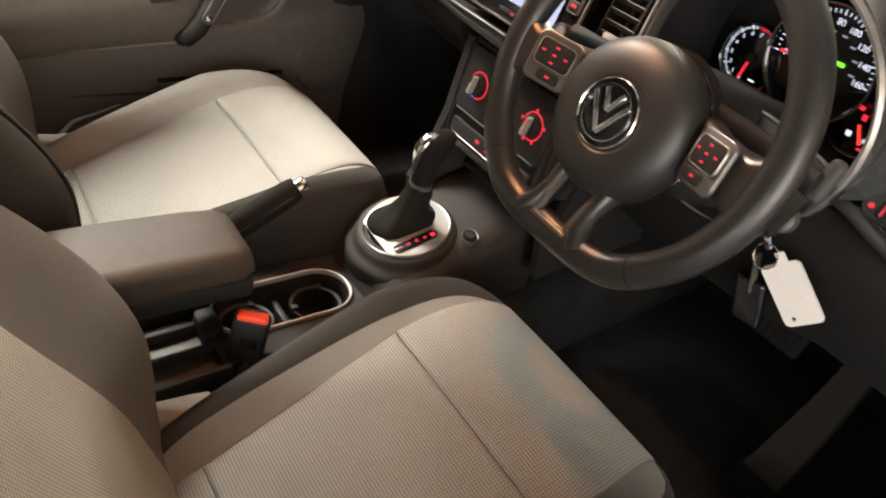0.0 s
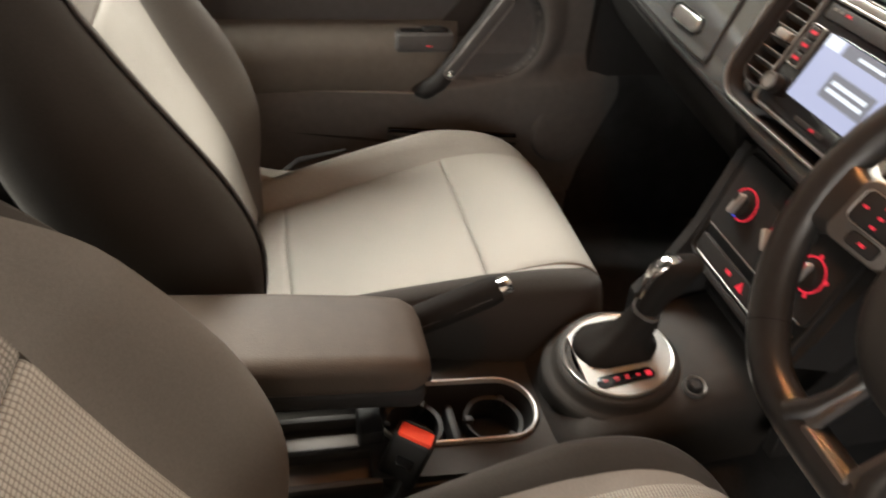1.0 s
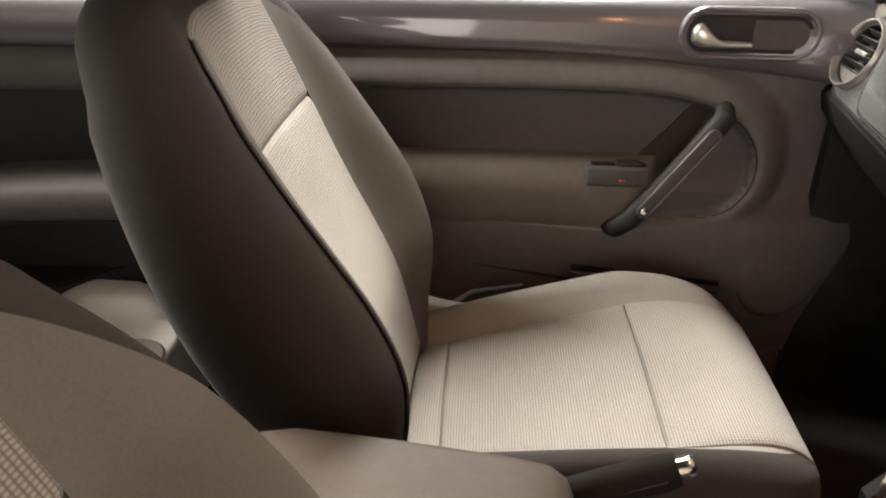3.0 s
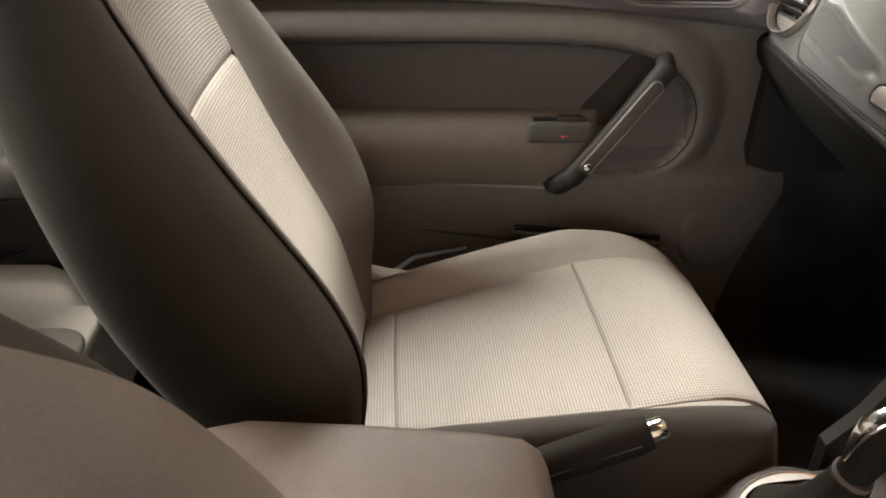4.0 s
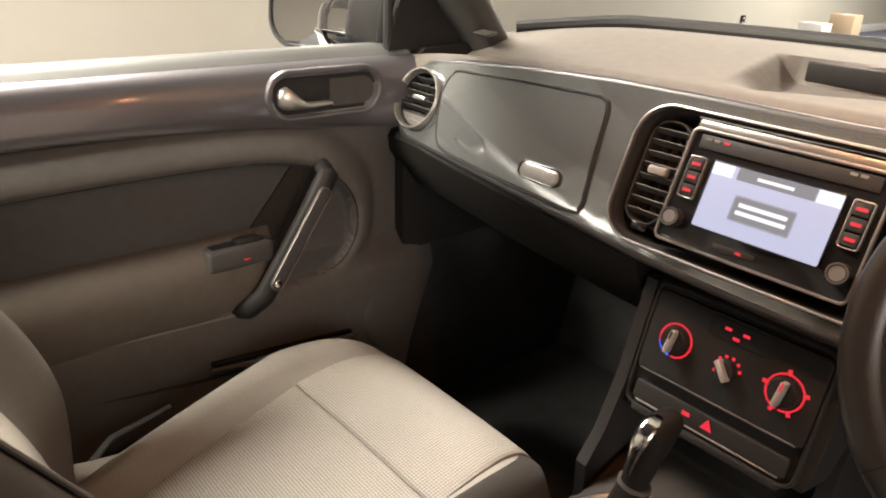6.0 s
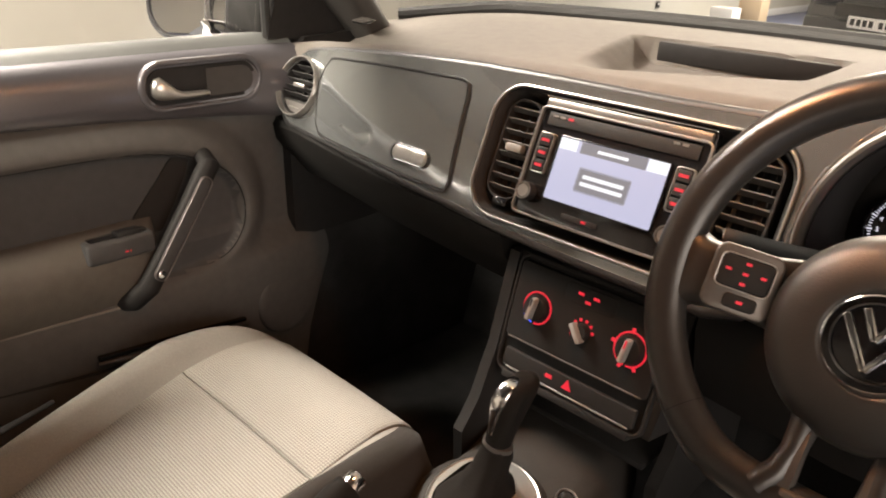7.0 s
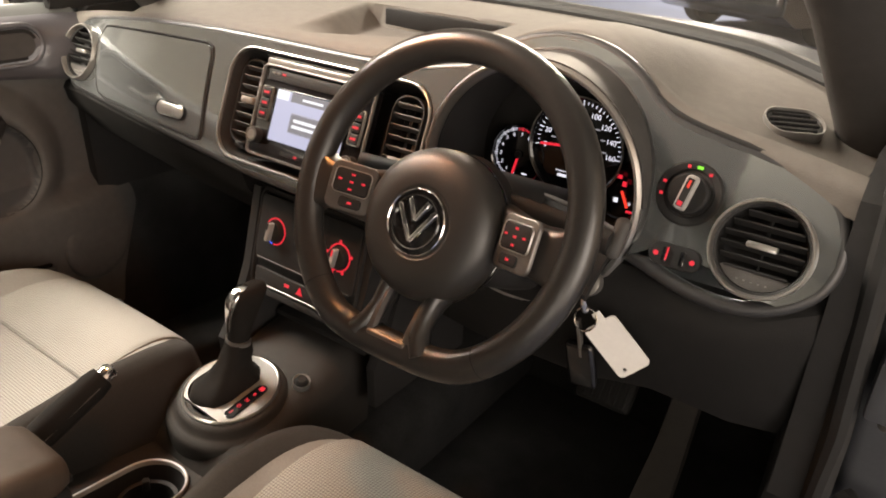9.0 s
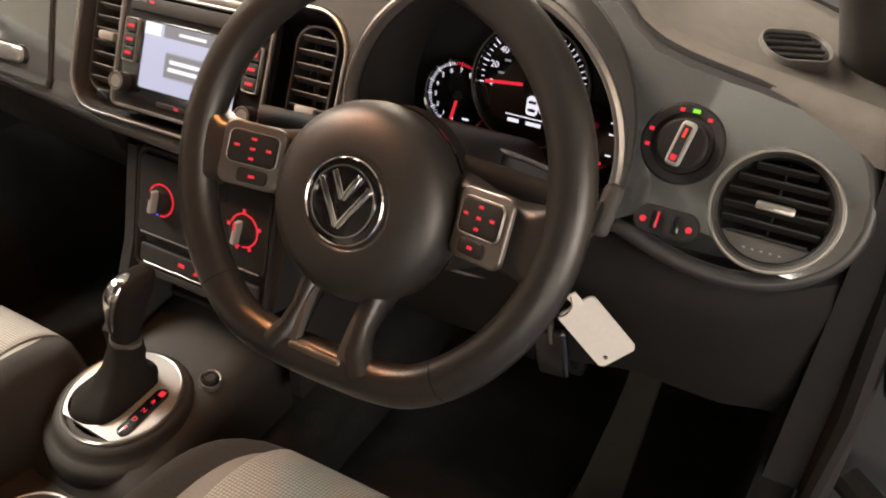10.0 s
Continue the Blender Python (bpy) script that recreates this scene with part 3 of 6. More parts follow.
        z = lerp(ROLL, l) + 0.004 * (1 - min(abs(x) / ins, 1) ** 2)
        t = max(0.0, (abs(x) - ins + 0.01) / max(w - ins + 0.01, 0.02))
        b = 0.040 * max(0.0, 1 - max(0, (l - 0.27) / 0.17))
        if t < 0.5:
            z += b * (0.5 - 0.5 * math.cos(math.pi * t / 0.5))
        else:
            q = (t - 0.5) / 0.5
            z += b * (1 - q * q) - 0.062 * q ** 3.2
        return z

    def on(x, l, z):
        return base + Vector((x, 0, 0)) + ef * l + eu * z
    rings = []
    for l in steps(-0.10, 0.36, 24) + [0.375, 0.39, 0.405, 0.42, 0.432, 0.442, 0.45]:
        w = lerp(CW, l)
        ring = [on(-w + 2 * w * i / 28, l, rise(-w + 2 * w * i / 28, l) - 0.003) for i in range(29)]
        zb = rise(w, l) - 0.003
        low = -0.16 if l < 0.36 else -0.16 + 0.05 * (l - 0.36) / 0.09
        for i in range(1, 12):
            f = i / 12
            ring.append(on(w + 0.006 * math.sin(math.pi * f), l, zb + (low - zb) * f))
        for i in range(0, 9):
            ring.append(on(w - 2 * w * i / 8, l, low))
        for i in range(11, 0, -1):
            f = i / 12
            ring.append(on(-w - 0.006 * math.sin(math.pi * f), l, zb + (low - zb) * f))
        rings.append(ring)
    cush = part("cushion", loops(rings), CLOTH_SIDE, s, "mid-grey cloth seat cushion with charcoal sides and shade painted on its inner roll", 60)
    me = cush.data
    layer = me.uv_layers.new(name="UVMap")
    for lp in me.loops:
        co = me.vertices[lp.vertex_index].co
        layer.data[lp.index].uv = (co.x, co.y + co.z)

    # charcoal cloth on the sides; on the inner roll it reaches further, as painted shade
    me.materials.append(CLOTH_FLANK)
    for face in me.polygons:
        co = face.center - base
        l, edge = co.dot(ef), abs(co.x) / lerp(CW, co.dot(ef))
        inner = co.x * mirror > 0
        face.material_index = 1 if edge > (0.69 if inner else 0.86) or co.dot(eu) < lerp(ROLL, min(max(l, -0.1), 0.45)) - 0.022 else 0

    def seat_patch(nm, l0, l1, mat, lab, front=False):
        def fn(u, v):
            f = (u + 0.16) / 0.32
            lim = 0.123 + 0.035 * min(max(v / 0.28, 0), 1)
            if front:
                lim = 0.158 - 0.012 * max(0, (v - 0.3) / 0.13) ** 2
            x = -lim + 2 * lim * f
            e = min((lim - abs(x)) / 0.007, (v - l0) / 0.007, (l1 - v) / 0.007, 1)
            e = max(e, 0)
            return on(x, v, rise(x, v) + 0.0024 * math.sin(e * math.pi / 2) - 0.0008 * (1 - e)), eu
        us = [-0.16, -0.157, -0.152] + steps(-0.147, 0.147, 14) + [0.152, 0.157, 0.16]
        vs = [l0, l0 + 0.003, l0 + 0.007] + steps(l0 + 0.012, l1 - 0.012, 18) + [l1 - 0.007, l1 - 0.003, l1]
        return part(nm, slab(fn, us, vs, 0.006), mat, s, lab, 60)
    seat_patch("seat_panel", -0.007, 0.2702, CLOTH, "pale ribbed woven cloth panel")
    seat_patch("front_panel", 0.2715, 0.444, CLOTH, "pale woven cloth panel over the front edge", True)
    seat_patch("rear_panel", -0.055, -0.0085, CLOTH, "narrow pale woven cloth strip")
    # frame, side covers and rails
    for sx in (-1, 1):
        cov = part("side_cover", rbox((0.028, 0.42, 0.10), pose(sx * 0.235, -0.22, 0.365, 6, 0, 0), 0.012, 3), BLACK, s)
        part("hinge_cover", loops([[(sx * 0.205 + x, y, z + zz) for x, zz in rr(hw, hh, min(hw, hh) * 0.7, 5)] for y, z, hw, hh in ((-0.485, 0.528, 0.014, 0.020), (-0.455, 0.523, 0.022, 0.020), (-0.425, 0.519, 0.022, 0.015), (-0.400, 0.520, 0.018, 0.012), (-0.380, 0.526, 0.010, 0.007))]), GREYPLASTIC, s, "pale grey plastic hinge cover")
        part("rail", rbox((0.04, 0.55, 0.04), pose(sx * 0.19, -0.22, 0.285), 0.006), SATIN_DARK, s)
    part("tilt_lever", tube([(-0.240 * mirror, -0.42, 0.512), (-0.250 * mirror, -0.385, 0.534), (-0.255 * mirror, -0.30, 0.548)], [0.007, 0.007, 0.005], 10, flat=0.6), BLACK, s)
    part("underframe", rbox((0.38, 0.46, 0.08), pose(0, -0.22, 0.34), 0.02, 2), BLACK, s)
    s.matrix_world = pose(xc, 0, 0)
    return s


seat("passenger_seat", -0.323, 1, "pale and mid-grey cloth front passenger seat", 0.105, (0.011, -0.0166, 0.0033), 2.5, 1.116)
seat("driver_seat", 0.354, -1, "pale and mid-grey cloth driver seat by the open door", 0.104, (-0.017, -0.009, -0.0096), 2.7, 1.147, -0.12, 0.53, 0.957, 0.75)


def rear_seat():
    s = empty("rear_seat", "grey cloth rear seat behind the front seats", "car seat")
    for x, nm in ((-0.36, "seat_cushion"), (0.36, "seat_cushion")):
        rings = []
        for y, k in ((-1.42, 0.02), (-1.40, 0.0), (-1.2, 0.0), (-1.0, 0.008), (-0.90, 0.006), (-0.862, -0.012), (-0.845, -0.06)):
            ring = []
            for i in range(21):
                u = -1 + i / 10
                cut = max(0.0, (u if x > 0 else -u) * 1.2 - 0.2)
                ring.append((x + 0.29 * u, y - (0.115 * cut ** 1.5 if y > -1.1 else 0), 0.468 + k + 0.025 * min(1, abs(u) / 0.8) ** 3 - 0.03 * max(0, abs(u) - 0.9) / 0.1))
            ring += [(x + 0.29, y, 0.36), (x - 0.29, y, 0.36)]
            rings.append(ring)
        c = part(nm, loops(rings), CLOTH_PALE, s, "", 60)
        side = math.copysign(1, x)
        part("seat_facing", pad_shape(0.165, 0.250, 0.055, 0.014, 0.010, pose(x + side * 0.012, -1.118, 0.466)), CLOTH_PALE, c, "pale plain cloth facing")
        part("seat_panel", pad_shape(0.115, 0.240, 0.05, 0.008, 0.006, pose(x - side * 0.005, -1.112, 0.476)), CLOTH, c, "pale woven panel")
        rings = []
        for h, d, w in ((0.0, 0.0, 0.30), (0.1, -0.02, 0.31), (0.3, -0.085, 0.30), (0.42, -0.14, 0.27), (0.46, -0.18, 0.22)):
            ring = []
            for i in range(17):
                u = -1 + i / 8
                ring.append((x + w * u, -1.33 + d + 0.05 * abs(u) ** 3, 0.53 + h))
            ring += [(x + w, -1.50 + d, 0.53 + h), (x - w, -1.50 + d, 0.53 + h)]
            rings.append(ring)
        b = part("backrest", loops(rings), CLOTH_SIDE, s, "grey cloth back with charcoal sides", 60)
        b.data.materials.append(CLOTH_DARK)
        for face in b.data.polygons:
            face.material_index = 1 if abs(face.center.x - x) > 0.15 else 0
        part("back_panel", pad_shape(0.16, 0.19, 0.04, 0.012, 0.008, pose(x, -1.385, 0.74, 105, 0, 180)), CLOTH, b)


rear_seat()


def rear_belt():
    b = empty("seat_belt", "dark woven seat belt hanging beside the rear seat", "seat belt")
    part("strap", tube([(-0.520, -1.318, 0.74), (-0.548, -1.305, 0.64), (-0.580, -1.290, 0.56), (-0.598, -1.275, 0.515)], 0.022, 12, flat=0.12, up=(0.3, 1, 0.2)), CLOTH_DARK, b, "dark woven strap", 60)
    part("tongue", rbox((0.026, 0.012, 0.030), pose(-0.602, -1.268, 0.502, 20, 20, 0), 0.005, 3), GREYPLASTIC, b, "grey plastic belt tongue")
    part("stop_button", cyl(0.005, 0.006, pose(-0.566, -1.290, 0.60, 80, 0, 0), 0.001, 12), GREYPLASTIC, b)


rear_belt()


# ---- body shell ----
def shell():
    f = part("car_floor", rbox((1.50, 2.9, 0.05), pose(0, -0.35, 0.235), 0.01), CARPET)
    tagged(f, "dark carpeted car floor", "car floor", kind="structure")
    tun = part("floor_tunnel", rbox((0.26, 2.2, 0.2), pose(0.0, -0.35, 0.33), 0.06, 4), CARPET)
    tagged(tun, "dark carpeted tunnel between the seats", "car floor", kind="structure")
    bulk = part("bulkhead", rbox((1.46, 0.05, 0.76), pose(0, 0.80, 0.58, -14, 0, 0), 0.01), CARPET)
    tagged(bulk, "dark carpeted front bulkhead of the footwells", "bulkhead", kind="structure")
    rear = part("rear_bulkhead", rbox((1.40, 0.05, 0.75), pose(0, -1.62, 0.62), 0.01), CARPET)
    tagged(rear, "dark panel behind the rear seat", "bulkhead", kind="structure")
    deck = part("rear_deck", rbox((1.40, 0.5, 0.04), pose(0, -1.87, 1.0), 0.01), TRIM)
    tagged(deck, "dark shelf behind the rear seat", "shelf", kind="structure")
    # roof is never in view; added to keep the lamps off the interior
    roof = part("roof", slab(lambda u, v: ((u, v, 1.45 - 0.09 * (u / 0.6) ** 2 - 0.08 * ((v + 0.75) / 0.75) ** 2), (0, 0, 1)), steps(-0.57, 0.57, 12), steps(-1.22, -0.02, 12), 0.03), TRIM)
    tagged(roof, "dark roof added out of view to shade the seats", "roof", kind="structure")
    # bonnet and wings ahead of the windscreen
    bon = part("bonnet", slab(lambda u, v: ((u, v, 1.03 - 0.16 * (v - 0.78) ** 2 - 0.22 * (u / 0.75) ** 4), (0, 0, 1)), steps(-0.72, 0.72, 16), steps(0.78, 1.95, 12), 0.03), BODY)
    tagged(bon, "grey painted bonnet beyond the windscreen", "bonnet", kind="structure")
    for sx in (-1, 1):
        p = part("a_pillar", loops([[Vector((sx * x, y, z)) + Vector((sx * a, b, 0)) for a, b in rr(0.055, 0.045, 0.035, 5)] for x, y, z in
                                    ((0.70, 0.42, 0.96), (0.685, 0.36, 1.03), (0.655, 0.24, 1.15), (0.60, 0.03, 1.32), (0.565, -0.10, 1.40))]), DARKTRIM)
        tagged(p, "dark trimmed windscreen pillar", "pillar", kind="structure")
        c = part("c_pillar", loops([[Vector((sx * x, y, z)) + Vector((sx * a, b, 0)) for a, b in rr(0.06, 0.16, 0.05, 5)] for x, y, z in
                                    ((0.68, -1.75, 1.0), (0.62, -1.62, 1.25), (0.56, -1.5, 1.40))]), TRIM)
        tagged(c, "dark rear roof pillar", "pillar", kind="structure")
        h = part("footwell_side", rbox((0.05, 0.80, 0.85), pose(sx * 0.705, 0.60, 0.58), 0.02), CARPET)
        tagged(h, "dark trim at the side of the footwell", "trim", kind="structure")
        sill = part("door_sill", rbox((0.10, 1.3, 0.16), pose(sx * 0.70, -0.45, 0.30), 0.02), BLACK if sx > 0 else BODY)
        tagged(sill, "dark door sill", "sill", kind="structure")
    # outer skin below the windows
    for sx, y0, y1 in ((-1, -1.75, 0.95), (1, -1.75, -0.86), (1, 0.36, 0.95)):
        sk = part("body_side", slab(lambda u, v, sx=sx: ((sx * (0.79 + 0.07 * math.sin(math.pi * min(1.0, v * 1.1)) - 0.02 * v), u, 0.988 - 0.74 * v), (-sx, 0, 0)), steps(y0, y1, 20), steps(0, 1, 14), 0.02), BODY, None, "", 60)
        tagged(sk, "grey painted outer body side", "body panel", kind="structure")
    ws = part("windscreen", slab(lambda u, v: ((u * (1 - 0.16 * v), 0.685 - 0.55 * u * u * (1 - 0.5 * v) - 0.665 * v, 1.055 + 0.38 * v), (0, -0.5, 0.85)), steps(-0.66, 0.66, 16), steps(0, 1, 8), 0.005), GLASS)
    ws.visible_shadow = False
    tagged(ws, "clear curved windscreen", "windscreen", kind="structure")
    seal = part("windscreen_seal", tube([(u, 0.680 - 0.55 * u * u, 1.062 - 0.15 * max(0.0, abs(u) - 0.5)) for u in steps(-0.66, 0.66, 30)], 0.014, 10), RUBBER)
    tagged(seal, "black seal along the foot of the windscreen", "seal", kind="structure")
    # open doorway at the driver's side
    jamb = part("door_jamb", rbox((0.16, 0.10, 0.95), pose(0.825, 0.29, 0.66, 0, -3, 0), 0.02, 3), BODY)
    tagged(jamb, "grey painted front jamb of the open doorway", "door jamb", kind="structure")
    ds = part("doorway_seal", tube([(0.715, 0.20, 1.10), (0.722, 0.195, 0.95), (0.735, 0.19, 0.75), (0.74, 0.185, 0.50), (0.735, 0.12, 0.40)], 0.014, 10), RUBBER)
    tagged(ds, "black rubber seal round the open doorway", "seal", kind="structure")
    hinge = part("hinge", rbox((0.03, 0.06, 0.07), pose(0.765, 0.205, 0.82), 0.006), BODY, jamb, "dark painted door hinge")
    part("arm", rbox((0.09, 0.025, 0.03), pose(0.80, 0.19, 0.82, 0, 0, -20), 0.008), BLACK, hinge)
    part("pin", cyl(0.009, 0.08, pose(0.775, 0.185, 0.78), 0.002), SATIN_DARK, hinge)
    wire = part("door_cable_sleeve", tube([(0.76, 0.21, 0.66), (0.80, 0.18, 0.65), (0.86, 0.15, 0.66)], 0.016, 10), RUBBER)
    tagged(wire, "black rubber cable sleeve at the door jamb", "cable sleeve")


shell()


# ---- left door and rear side ----


def profile_panel(rows, ys, thick=0.02, wave=None):
    """A side panel: rows of (z, x) down its face, run along y."""
    def fn(u, v):
        i = min(int(v), len(rows) - 2)
        f = v - i
        z = rows[i][0] + (rows[i + 1][0] - rows[i][0]) * f
        x = rows[i][1] + (rows[i + 1][1] - rows[i][1]) * f
        if wave:
            x, z = wave(u, x, z)
        return (x, u, z), (1, 0, 0)
    return slab(fn, ys, [float(i) for i in range(len(rows))], thick)


def door():
    d = empty("door_1", "closed passenger door with grey painted upper trim", "car door", kind="structure")
    y0, y1 = -0.80, 0.20
    ys = steps(y0, y1, 30)

    def turn_in(u, x, z):
        # the front end curves towards the dashboard
        k = max(0.0, (u - 0.05) / 0.15)
        drop = 0.040 * max(0.0, (u + 0.40) / 0.60) ** 1.7
        if 0.925 < z < 0.975:
            z -= drop * (0.975 - z) / 0.045
        elif 0.862 < z <= 0.925 + 0.005:
            z -= drop * (z - 0.862) / 0.067
        if z < 0.72:
            return x - 0.04 * max(0.0, u / 0.2) ** 2, z
        return x + 0.012 * k * k, z
    part("upper_trim", profile_panel([(1.0035, -0.692), (1.0010, -0.677), (0.990, -0.664), (0.968, -0.655), (0.945, -0.655), (0.931, -0.653), (0.9255, -0.658)], ys, 0.02, turn_in), DOORPAINT, d, "glossy grey painted trim", 60)
    part("window_strip", profile_panel([(1.018, -0.716), (1.0165, -0.707), (1.010, -0.697), (1.003, -0.687)], ys, 0.015, turn_in), STRIP, d, "pale silver strip below the window", 60)
    # one moulded inner panel: a shoulder that rolls round the recess, and a bowed lower half
    bow = smooth_line([(-0.30, 0.869), (-0.20, 0.868), (-0.114, 0.865), (-0.034, 0.851), (0.024, 0.824), (0.058, 0.787), (0.070, 0.742), (0.060, 0.697), (0.020, 0.660), (-0.081, 0.645), (-0.16, 0.641)], 5)
    out = [(-0.83, 0.640), (-0.83, 0.858), (-0.56, 0.866)] + bow + [(-0.3, 0.640)]
    ring = np.array(out)
    seg = np.roll(ring, -1, 0) - ring

    def inside(y, z):
        """How far (y, z) lies outside the recess; negative within it."""
        p = np.array((y, z))
        t = np.clip(((p - ring) * seg).sum(1) / (seg * seg).sum(1), 0, 1)
        dist = np.sqrt((((ring + seg * t[:, None]) - p) ** 2).sum(1)).min()
        nxt = np.roll(ring, -1, 0)
        cross = ((ring[:, 1] > z) != (nxt[:, 1] > z))
        xs = ring[:, 0] + (z - ring[:, 1]) * seg[:, 0] / np.where(np.abs(seg[:, 1]) < 1e-9, 1e-9, seg[:, 1])
        return -dist if (cross & (y < xs)).sum() % 2 else dist
    LOWER = [(0.36, -0.655), (0.50, -0.642), (0.57, -0.634), (0.60, -0.632), (0.64, -0.636), (0.70, -0.650)]

    def ease(v):
        v = min(max(v, 0.0), 1.0)
        return v * v * (3 - 2 * v)

    def moulding(u, v):
        sd = inside(u, v)
        if sd < 0:
            floor = -0.654 - 0.014 * ease((v - 0.65) / 0.12)
            x = -0.643 + (floor + 0.643) * ease(-sd / 0.009)
            x = x if v > 0.70 else max(x, -0.654)
        else:
            f = min(max((0.066 - sd) / 0.058, 0), 1)
            roll = -0.674 + 0.036 * math.sin(f * math.pi / 2) ** 1.3 - 0.006 * ease((0.008 - sd) / 0.008)
            k = ease((0.685 - v) / 0.05)
            x = roll * (1 - k) + lerp(LOWER, v) * k
            x -= 0.0035 * ease((0.004 - sd) / 0.004) * k
        x -= 0.026 * max(0.0, u / 0.2) ** 2 * ease((0.90 - v) / 0.08)
        return (x, u, v), (1, 0, 0)
    zs = steps(0.36, 0.62, 20) + steps(0.626, 0.70, 16) + steps(0.708, 0.83, 14) + steps(0.834, 0.922, 30)
    yy = steps(-0.80, -0.24, 20) + steps(-0.225, -0.10, 12) + steps(-0.094, 0.20, 52) + steps(0.208, 0.30, 11)
    grid = slab(moulding, yy, zs, 0.012)
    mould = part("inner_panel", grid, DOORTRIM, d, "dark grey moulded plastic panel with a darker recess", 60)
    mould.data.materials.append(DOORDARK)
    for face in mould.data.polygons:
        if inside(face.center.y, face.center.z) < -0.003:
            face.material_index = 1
    edge = [(-0.6445, y, z) for y, z in out[2:-1]]
    part("recess_bead", tube(edge, 0.0013, 6), BLACK, d)
    # flat dark sheet that paints the shade behind the grab handle
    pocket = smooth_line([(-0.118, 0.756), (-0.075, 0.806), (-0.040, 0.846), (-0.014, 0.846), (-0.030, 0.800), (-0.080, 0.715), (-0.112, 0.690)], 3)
    part("grip_shade", plate_with_holes(pocket, [], 0.004, axes((-0.6640, 0, 0), (0, 1, 0), (0, 0, 1), (1, 0, 0)), cut=0.2), CONSOLE, d, "dark sheet for the shaded hollow behind the grab handle", 30)
    part("speaker_grille", lathe([(0.088, -0.010), (0.087, 0.000), (0.083, 0.004), (0.072, 0.006), (0.04, 0.008), (0.001, 0.009)], 48, axes((-0.661, 0.165, 0.540), (0, 1, 0), (0, 0, 1), (1, 0, 0)) @ pose(0, 0, 0, 0, 14, 0)), DOORTRIM, d, "dark round loudspeaker cover", 50)
    # arm rest: a soft sloped shelf
    rings = []
    for y, k in ((-0.80, 1), (-0.6, 1), (-0.3, 1), (-0.2, 0.98), (-0.13, 0.93), (-0.10, 0.7), (-0.09, 0.35)):
        rings.append([(-0.668 + (x + 0.668) * k, y, z) for x, z in ((-0.668, 0.757), (-0.652, 0.755), (-0.634, 0.746), (-0.622, 0.730), (-0.617, 0.708), (-0.618, 0.68), (-0.624, 0.655), (-0.634, 0.637), (-0.668, 0.632))])
    part("armrest", loops(rings), ARMTRIM, d, "brown-black moulded arm rest", 50)
    # window switch in its dark cup
    sw = part("switch_plate", rbox((0.056, 0.104, 0.034), pose(-0.642, -0.157, 0.7330, 0, -4, 0), 0.006, 3), DOORDARK, d, "dark window switch cup")
    part("cup_floor", rbox((0.036, 0.084, 0.004), pose(-0.642, -0.157, 0.7495, 0, -4, 0), 0.001, 1), GLOSSBLACK, sw)
    part("switch", rbox((0.026, 0.040, 0.010), pose(-0.634, -0.140, 0.7520, 0, -8, 0), 0.004), BLACK, sw)
    part("mark", rbox((0.002, 0.005, 0.0022), pose(-0.6140, -0.152, 0.7300), 0), RED, sw)
    part("mark", rbox((0.002, 0.002, 0.0022), pose(-0.6140, -0.146, 0.7300), 0), REDPLASTIC, sw)
    # grab handle
    lo, hi = Vector((-0.606, -0.130, 0.664)), Vector((-0.618, -0.004, 0.836))
    way = (hi - lo).normalized()
    pull = part("grab_handle", tube([Vector((-0.66, -0.165, 0.628)), Vector((-0.625, -0.150, 0.640)), lo, lo + way * 0.06, lo + way * 0.14, hi - way * 0.02, hi, hi + Vector((-0.03, 0.006, 0.01)), hi + Vector((-0.06, 0.006, 0.008))], [0.016, 0.018, 0.0175, 0.0155, 0.0155, 0.0175, 0.018, 0.016, 0.012], 14, flat=0.85, up=(1, 0, 0)), BLACK, d, "dark slanting grab handle")
    mm = axes((lo + hi) / 2 + Vector((0.0125, 0, 0)), tuple(way.cross(Vector((1, 0, 0))).normalized()), tuple(way), (1, 0, 0))
    part("inlay", pad_shape(0.010, 0.088, 0.010, 0.004, 0.002, mm), DOORDARK, pull)
    part("inlay_frame", frame_shape(0.0095, 0.0875, 0.0095, 0.0016, 0.006, 0.001, mm), SPOKETRIM, pull, "satin silver outline")
    part("inlay_tip", pad_shape(0.006, 0.007, 0.006, 0.0062, 0.002, mm @ pose(0, -0.078, 0)), CHROME, pull, "bright chrome tip")
    # lever in its round-ended bowl
    hm = axes((-0.657, 0.020, 0.957), (0, 1, 0), (0, 0, 1), (1, 0, 0))
    part("handle_frame", frame_shape(0.097, 0.031, 0.031, 0.009, 0.006, 0.003, hm, back=-0.004), DOORPAINT, d)
    bowl = part("handle_bowl", pad_shape(0.094, 0.028, 0.028, 0.003, 0.001, hm), BLACK, d)
    part("bowl_cover", plate_with_holes([(0.006, -0.0215), (0.004, -0.0195), (0.004, 0.0195), (0.006, 0.0215)] + arc(0.066, 0, 0.0215, 90, -90, 14), [], 0.003, hm @ pose(0, 0, 0.0045), cut=0.05), DARKTRIM, d)
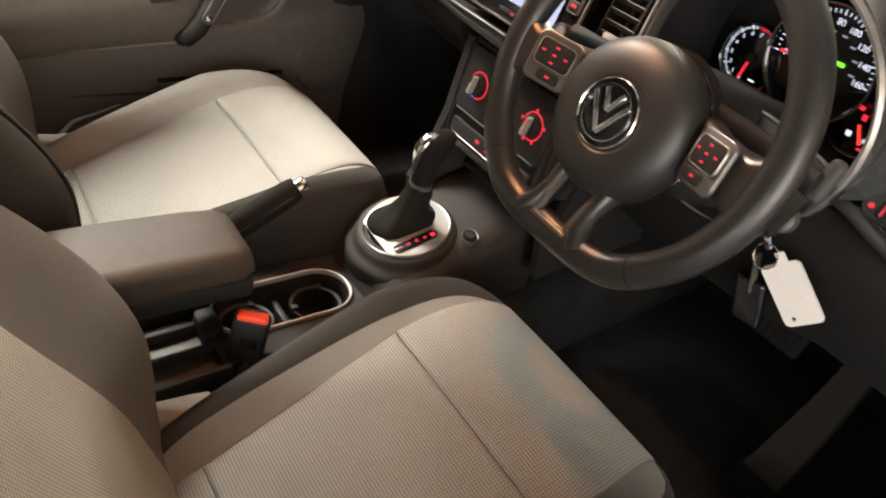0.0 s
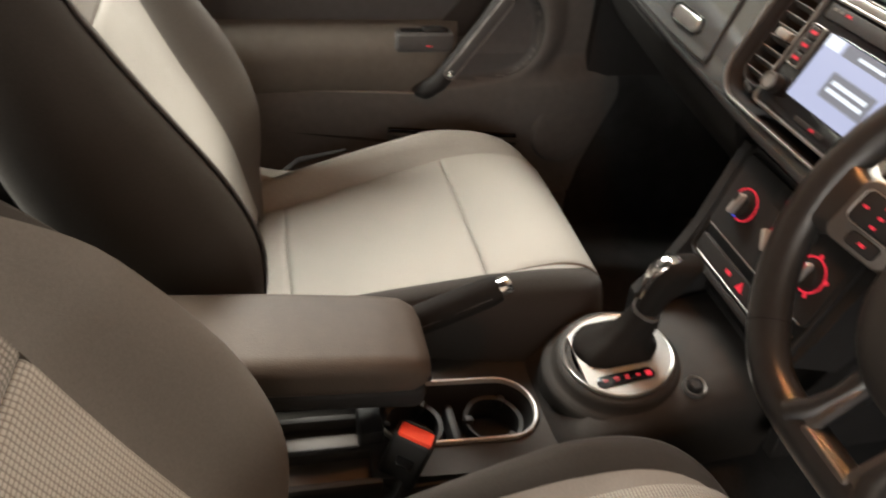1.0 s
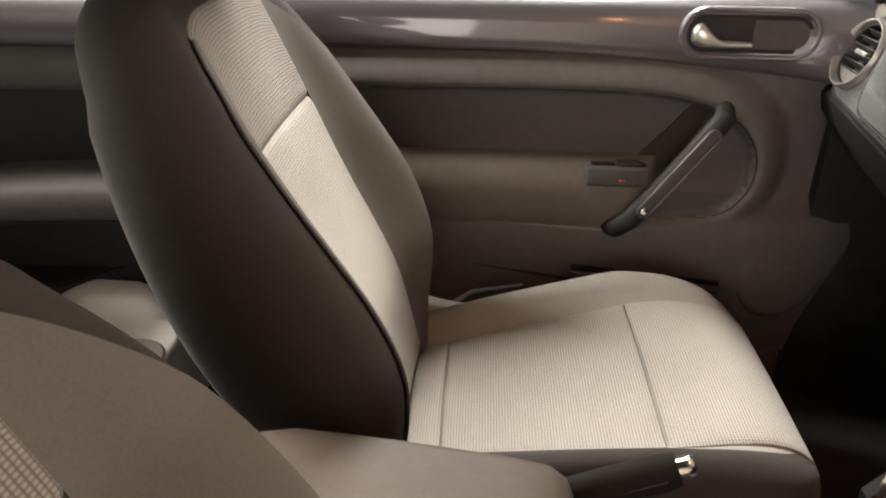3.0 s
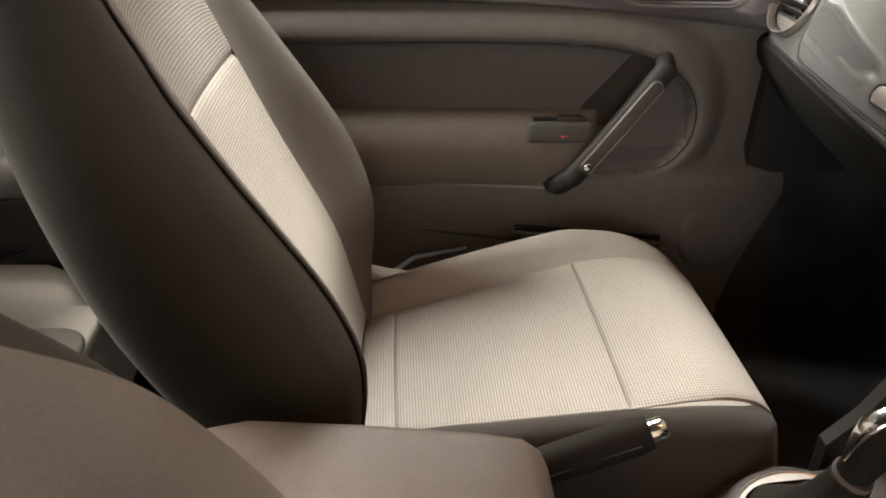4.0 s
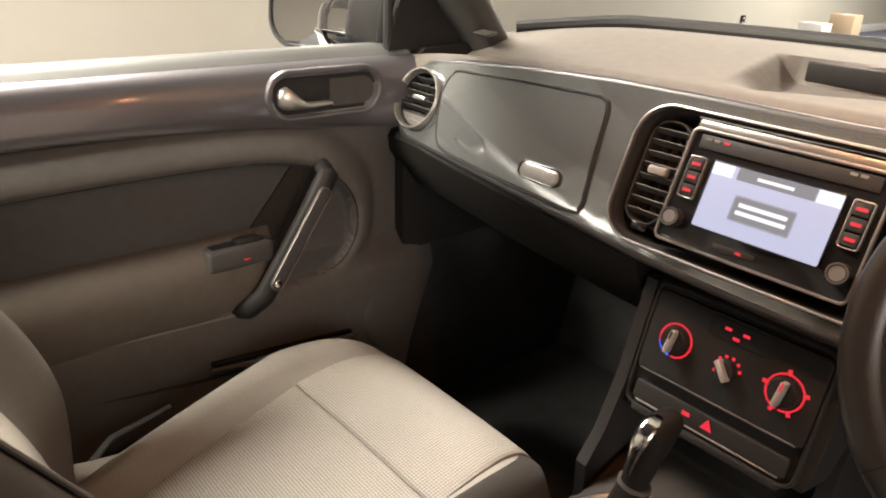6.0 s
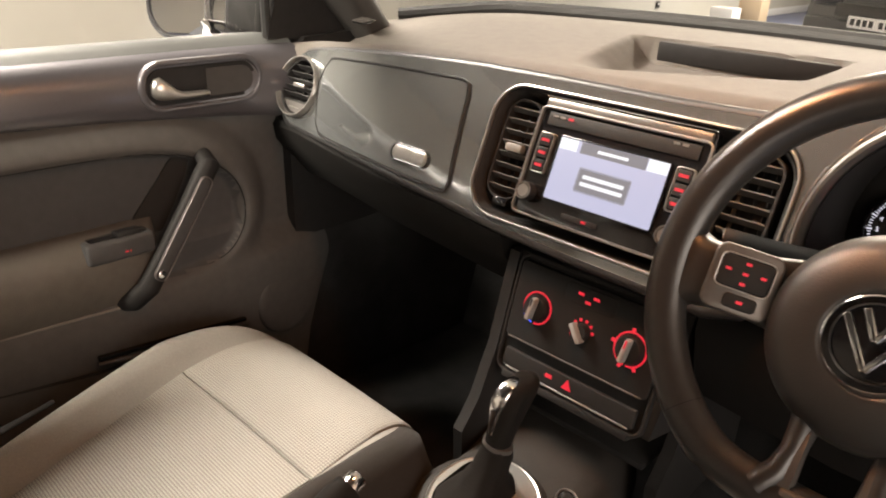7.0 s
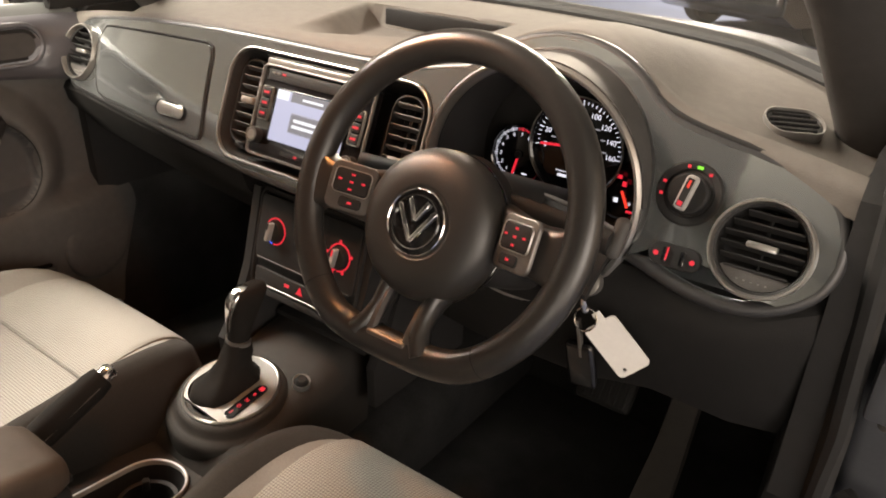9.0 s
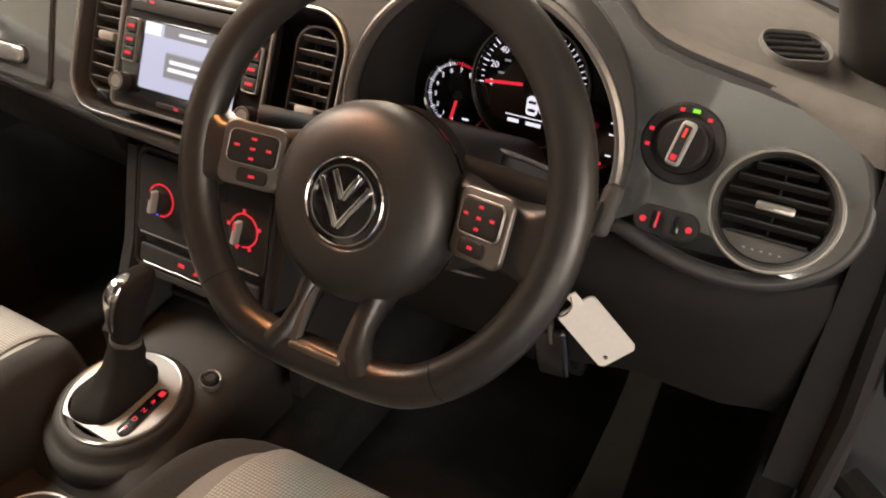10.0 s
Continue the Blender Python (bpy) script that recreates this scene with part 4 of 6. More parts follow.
    lev = part("lever", loops([[hm @ Vector((x, y + yy, z + zz)) for yy, zz in ((-h, 0), (-h * 0.85, 0.006), (-h * 0.4, 0.0095), (h * 0.4, 0.0095), (h * 0.85, 0.006), (h, 0))] for x, y, z, h in
                               ((-0.087, -0.002, 0.002, 0.008), (-0.082, -0.001, 0.005, 0.015), (-0.074, -0.001, 0.008, 0.018), (-0.062, -0.006, 0.010, 0.013), (-0.050, -0.0115, 0.011, 0.0075), (-0.040, -0.0135, 0.011, 0.0055), (-0.01, -0.0135, 0.012, 0.0048), (0.000, -0.0135, 0.011, 0.004))]), SATIN, d, "satin silver release lever", 60)
    # pocket, line and loudspeaker
    part("pocket_lip", tube([(-0.630, -0.215, 0.549), (-0.621, -0.15, 0.543), (-0.620, -0.02, 0.531), (-0.628, 0.050, 0.524)], [0.004, 0.006, 0.006, 0.004], 8), DOORDARK, d)
    part("pocket", rbox((0.010, 0.26, 0.007), pose(-0.630, -0.085, 0.547, -5.3, 0, 0), 0.002), GLOSSBLACK, d, "dark slot of the door pocket")
    part("seam", tube([(-0.640, -0.78, 0.585), (-0.639, -0.44, 0.562), (-0.639, -0.22, 0.530), (-0.642, 0.05, 0.51)], 0.0035, 6), BLACK, d)
    part("trim_seam", tube([(-0.634, -0.78, 0.648), (-0.634, -0.35, 0.640), (-0.634, -0.16, 0.630)], 0.002, 6), GREYPLASTIC, d)
    part("corner_cover", loops([[(x, y, z) for y, z in ((0.16, 1.01), (0.19, 1.11), (0.20, 1.17), (0.33, 1.02), (0.33, 1.0))] for x in (-0.70, -0.685)]), BLACK, d, "black triangular cover at the mirror", 20)
    part("window_post", tube([(-0.695, 0.165, 1.01), (-0.672, 0.150, 1.18), (-0.63, 0.11, 1.36)], 0.008, 8), RUBBER, d)
    gl = part("window", slab(lambda u, v: ((-0.712 + 0.11 * v * v + 0.02 * v, u, 1.006 + 0.37 * v), (1, 0, 0)), steps(-0.80, 0.155, 10), steps(0, 1, 6), 0.004), GLASS, d, "clear window glass")
    gl.visible_shadow = False


def rear_side():
    d = empty("rear_side_panel", "dark rear side panel with grey painted top", "side panel", kind="structure")
    ys = steps(-1.75, -0.806, 22)

    def wave(u, x, z):
        k = max(0.0, (-1.25 - u) / 0.5)
        return x + 0.03 * k, z
    part("upper_trim", profile_panel([(0.996, -0.690), (0.993, -0.674), (0.982, -0.661), (0.955, -0.655), (0.928, -0.656), (0.916, -0.662)], ys, 0.02, wave), DOORPAINT, d, "glossy grey painted trim", 60)
    part("window_ledge", profile_panel([(1.020, -0.78), (1.017, -0.755), (1.004, -0.712), (0.997, -0.694)], ys, 0.02, wave), TRIM2, d, "pale grey ledge below the window", 60)
    part("shoulder_panel", profile_panel([(0.915, -0.672), (0.911, -0.660), (0.885, -0.650), (0.86, -0.645), (0.845, -0.650), (0.838, -0.665)], ys, 0.02, wave), DARKTRIM, d, "", 60)
    part("recess_panel", profile_panel([(0.845, -0.675), (0.76, -0.685), (0.66, -0.685)], ys, 0.02, wave), BLACK, d, "", 60)
    part("lower_panel", profile_panel([(0.62, -0.66), (0.55, -0.655), (0.46, -0.65), (0.30, -0.65)], ys, 0.02, wave), BLACK, d, "", 60)
    rings = []
    for y, k in ((-1.345, 0.20), (-1.338, 0.50), (-1.315, 0.80), (-1.27, 0.95), (-1.18, 1.0), (-1.08, 1), (-0.95, 0.97), (-0.85, 0.93), (-0.81, 0.9)):
        rings.append([(-0.69 + (x + 0.69) * k, y, 0.653 + (z - 0.645) * (0.35 + 0.80 * k) + 0.028 * (1 - ((y + 0.95) / 0.4) ** 2)) for x, z in ((-0.69, 0.672), (-0.62, 0.676), (-0.580, 0.670), (-0.562, 0.655), (-0.564, 0.626), (-0.585, 0.608), (-0.69, 0.604))])
    part("armrest", loops(rings), TRIM, d, "padded dark arm rest", 50)
    part("arm_edge", tube([(-0.582, y, 0.611 + 0.028 * (1 - ((y + 0.95) / 0.4) ** 2)) for y in steps(-1.25, -0.82, 10)], 0.003, 6), BLACK, d)
    ledge = [(-0.69, -0.95), (-0.673, -1.016), (-0.61, -1.085), (-0.542, -1.156), (-0.49, -1.23), (-0.455, -1.32), (-0.44, -1.40), (-0.44, -1.46), (-0.69, -1.46)]
    part("storage_bin", loops([[(x, y, z) for x, y in ledge] for z in (0.36, 0.500, 0.507)]), BLACK, d, "black storage bin beside the rear seat", 30)
    part("storage_edge", tube([(x, y, 0.507) for x, y in ledge[:8]], 0.005, 8), GLOSSBLACK, d)
    part("quarter_post", loops([[(x, y, z) for y, z in ((-1.64, 0.40), (-1.37, 0.40), (-1.345, 0.50), (-1.335, 0.60), (-1.340, 0.70), (-1.355, 0.78), (-1.365, 0.84), (-1.64, 0.84))] for x in (-0.69, -0.66, -0.650)]), DARKTRIM, d, "dark moulded panel end", 50)
    gl = part("window", slab(lambda u, v: ((-0.715 + 0.10 * v * v, u, 1.006 + 0.35 * v), (1, 0, 0)), steps(-1.55, -0.812, 8), steps(0, 1, 6), 0.004), GLASS, d, "clear rear quarter glass")
    gl.visible_shadow = False
    part("window_seam", tube([(-0.712, -0.806, 1.03), (-0.69, -0.80, 1.2), (-0.60, -0.78, 1.36)], 0.007, 8), RUBBER, d, "black rubber seam between the windows")


def mirror():
    m = empty("door_mirror", "dark door mirror outside the window", "mirror")
    mm = axes((-0.835, 0.128, 1.056), (math.cos(0.55), math.sin(0.55), 0), (0, 0, 1), (math.sin(0.55), -math.cos(0.55), 0)) @ pose(0, 0, 0, -7, 0, 0)
    rings = []
    for z, k in ((-0.085, 0.35), (-0.07, 0.65), (-0.04, 0.88), (-0.01, 0.98), (0.008, 1.0), (0.014, 0.985)):
        rings.append([(x * 1, y, z) for x, y in rr(0.105 * k, 0.068 * k, 0.055 * k, 8)])
    part("housing", loops(rings, m=mm), BODY, m, "", 60)
    part("rim", frame_shape(0.094, 0.058, 0.048, 0.006, 0.021, 0.003, mm, back=0.005), BLACK, m)
    part("glass", pad_shape(0.094, 0.058, 0.048, 0.017, 0.001, mm), MIRROR, m, "silvered mirror glass")
    part("foot", rbox((0.085, 0.05, 0.11), pose(-0.748, 0.172, 1.062, 0, 8, 25), 0.016, 3), BLACK, m)


door()
rear_side()
mirror()


# ---- dashboard ----
FN, FU = Vector((0, -0.9285, 0.3714)), Vector((0, 0.3714, 0.9285))


def fas(u, v, d=0.0):
    """A pose on the dashboard's sloping face: u across, v up it, d out of it."""
    return axes(Vector((u, 0.165, 0.93)) + FU * v + FN * d, (1, 0, 0), FU, FN)


VL, VR = (-0.605, 0.011), (0.622, 0.006)
BIN = (0.354, 0.0065)
CEN = (0.006, 0.004)
OUTLINE = (arc(*VL, 0.064, 255, 90, 16) + [(-0.54, 0.082), (-0.42, 0.092), (-0.24, 0.101), (-0.10, 0.103), (0.05, 0.103), (0.15, 0.106)] + [(x, BIN[1] + (y - BIN[1]) * 1.06) for x, y in arc(*BIN, 0.164, 138, 44, 22)]
           + [(0.495, 0.112), (0.525, 0.104), (0.56, 0.098), (0.60, 0.092)] + smooth_line([(0.635, 0.085), (0.662, 0.071), (0.680, 0.049), (0.6875, 0.022), (0.686, -0.004), (0.673, -0.029), (0.645, -0.049), (0.61, -0.0585), (0.575, -0.058), (0.545, -0.052), (0.515, -0.043)], 4) + [(x, BIN[1] + (y - BIN[1]) * 1.075) for x, y in arc(*BIN, 0.147, -17, 202, 34)] + [(0.185, -0.088), (0.15, -0.098), (0.0, -0.096), (-0.12, -0.092), (-0.2, -0.085), (-0.35, -0.073), (-0.5, -0.060)])


def warp(x, y, z):
    return x, y, z + 0.010 - 0.5 * (y - 0.005) ** 2 - 0.022 * (abs(x) / 0.68) ** 6


def round_vent(name, c, r, parent_label, slats=6, turn=0):
    v = empty(name, parent_label, "air vent", "round air vents")
    m = fas(*c)
    part("ring", ring_lathe([(r, -0.01), (r + 0.0040, -0.004), (r + 0.0046, 0.010), (r + 0.0032, 0.0142), (r + 0.0012, 0.0142), (r - 0.0006, 0.008), (r - 0.002, -0.02)], 56, m), SATIN, v, "satin silver ring")
    part("barrel", lathe([(r, 0.006), (r - 0.003, 0.004), (r - 0.006, -0.02), (0.02, -0.035), (0.002, -0.036)], 40, m, caps=False), BLACK, v)
    for i in range(slats):
        y = (i - (slats - 1) / 2) * (1.5 * r / slats) + r * 0.08
        w = math.sqrt(max(0.0004, (r - 0.006) ** 2 - y * y))
        part("slat", rbox((2 * w, 0.012, 0.0022), m @ pose(0, y, -0.002, 62, 0, 0), 0.0008, 1), BLACK, v)
    part("divider", rbox((0.003, 1.5 * r, 0.008), m @ pose(0, r * 0.1, -0.010), 0.001, 1), BLACK, v)
    part("tab", rbox((0.030, 0.007, 0.012), m @ pose(0, r * 0.05, 0.002), 0.002), SATIN, v, "silver thumb tab")
    low = part("lower_lip", loops([[(x, y, z) for x, y in arc(0, 0, r - 0.004, 215, 325, 14)] for z in (-0.006, 0.001)], m=m), TRIM, v)
    for k in range(5):
        part("tick", rbox((0.0022, 0.0016, 0.0006), m @ pose(-0.014 + 0.007 * k, -r * 0.74, 0.0015), 0), SATIN, low)
    return v


def dash():
    d = empty("dashboard", "dark grey dashboard with glossy grey face", "dashboard")
    holes = [[p for p in arc(*VL, 0.0490, 0, 345, 23)], rr(0.196, 0.0875, 0.045, 8, *CEN), 
             arc(0.538, 0.041, 0.0345, 0, 345, 23), rr(0.028, 0.0125, 0.0125, 6, 0.544, -0.026), arc(*VR, 0.0488, 0, 345, 23)]
    part("face", plate_with_holes(OUTLINE, holes, 0.014, fas(0, 0), warp, 0.035), PAINT, d, "glossy grey painted face", 40)
    edge = [fas(0, 0) @ Vector(warp(x, y, -0.008)) for x, y in OUTLINE]
    part("face_edge", tube(edge, 0.0085, 10, closed=True), EDGEGLOSS, d, "dark glossy rounded edge", 60)
    # padded top: sections from the face over to the windscreen
    TOPV = [(-0.70, 0.060), (-0.62, 0.074), (-0.5, 0.086), (-0.3, 0.100), (0.0, 0.106), (0.15, 0.110), (0.21, 0.113), (0.235, 0.128), (0.26, 0.146), (0.29, 0.161), (0.32, 0.170), (0.35, 0.173), (0.38, 0.170), (0.41, 0.161), (0.44, 0.147), (0.47, 0.130), (0.495, 0.117), (0.52, 0.109), (0.56, 0.101), (0.60, 0.095), (0.65, 0.087), (0.70, 0.078)]

    def top(u, v):
        e = fas(u, lerp(TOPV, u), -0.004).translation
        yb = 0.69 - 0.55 * u * u
        if v < 0.12:
            a = v / 0.12 * math.pi / 2
            p = (u, e.y + 0.022 * (1 - math.cos(a)), e.z + 0.020 * math.sin(a) - 0.006)
        else:
            f = (v - 0.12) / 0.88
            y = e.y + 0.022 + (yb - e.y - 0.022) * f
            z0, z1 = e.z + 0.014, 1.055
            z = z0 + (z1 - z0) * f * f * (3 - 2 * f) + 0.008 * math.sin(math.pi * f)
            z -= (0.030 - 0.014 * f * f) * max(0.0, (abs(u) - 0.42) / 0.2) ** 2
            p = (u, y, z)
        return p, (0, 0, 1)

    def tray(u, v):
        # the open tray sunk into the top
        (x, y, z), nn = top(u, v)
        near = 0.245 + 0.38 * max(0.0, u + 0.087)
        f = min(max((y - near) / 0.10, 0), 1) * min(max((0.478 - y) / 0.006, 0), 1)
        left = -0.135 - 0.18 * (y - 0.26)
        g = min(max((u - left) / 0.035, 0), 1) * min(max((0.136 - u) / 0.010, 0), 1)
        return (x, y, z - 0.036 * f * g), nn
    us = steps(-0.70, -0.22, 24) + steps(-0.215, 0.20, 70) + steps(0.21, 0.70, 36)
    vs = steps(0, 0.12, 6) + steps(0.135, 1.0, 62)
    part("top_pad", slab(tray, us, vs, 0.02), PAD, d, "soft grained grey top", 50)
    seam = [fas(u, lerp(TOPV, u), 0.0).translation + Vector((0, 0.001, 0.004)) + FN * (0.004 - 0.5 * (lerp(TOPV, u) - 0.005) ** 2 - 0.022 * (abs(u) / 0.68) ** 6) for u in steps(0.15, 0.66, 60)]
    part("pad_seam", tube(seam, 0.0042, 8), BLACK, d, "dark seam below the padded top", 60)
    part("tray_back", rbox((0.255, 0.010, 0.030), pose(0.000, 0.474, 1.038), 0.004), BLACK, d, "black slot at the back of the tray")
    # underside: lower passenger and driver panels
    low = []
    for x, zb, yb in ((-0.69, 0.865, 0.165), (-0.6, 0.870, 0.150), (-0.4, 0.850, 0.145), (-0.2, 0.838, 0.14), (-0.13, 0.834, 0.14)):
        low.append([(x, yb, zb + 0.012), (x, yb - 0.006, zb), (x, yb + 0.004, zb - 0.03), (x, yb + 0.06, zb - 0.10), (x, yb + 0.16, zb - 0.15), (x, yb + 0.40, zb - 0.16), (x, yb + 0.45, zb + 0.01), (x, yb + 0.1, zb + 0.03)])
    part("passenger_lower_panel", loops(low), BLACK_SHADED, d, "black panel under the glovebox, darkened for shade", 40)
    low = []
    for x, zt, yt, zb in ((0.14, 0.835, 0.15, 0.70), (0.3, 0.835, 0.14, 0.69), (0.46, 0.855, 0.135, 0.70), (0.54, 0.858, 0.148, 0.71), (0.63, 0.856, 0.160, 0.70), (0.70, 0.88, 0.195, 0.69), (0.728, 0.92, 0.215, 0.66)):
        low.append([(x, yt + 0.02, zt + 0.02), (x, yt, zt), (x, yt - 0.004, zt - 0.03), (x, yt + 0.012, zb + 0.05), (x, yt + 0.03, zb + 0.01), (x, yt + 0.07, zb), (x, yt + 0.35, zb - 0.02), (x, yt + 0.35, zt)])
    part("driver_lower_panel", loops(low), BLACK_SHADED, d, "black knee panel below the face, darkened for shade", 40)
    end = part("end_cap", loops([[(x, y, z) for y, z in ((0.19, 0.64), (0.185, 0.88), (0.19, 1.0), (0.23, 1.035), (0.42, 1.03), (0.42, 0.64))] for x in (0.69, 0.728)]), BLACK, d, "dark end of the dashboard", 30)
    part("end_cap", loops([[(x, y, z) for y, z in ((0.19, 0.64), (0.185, 0.88), (0.19, 0.98), (0.23, 1.01), (0.42, 1.02), (0.42, 0.64))] for x in (-0.715, -0.672)]), BLACK, d, "", 30)
    # upper glovebox door
    g = part("glovebox_door", plate_with_holes([(-0.552, 0.030)] + [(-0.548, 0.052), (-0.538, 0.066), (-0.525, 0.068), (-0.4, 0.073), (-0.255, 0.077), (-0.243, 0.072), (-0.238, 0.060), (-0.232, 0.0), (-0.226, -0.058), (-0.230, -0.068), (-0.243, -0.070), (-0.35, -0.065), (-0.50, -0.054), (-0.520, -0.049), (-0.533, -0.036), (-0.545, 0.0)], [], 0.004, fas(0, 0, 0.0035), warp, 0.04), PAINT, d, "glossy grey glovebox door", 30)
    ring = [fas(0, 0, 0.0012) @ Vector(warp(x, y, 0)) for x, y in [(-0.555, 0.030), (-0.551, 0.054), (-0.54, 0.069), (-0.525, 0.071), (-0.4, 0.076), (-0.254, 0.080), (-0.241, 0.075), (-0.235, 0.061), (-0.229, 0.0), (-0.223, -0.059), (-0.227, -0.071), (-0.242, -0.073), (-0.35, -0.068), (-0.50, -0.057), (-0.522, -0.052), (-0.536, -0.037), (-0.548, 0.0)]]
    part("gap", tube(ring, 0.0022, 6, closed=True), BLACK, d)
    gh = fas(-0.305, -0.040, 0.012)
    part("handle_frame", frame_shape(0.036, 0.0105, 0.0105, 0.0025, 0.004, 0.001, gh), GLOSSBLACK, g)
    part("handle", pad_shape(0.036, 0.0105, 0.0105, 0.003, 0.002, gh), SATIN, g, "satin silver latch")
    part("push_button", pad_shape(0.0135, 0.009, 0.009, 0.0055, 0.002, gh @ pose(0.0205, 0, 0)), SATIN, g)
    return d


def centre_unit():
    """Centre vents, radio and their bright frame."""
    v = empty("centre_vent_panel", "dark centre panel with two air vents", "vent panel")
    m = fas(*CEN)
    part("frame", frame_shape(0.1915, 0.083, 0.042, 0.0036, 0.012, 0.0016, m, back=-0.01), SATIN, v, "satin silver outline")
    part("backing", pad_shape(0.196, 0.087, 0.044, 0.002, 0.001, m @ pose(0, 0, -0.05)), BLACK, v)
    part("funnel", loops([[(x, y, z) for x, y in rr(0.190 - o, 0.082 - o, 0.042 - o, 8)] for z, o in ((0.008, 0.0), (0.0, 0.004), (-0.05, 0.012))], close_ends=False, m=m), BLACK, v)
    for sx in (-1, 1):
        vt = part("vent", frame_shape(0.0245, 0.062, 0.02, 0.003, 0.004, 0.001, m @ pose(sx * 0.150, 0.004, -0.004), back=-0.03), BLACK, v)
        for k in range(8):
            part("slat", rbox((0.048, 0.011, 0.002), m @ pose(sx * 0.150, 0.004 + (k - 3.5) * 0.0145, -0.006, 58, 0, 0), 0.0007, 1), TRIM, vt)
        for k in range(3):
            part("vane", rbox((0.0016, 0.115, 0.012), m @ pose(sx * 0.150 + (k - 1) * 0.014, 0.004, -0.022), 0.0005, 1), BLACK, vt)
        tab = part("tab", rbox((0.026, 0.011, 0.012), m @ pose(sx * 0.150 + 0.002, 0.006 if sx < 0 else -0.02, 0.001), 0.003), GREYPLASTIC, vt, "grey thumb tab")
        part("wheel_slot", rbox((0.022, 0.010, 0.004), m @ pose(sx * 0.147, -0.064, 0.0), 0.002), GLOSSBLACK, v)
    r = empty("car_radio", "black car radio with a lit colour screen", "radio")
    rm = fas(0.0, 0.0, 0.012)
    part("body", pad_shape(0.110, 0.074, 0.008, 0.012, 0.003, rm @ pose(0, 0.0095, -0.012)), GLOSSBLACK, r)
    part("trim_bar", rbox((0.212, 0.010, 0.006), rm @ pose(0, 0.0745, 0.000), 0.002), SATIN_DARK, r, "grey bar over the disc slot")
    part("chrome_line", rbox((0.218, 0.0016, 0.005), rm @ pose(0, 0.0815, 0.001), 0.0006, 1), CHROME, r, "thin chrome line")
    part("surround", frame_shape(0.108, 0.0645, 0.006, 0.0035, 0.004, 0.001, rm @ pose(0, 0.0025, 0), n=4), SATIN_DARK, r, "satin grey surround")
    part("disc_slot", rbox((0.196, 0.016, 0.004), rm @ pose(0.0, 0.0560, 0.000), 0.001), BLACK, r)
    for k, x in enumerate((-0.088, -0.078, -0.066, 0.070, 0.080)):
        part("mark", rbox((0.007, 0.003, 0.0006), rm @ pose(x, 0.0590 if k < 3 else 0.0605, 0.0025), 0), RED if k == 2 else SATIN_DARK, r)
    s = part("screen", pad_shape(0.0715, 0.0375, 0.002, 0.002, 0.001, rm @ pose(0, 0.0005, 0)), SCREEN, r, "lit pale blue screen")
    part("screen_frame", frame_shape(0.0715, 0.0375, 0.002, 0.002, 0.0032, 0.0008, rm @ pose(0, 0.0005, 0), n=2), GLOSSBLACK, r)
    sm = rm @ pose(0, 0.0005, 0.0022)
    part("title_bar", rbox((0.086, 0.0135, 0.0005), sm @ pose(0.002, 0.0305, 0), 0), SCREENDK, s)
    for sx in (-1, 1):
        part("corner_field", rbox((0.0245, 0.0135, 0.0005), sm @ pose(sx * 0.0585, 0.0305, 0), 0), SCREENLT, s)
    part("bar", rbox((0.040, 0.0035, 0.0004), sm @ pose(0.002, 0.0300, 0.0005), 0), SCREENLT, s)
    part("message_frame", frame_shape(0.0335, 0.0135, 0.0006, 0.0008, 0.0006, 0.0002, sm @ pose(0.0, -0.006, 0), n=1), SCREENDK, s)
    part("message_box", rbox((0.066, 0.026, 0.0004), sm @ pose(0.0, -0.006, 0), 0), SCREENDK, s)
    for y, w in ((-0.0015, 0.054), (-0.0100, 0.056)):
        part("bar", rbox((w, 0.0045, 0.0004), sm @ pose(0.0, y, 0.0006), 0), SCREENLT, s)
    for sx in (-1, 1):
        for k in range(3):
            b = part("button", pad_shape(0.0082, 0.0068, 0.0015, 0.005, 0.0012, rm @ pose(sx * 0.0905, 0.029 - 0.0155 * k, 0), n=2), BLACK, r)
            part("mark", rbox((0.010 if k else 0.011, 0.0035, 0.0005), rm @ pose(sx * 0.0905, 0.029 - 0.0155 * k, 0.0052), 0), RED, b)
        part("button_frame", frame_shape(0.0092, 0.0235, 0.002, 0.0013, 0.0045, 0.0005, rm @ pose(sx * 0.0905, 0.0135, 0), n=2), SATIN, r, "silver outline round the buttons")
        kn = part("knob", lathe([(0.0115, 0), (0.0115, 0.011), (0.0105, 0.013), (0.008, 0.0135), (0.0075, 0.0125), (0.001, 0.0125)], 28, rm @ pose(sx * 0.0945, -0.0365, 0)), BLACK, r)
        part("knob_ring", ring_lathe([(0.0085, 0.0125), (0.0108, 0.0125), (0.0105, 0.0142), (0.0090, 0.0142)], 28, rm @ pose(sx * 0.0945, -0.0365, 0)), SATIN_DARK, kn)
        part("knob_face", cyl(0.0082, 0.0008, rm @ pose(sx * 0.0945, -0.0365, 0.0124), n=24), SATIN, kn, "satin knob face")
    part("lower_key", rbox((0.05, 0.006, 0.003), rm @ pose(-0.015, -0.0515, 0), 0.001), BLACK, r)
    part("mark", rbox((0.006, 0.003, 0.0005), rm @ pose(-0.008, -0.0515, 0.0017), 0), RED, r)


CN, CU = Vector((0, -0.9654, 0.2607)), Vector((0, 0.2607, 0.9654))


def cli(u, v, d=0.0):
    return axes(Vector((0.006, 0.125, 0.70)) + Vector((u, 0, 0)) + CU * v + CN * d, (1, 0, 0), CU, CN)


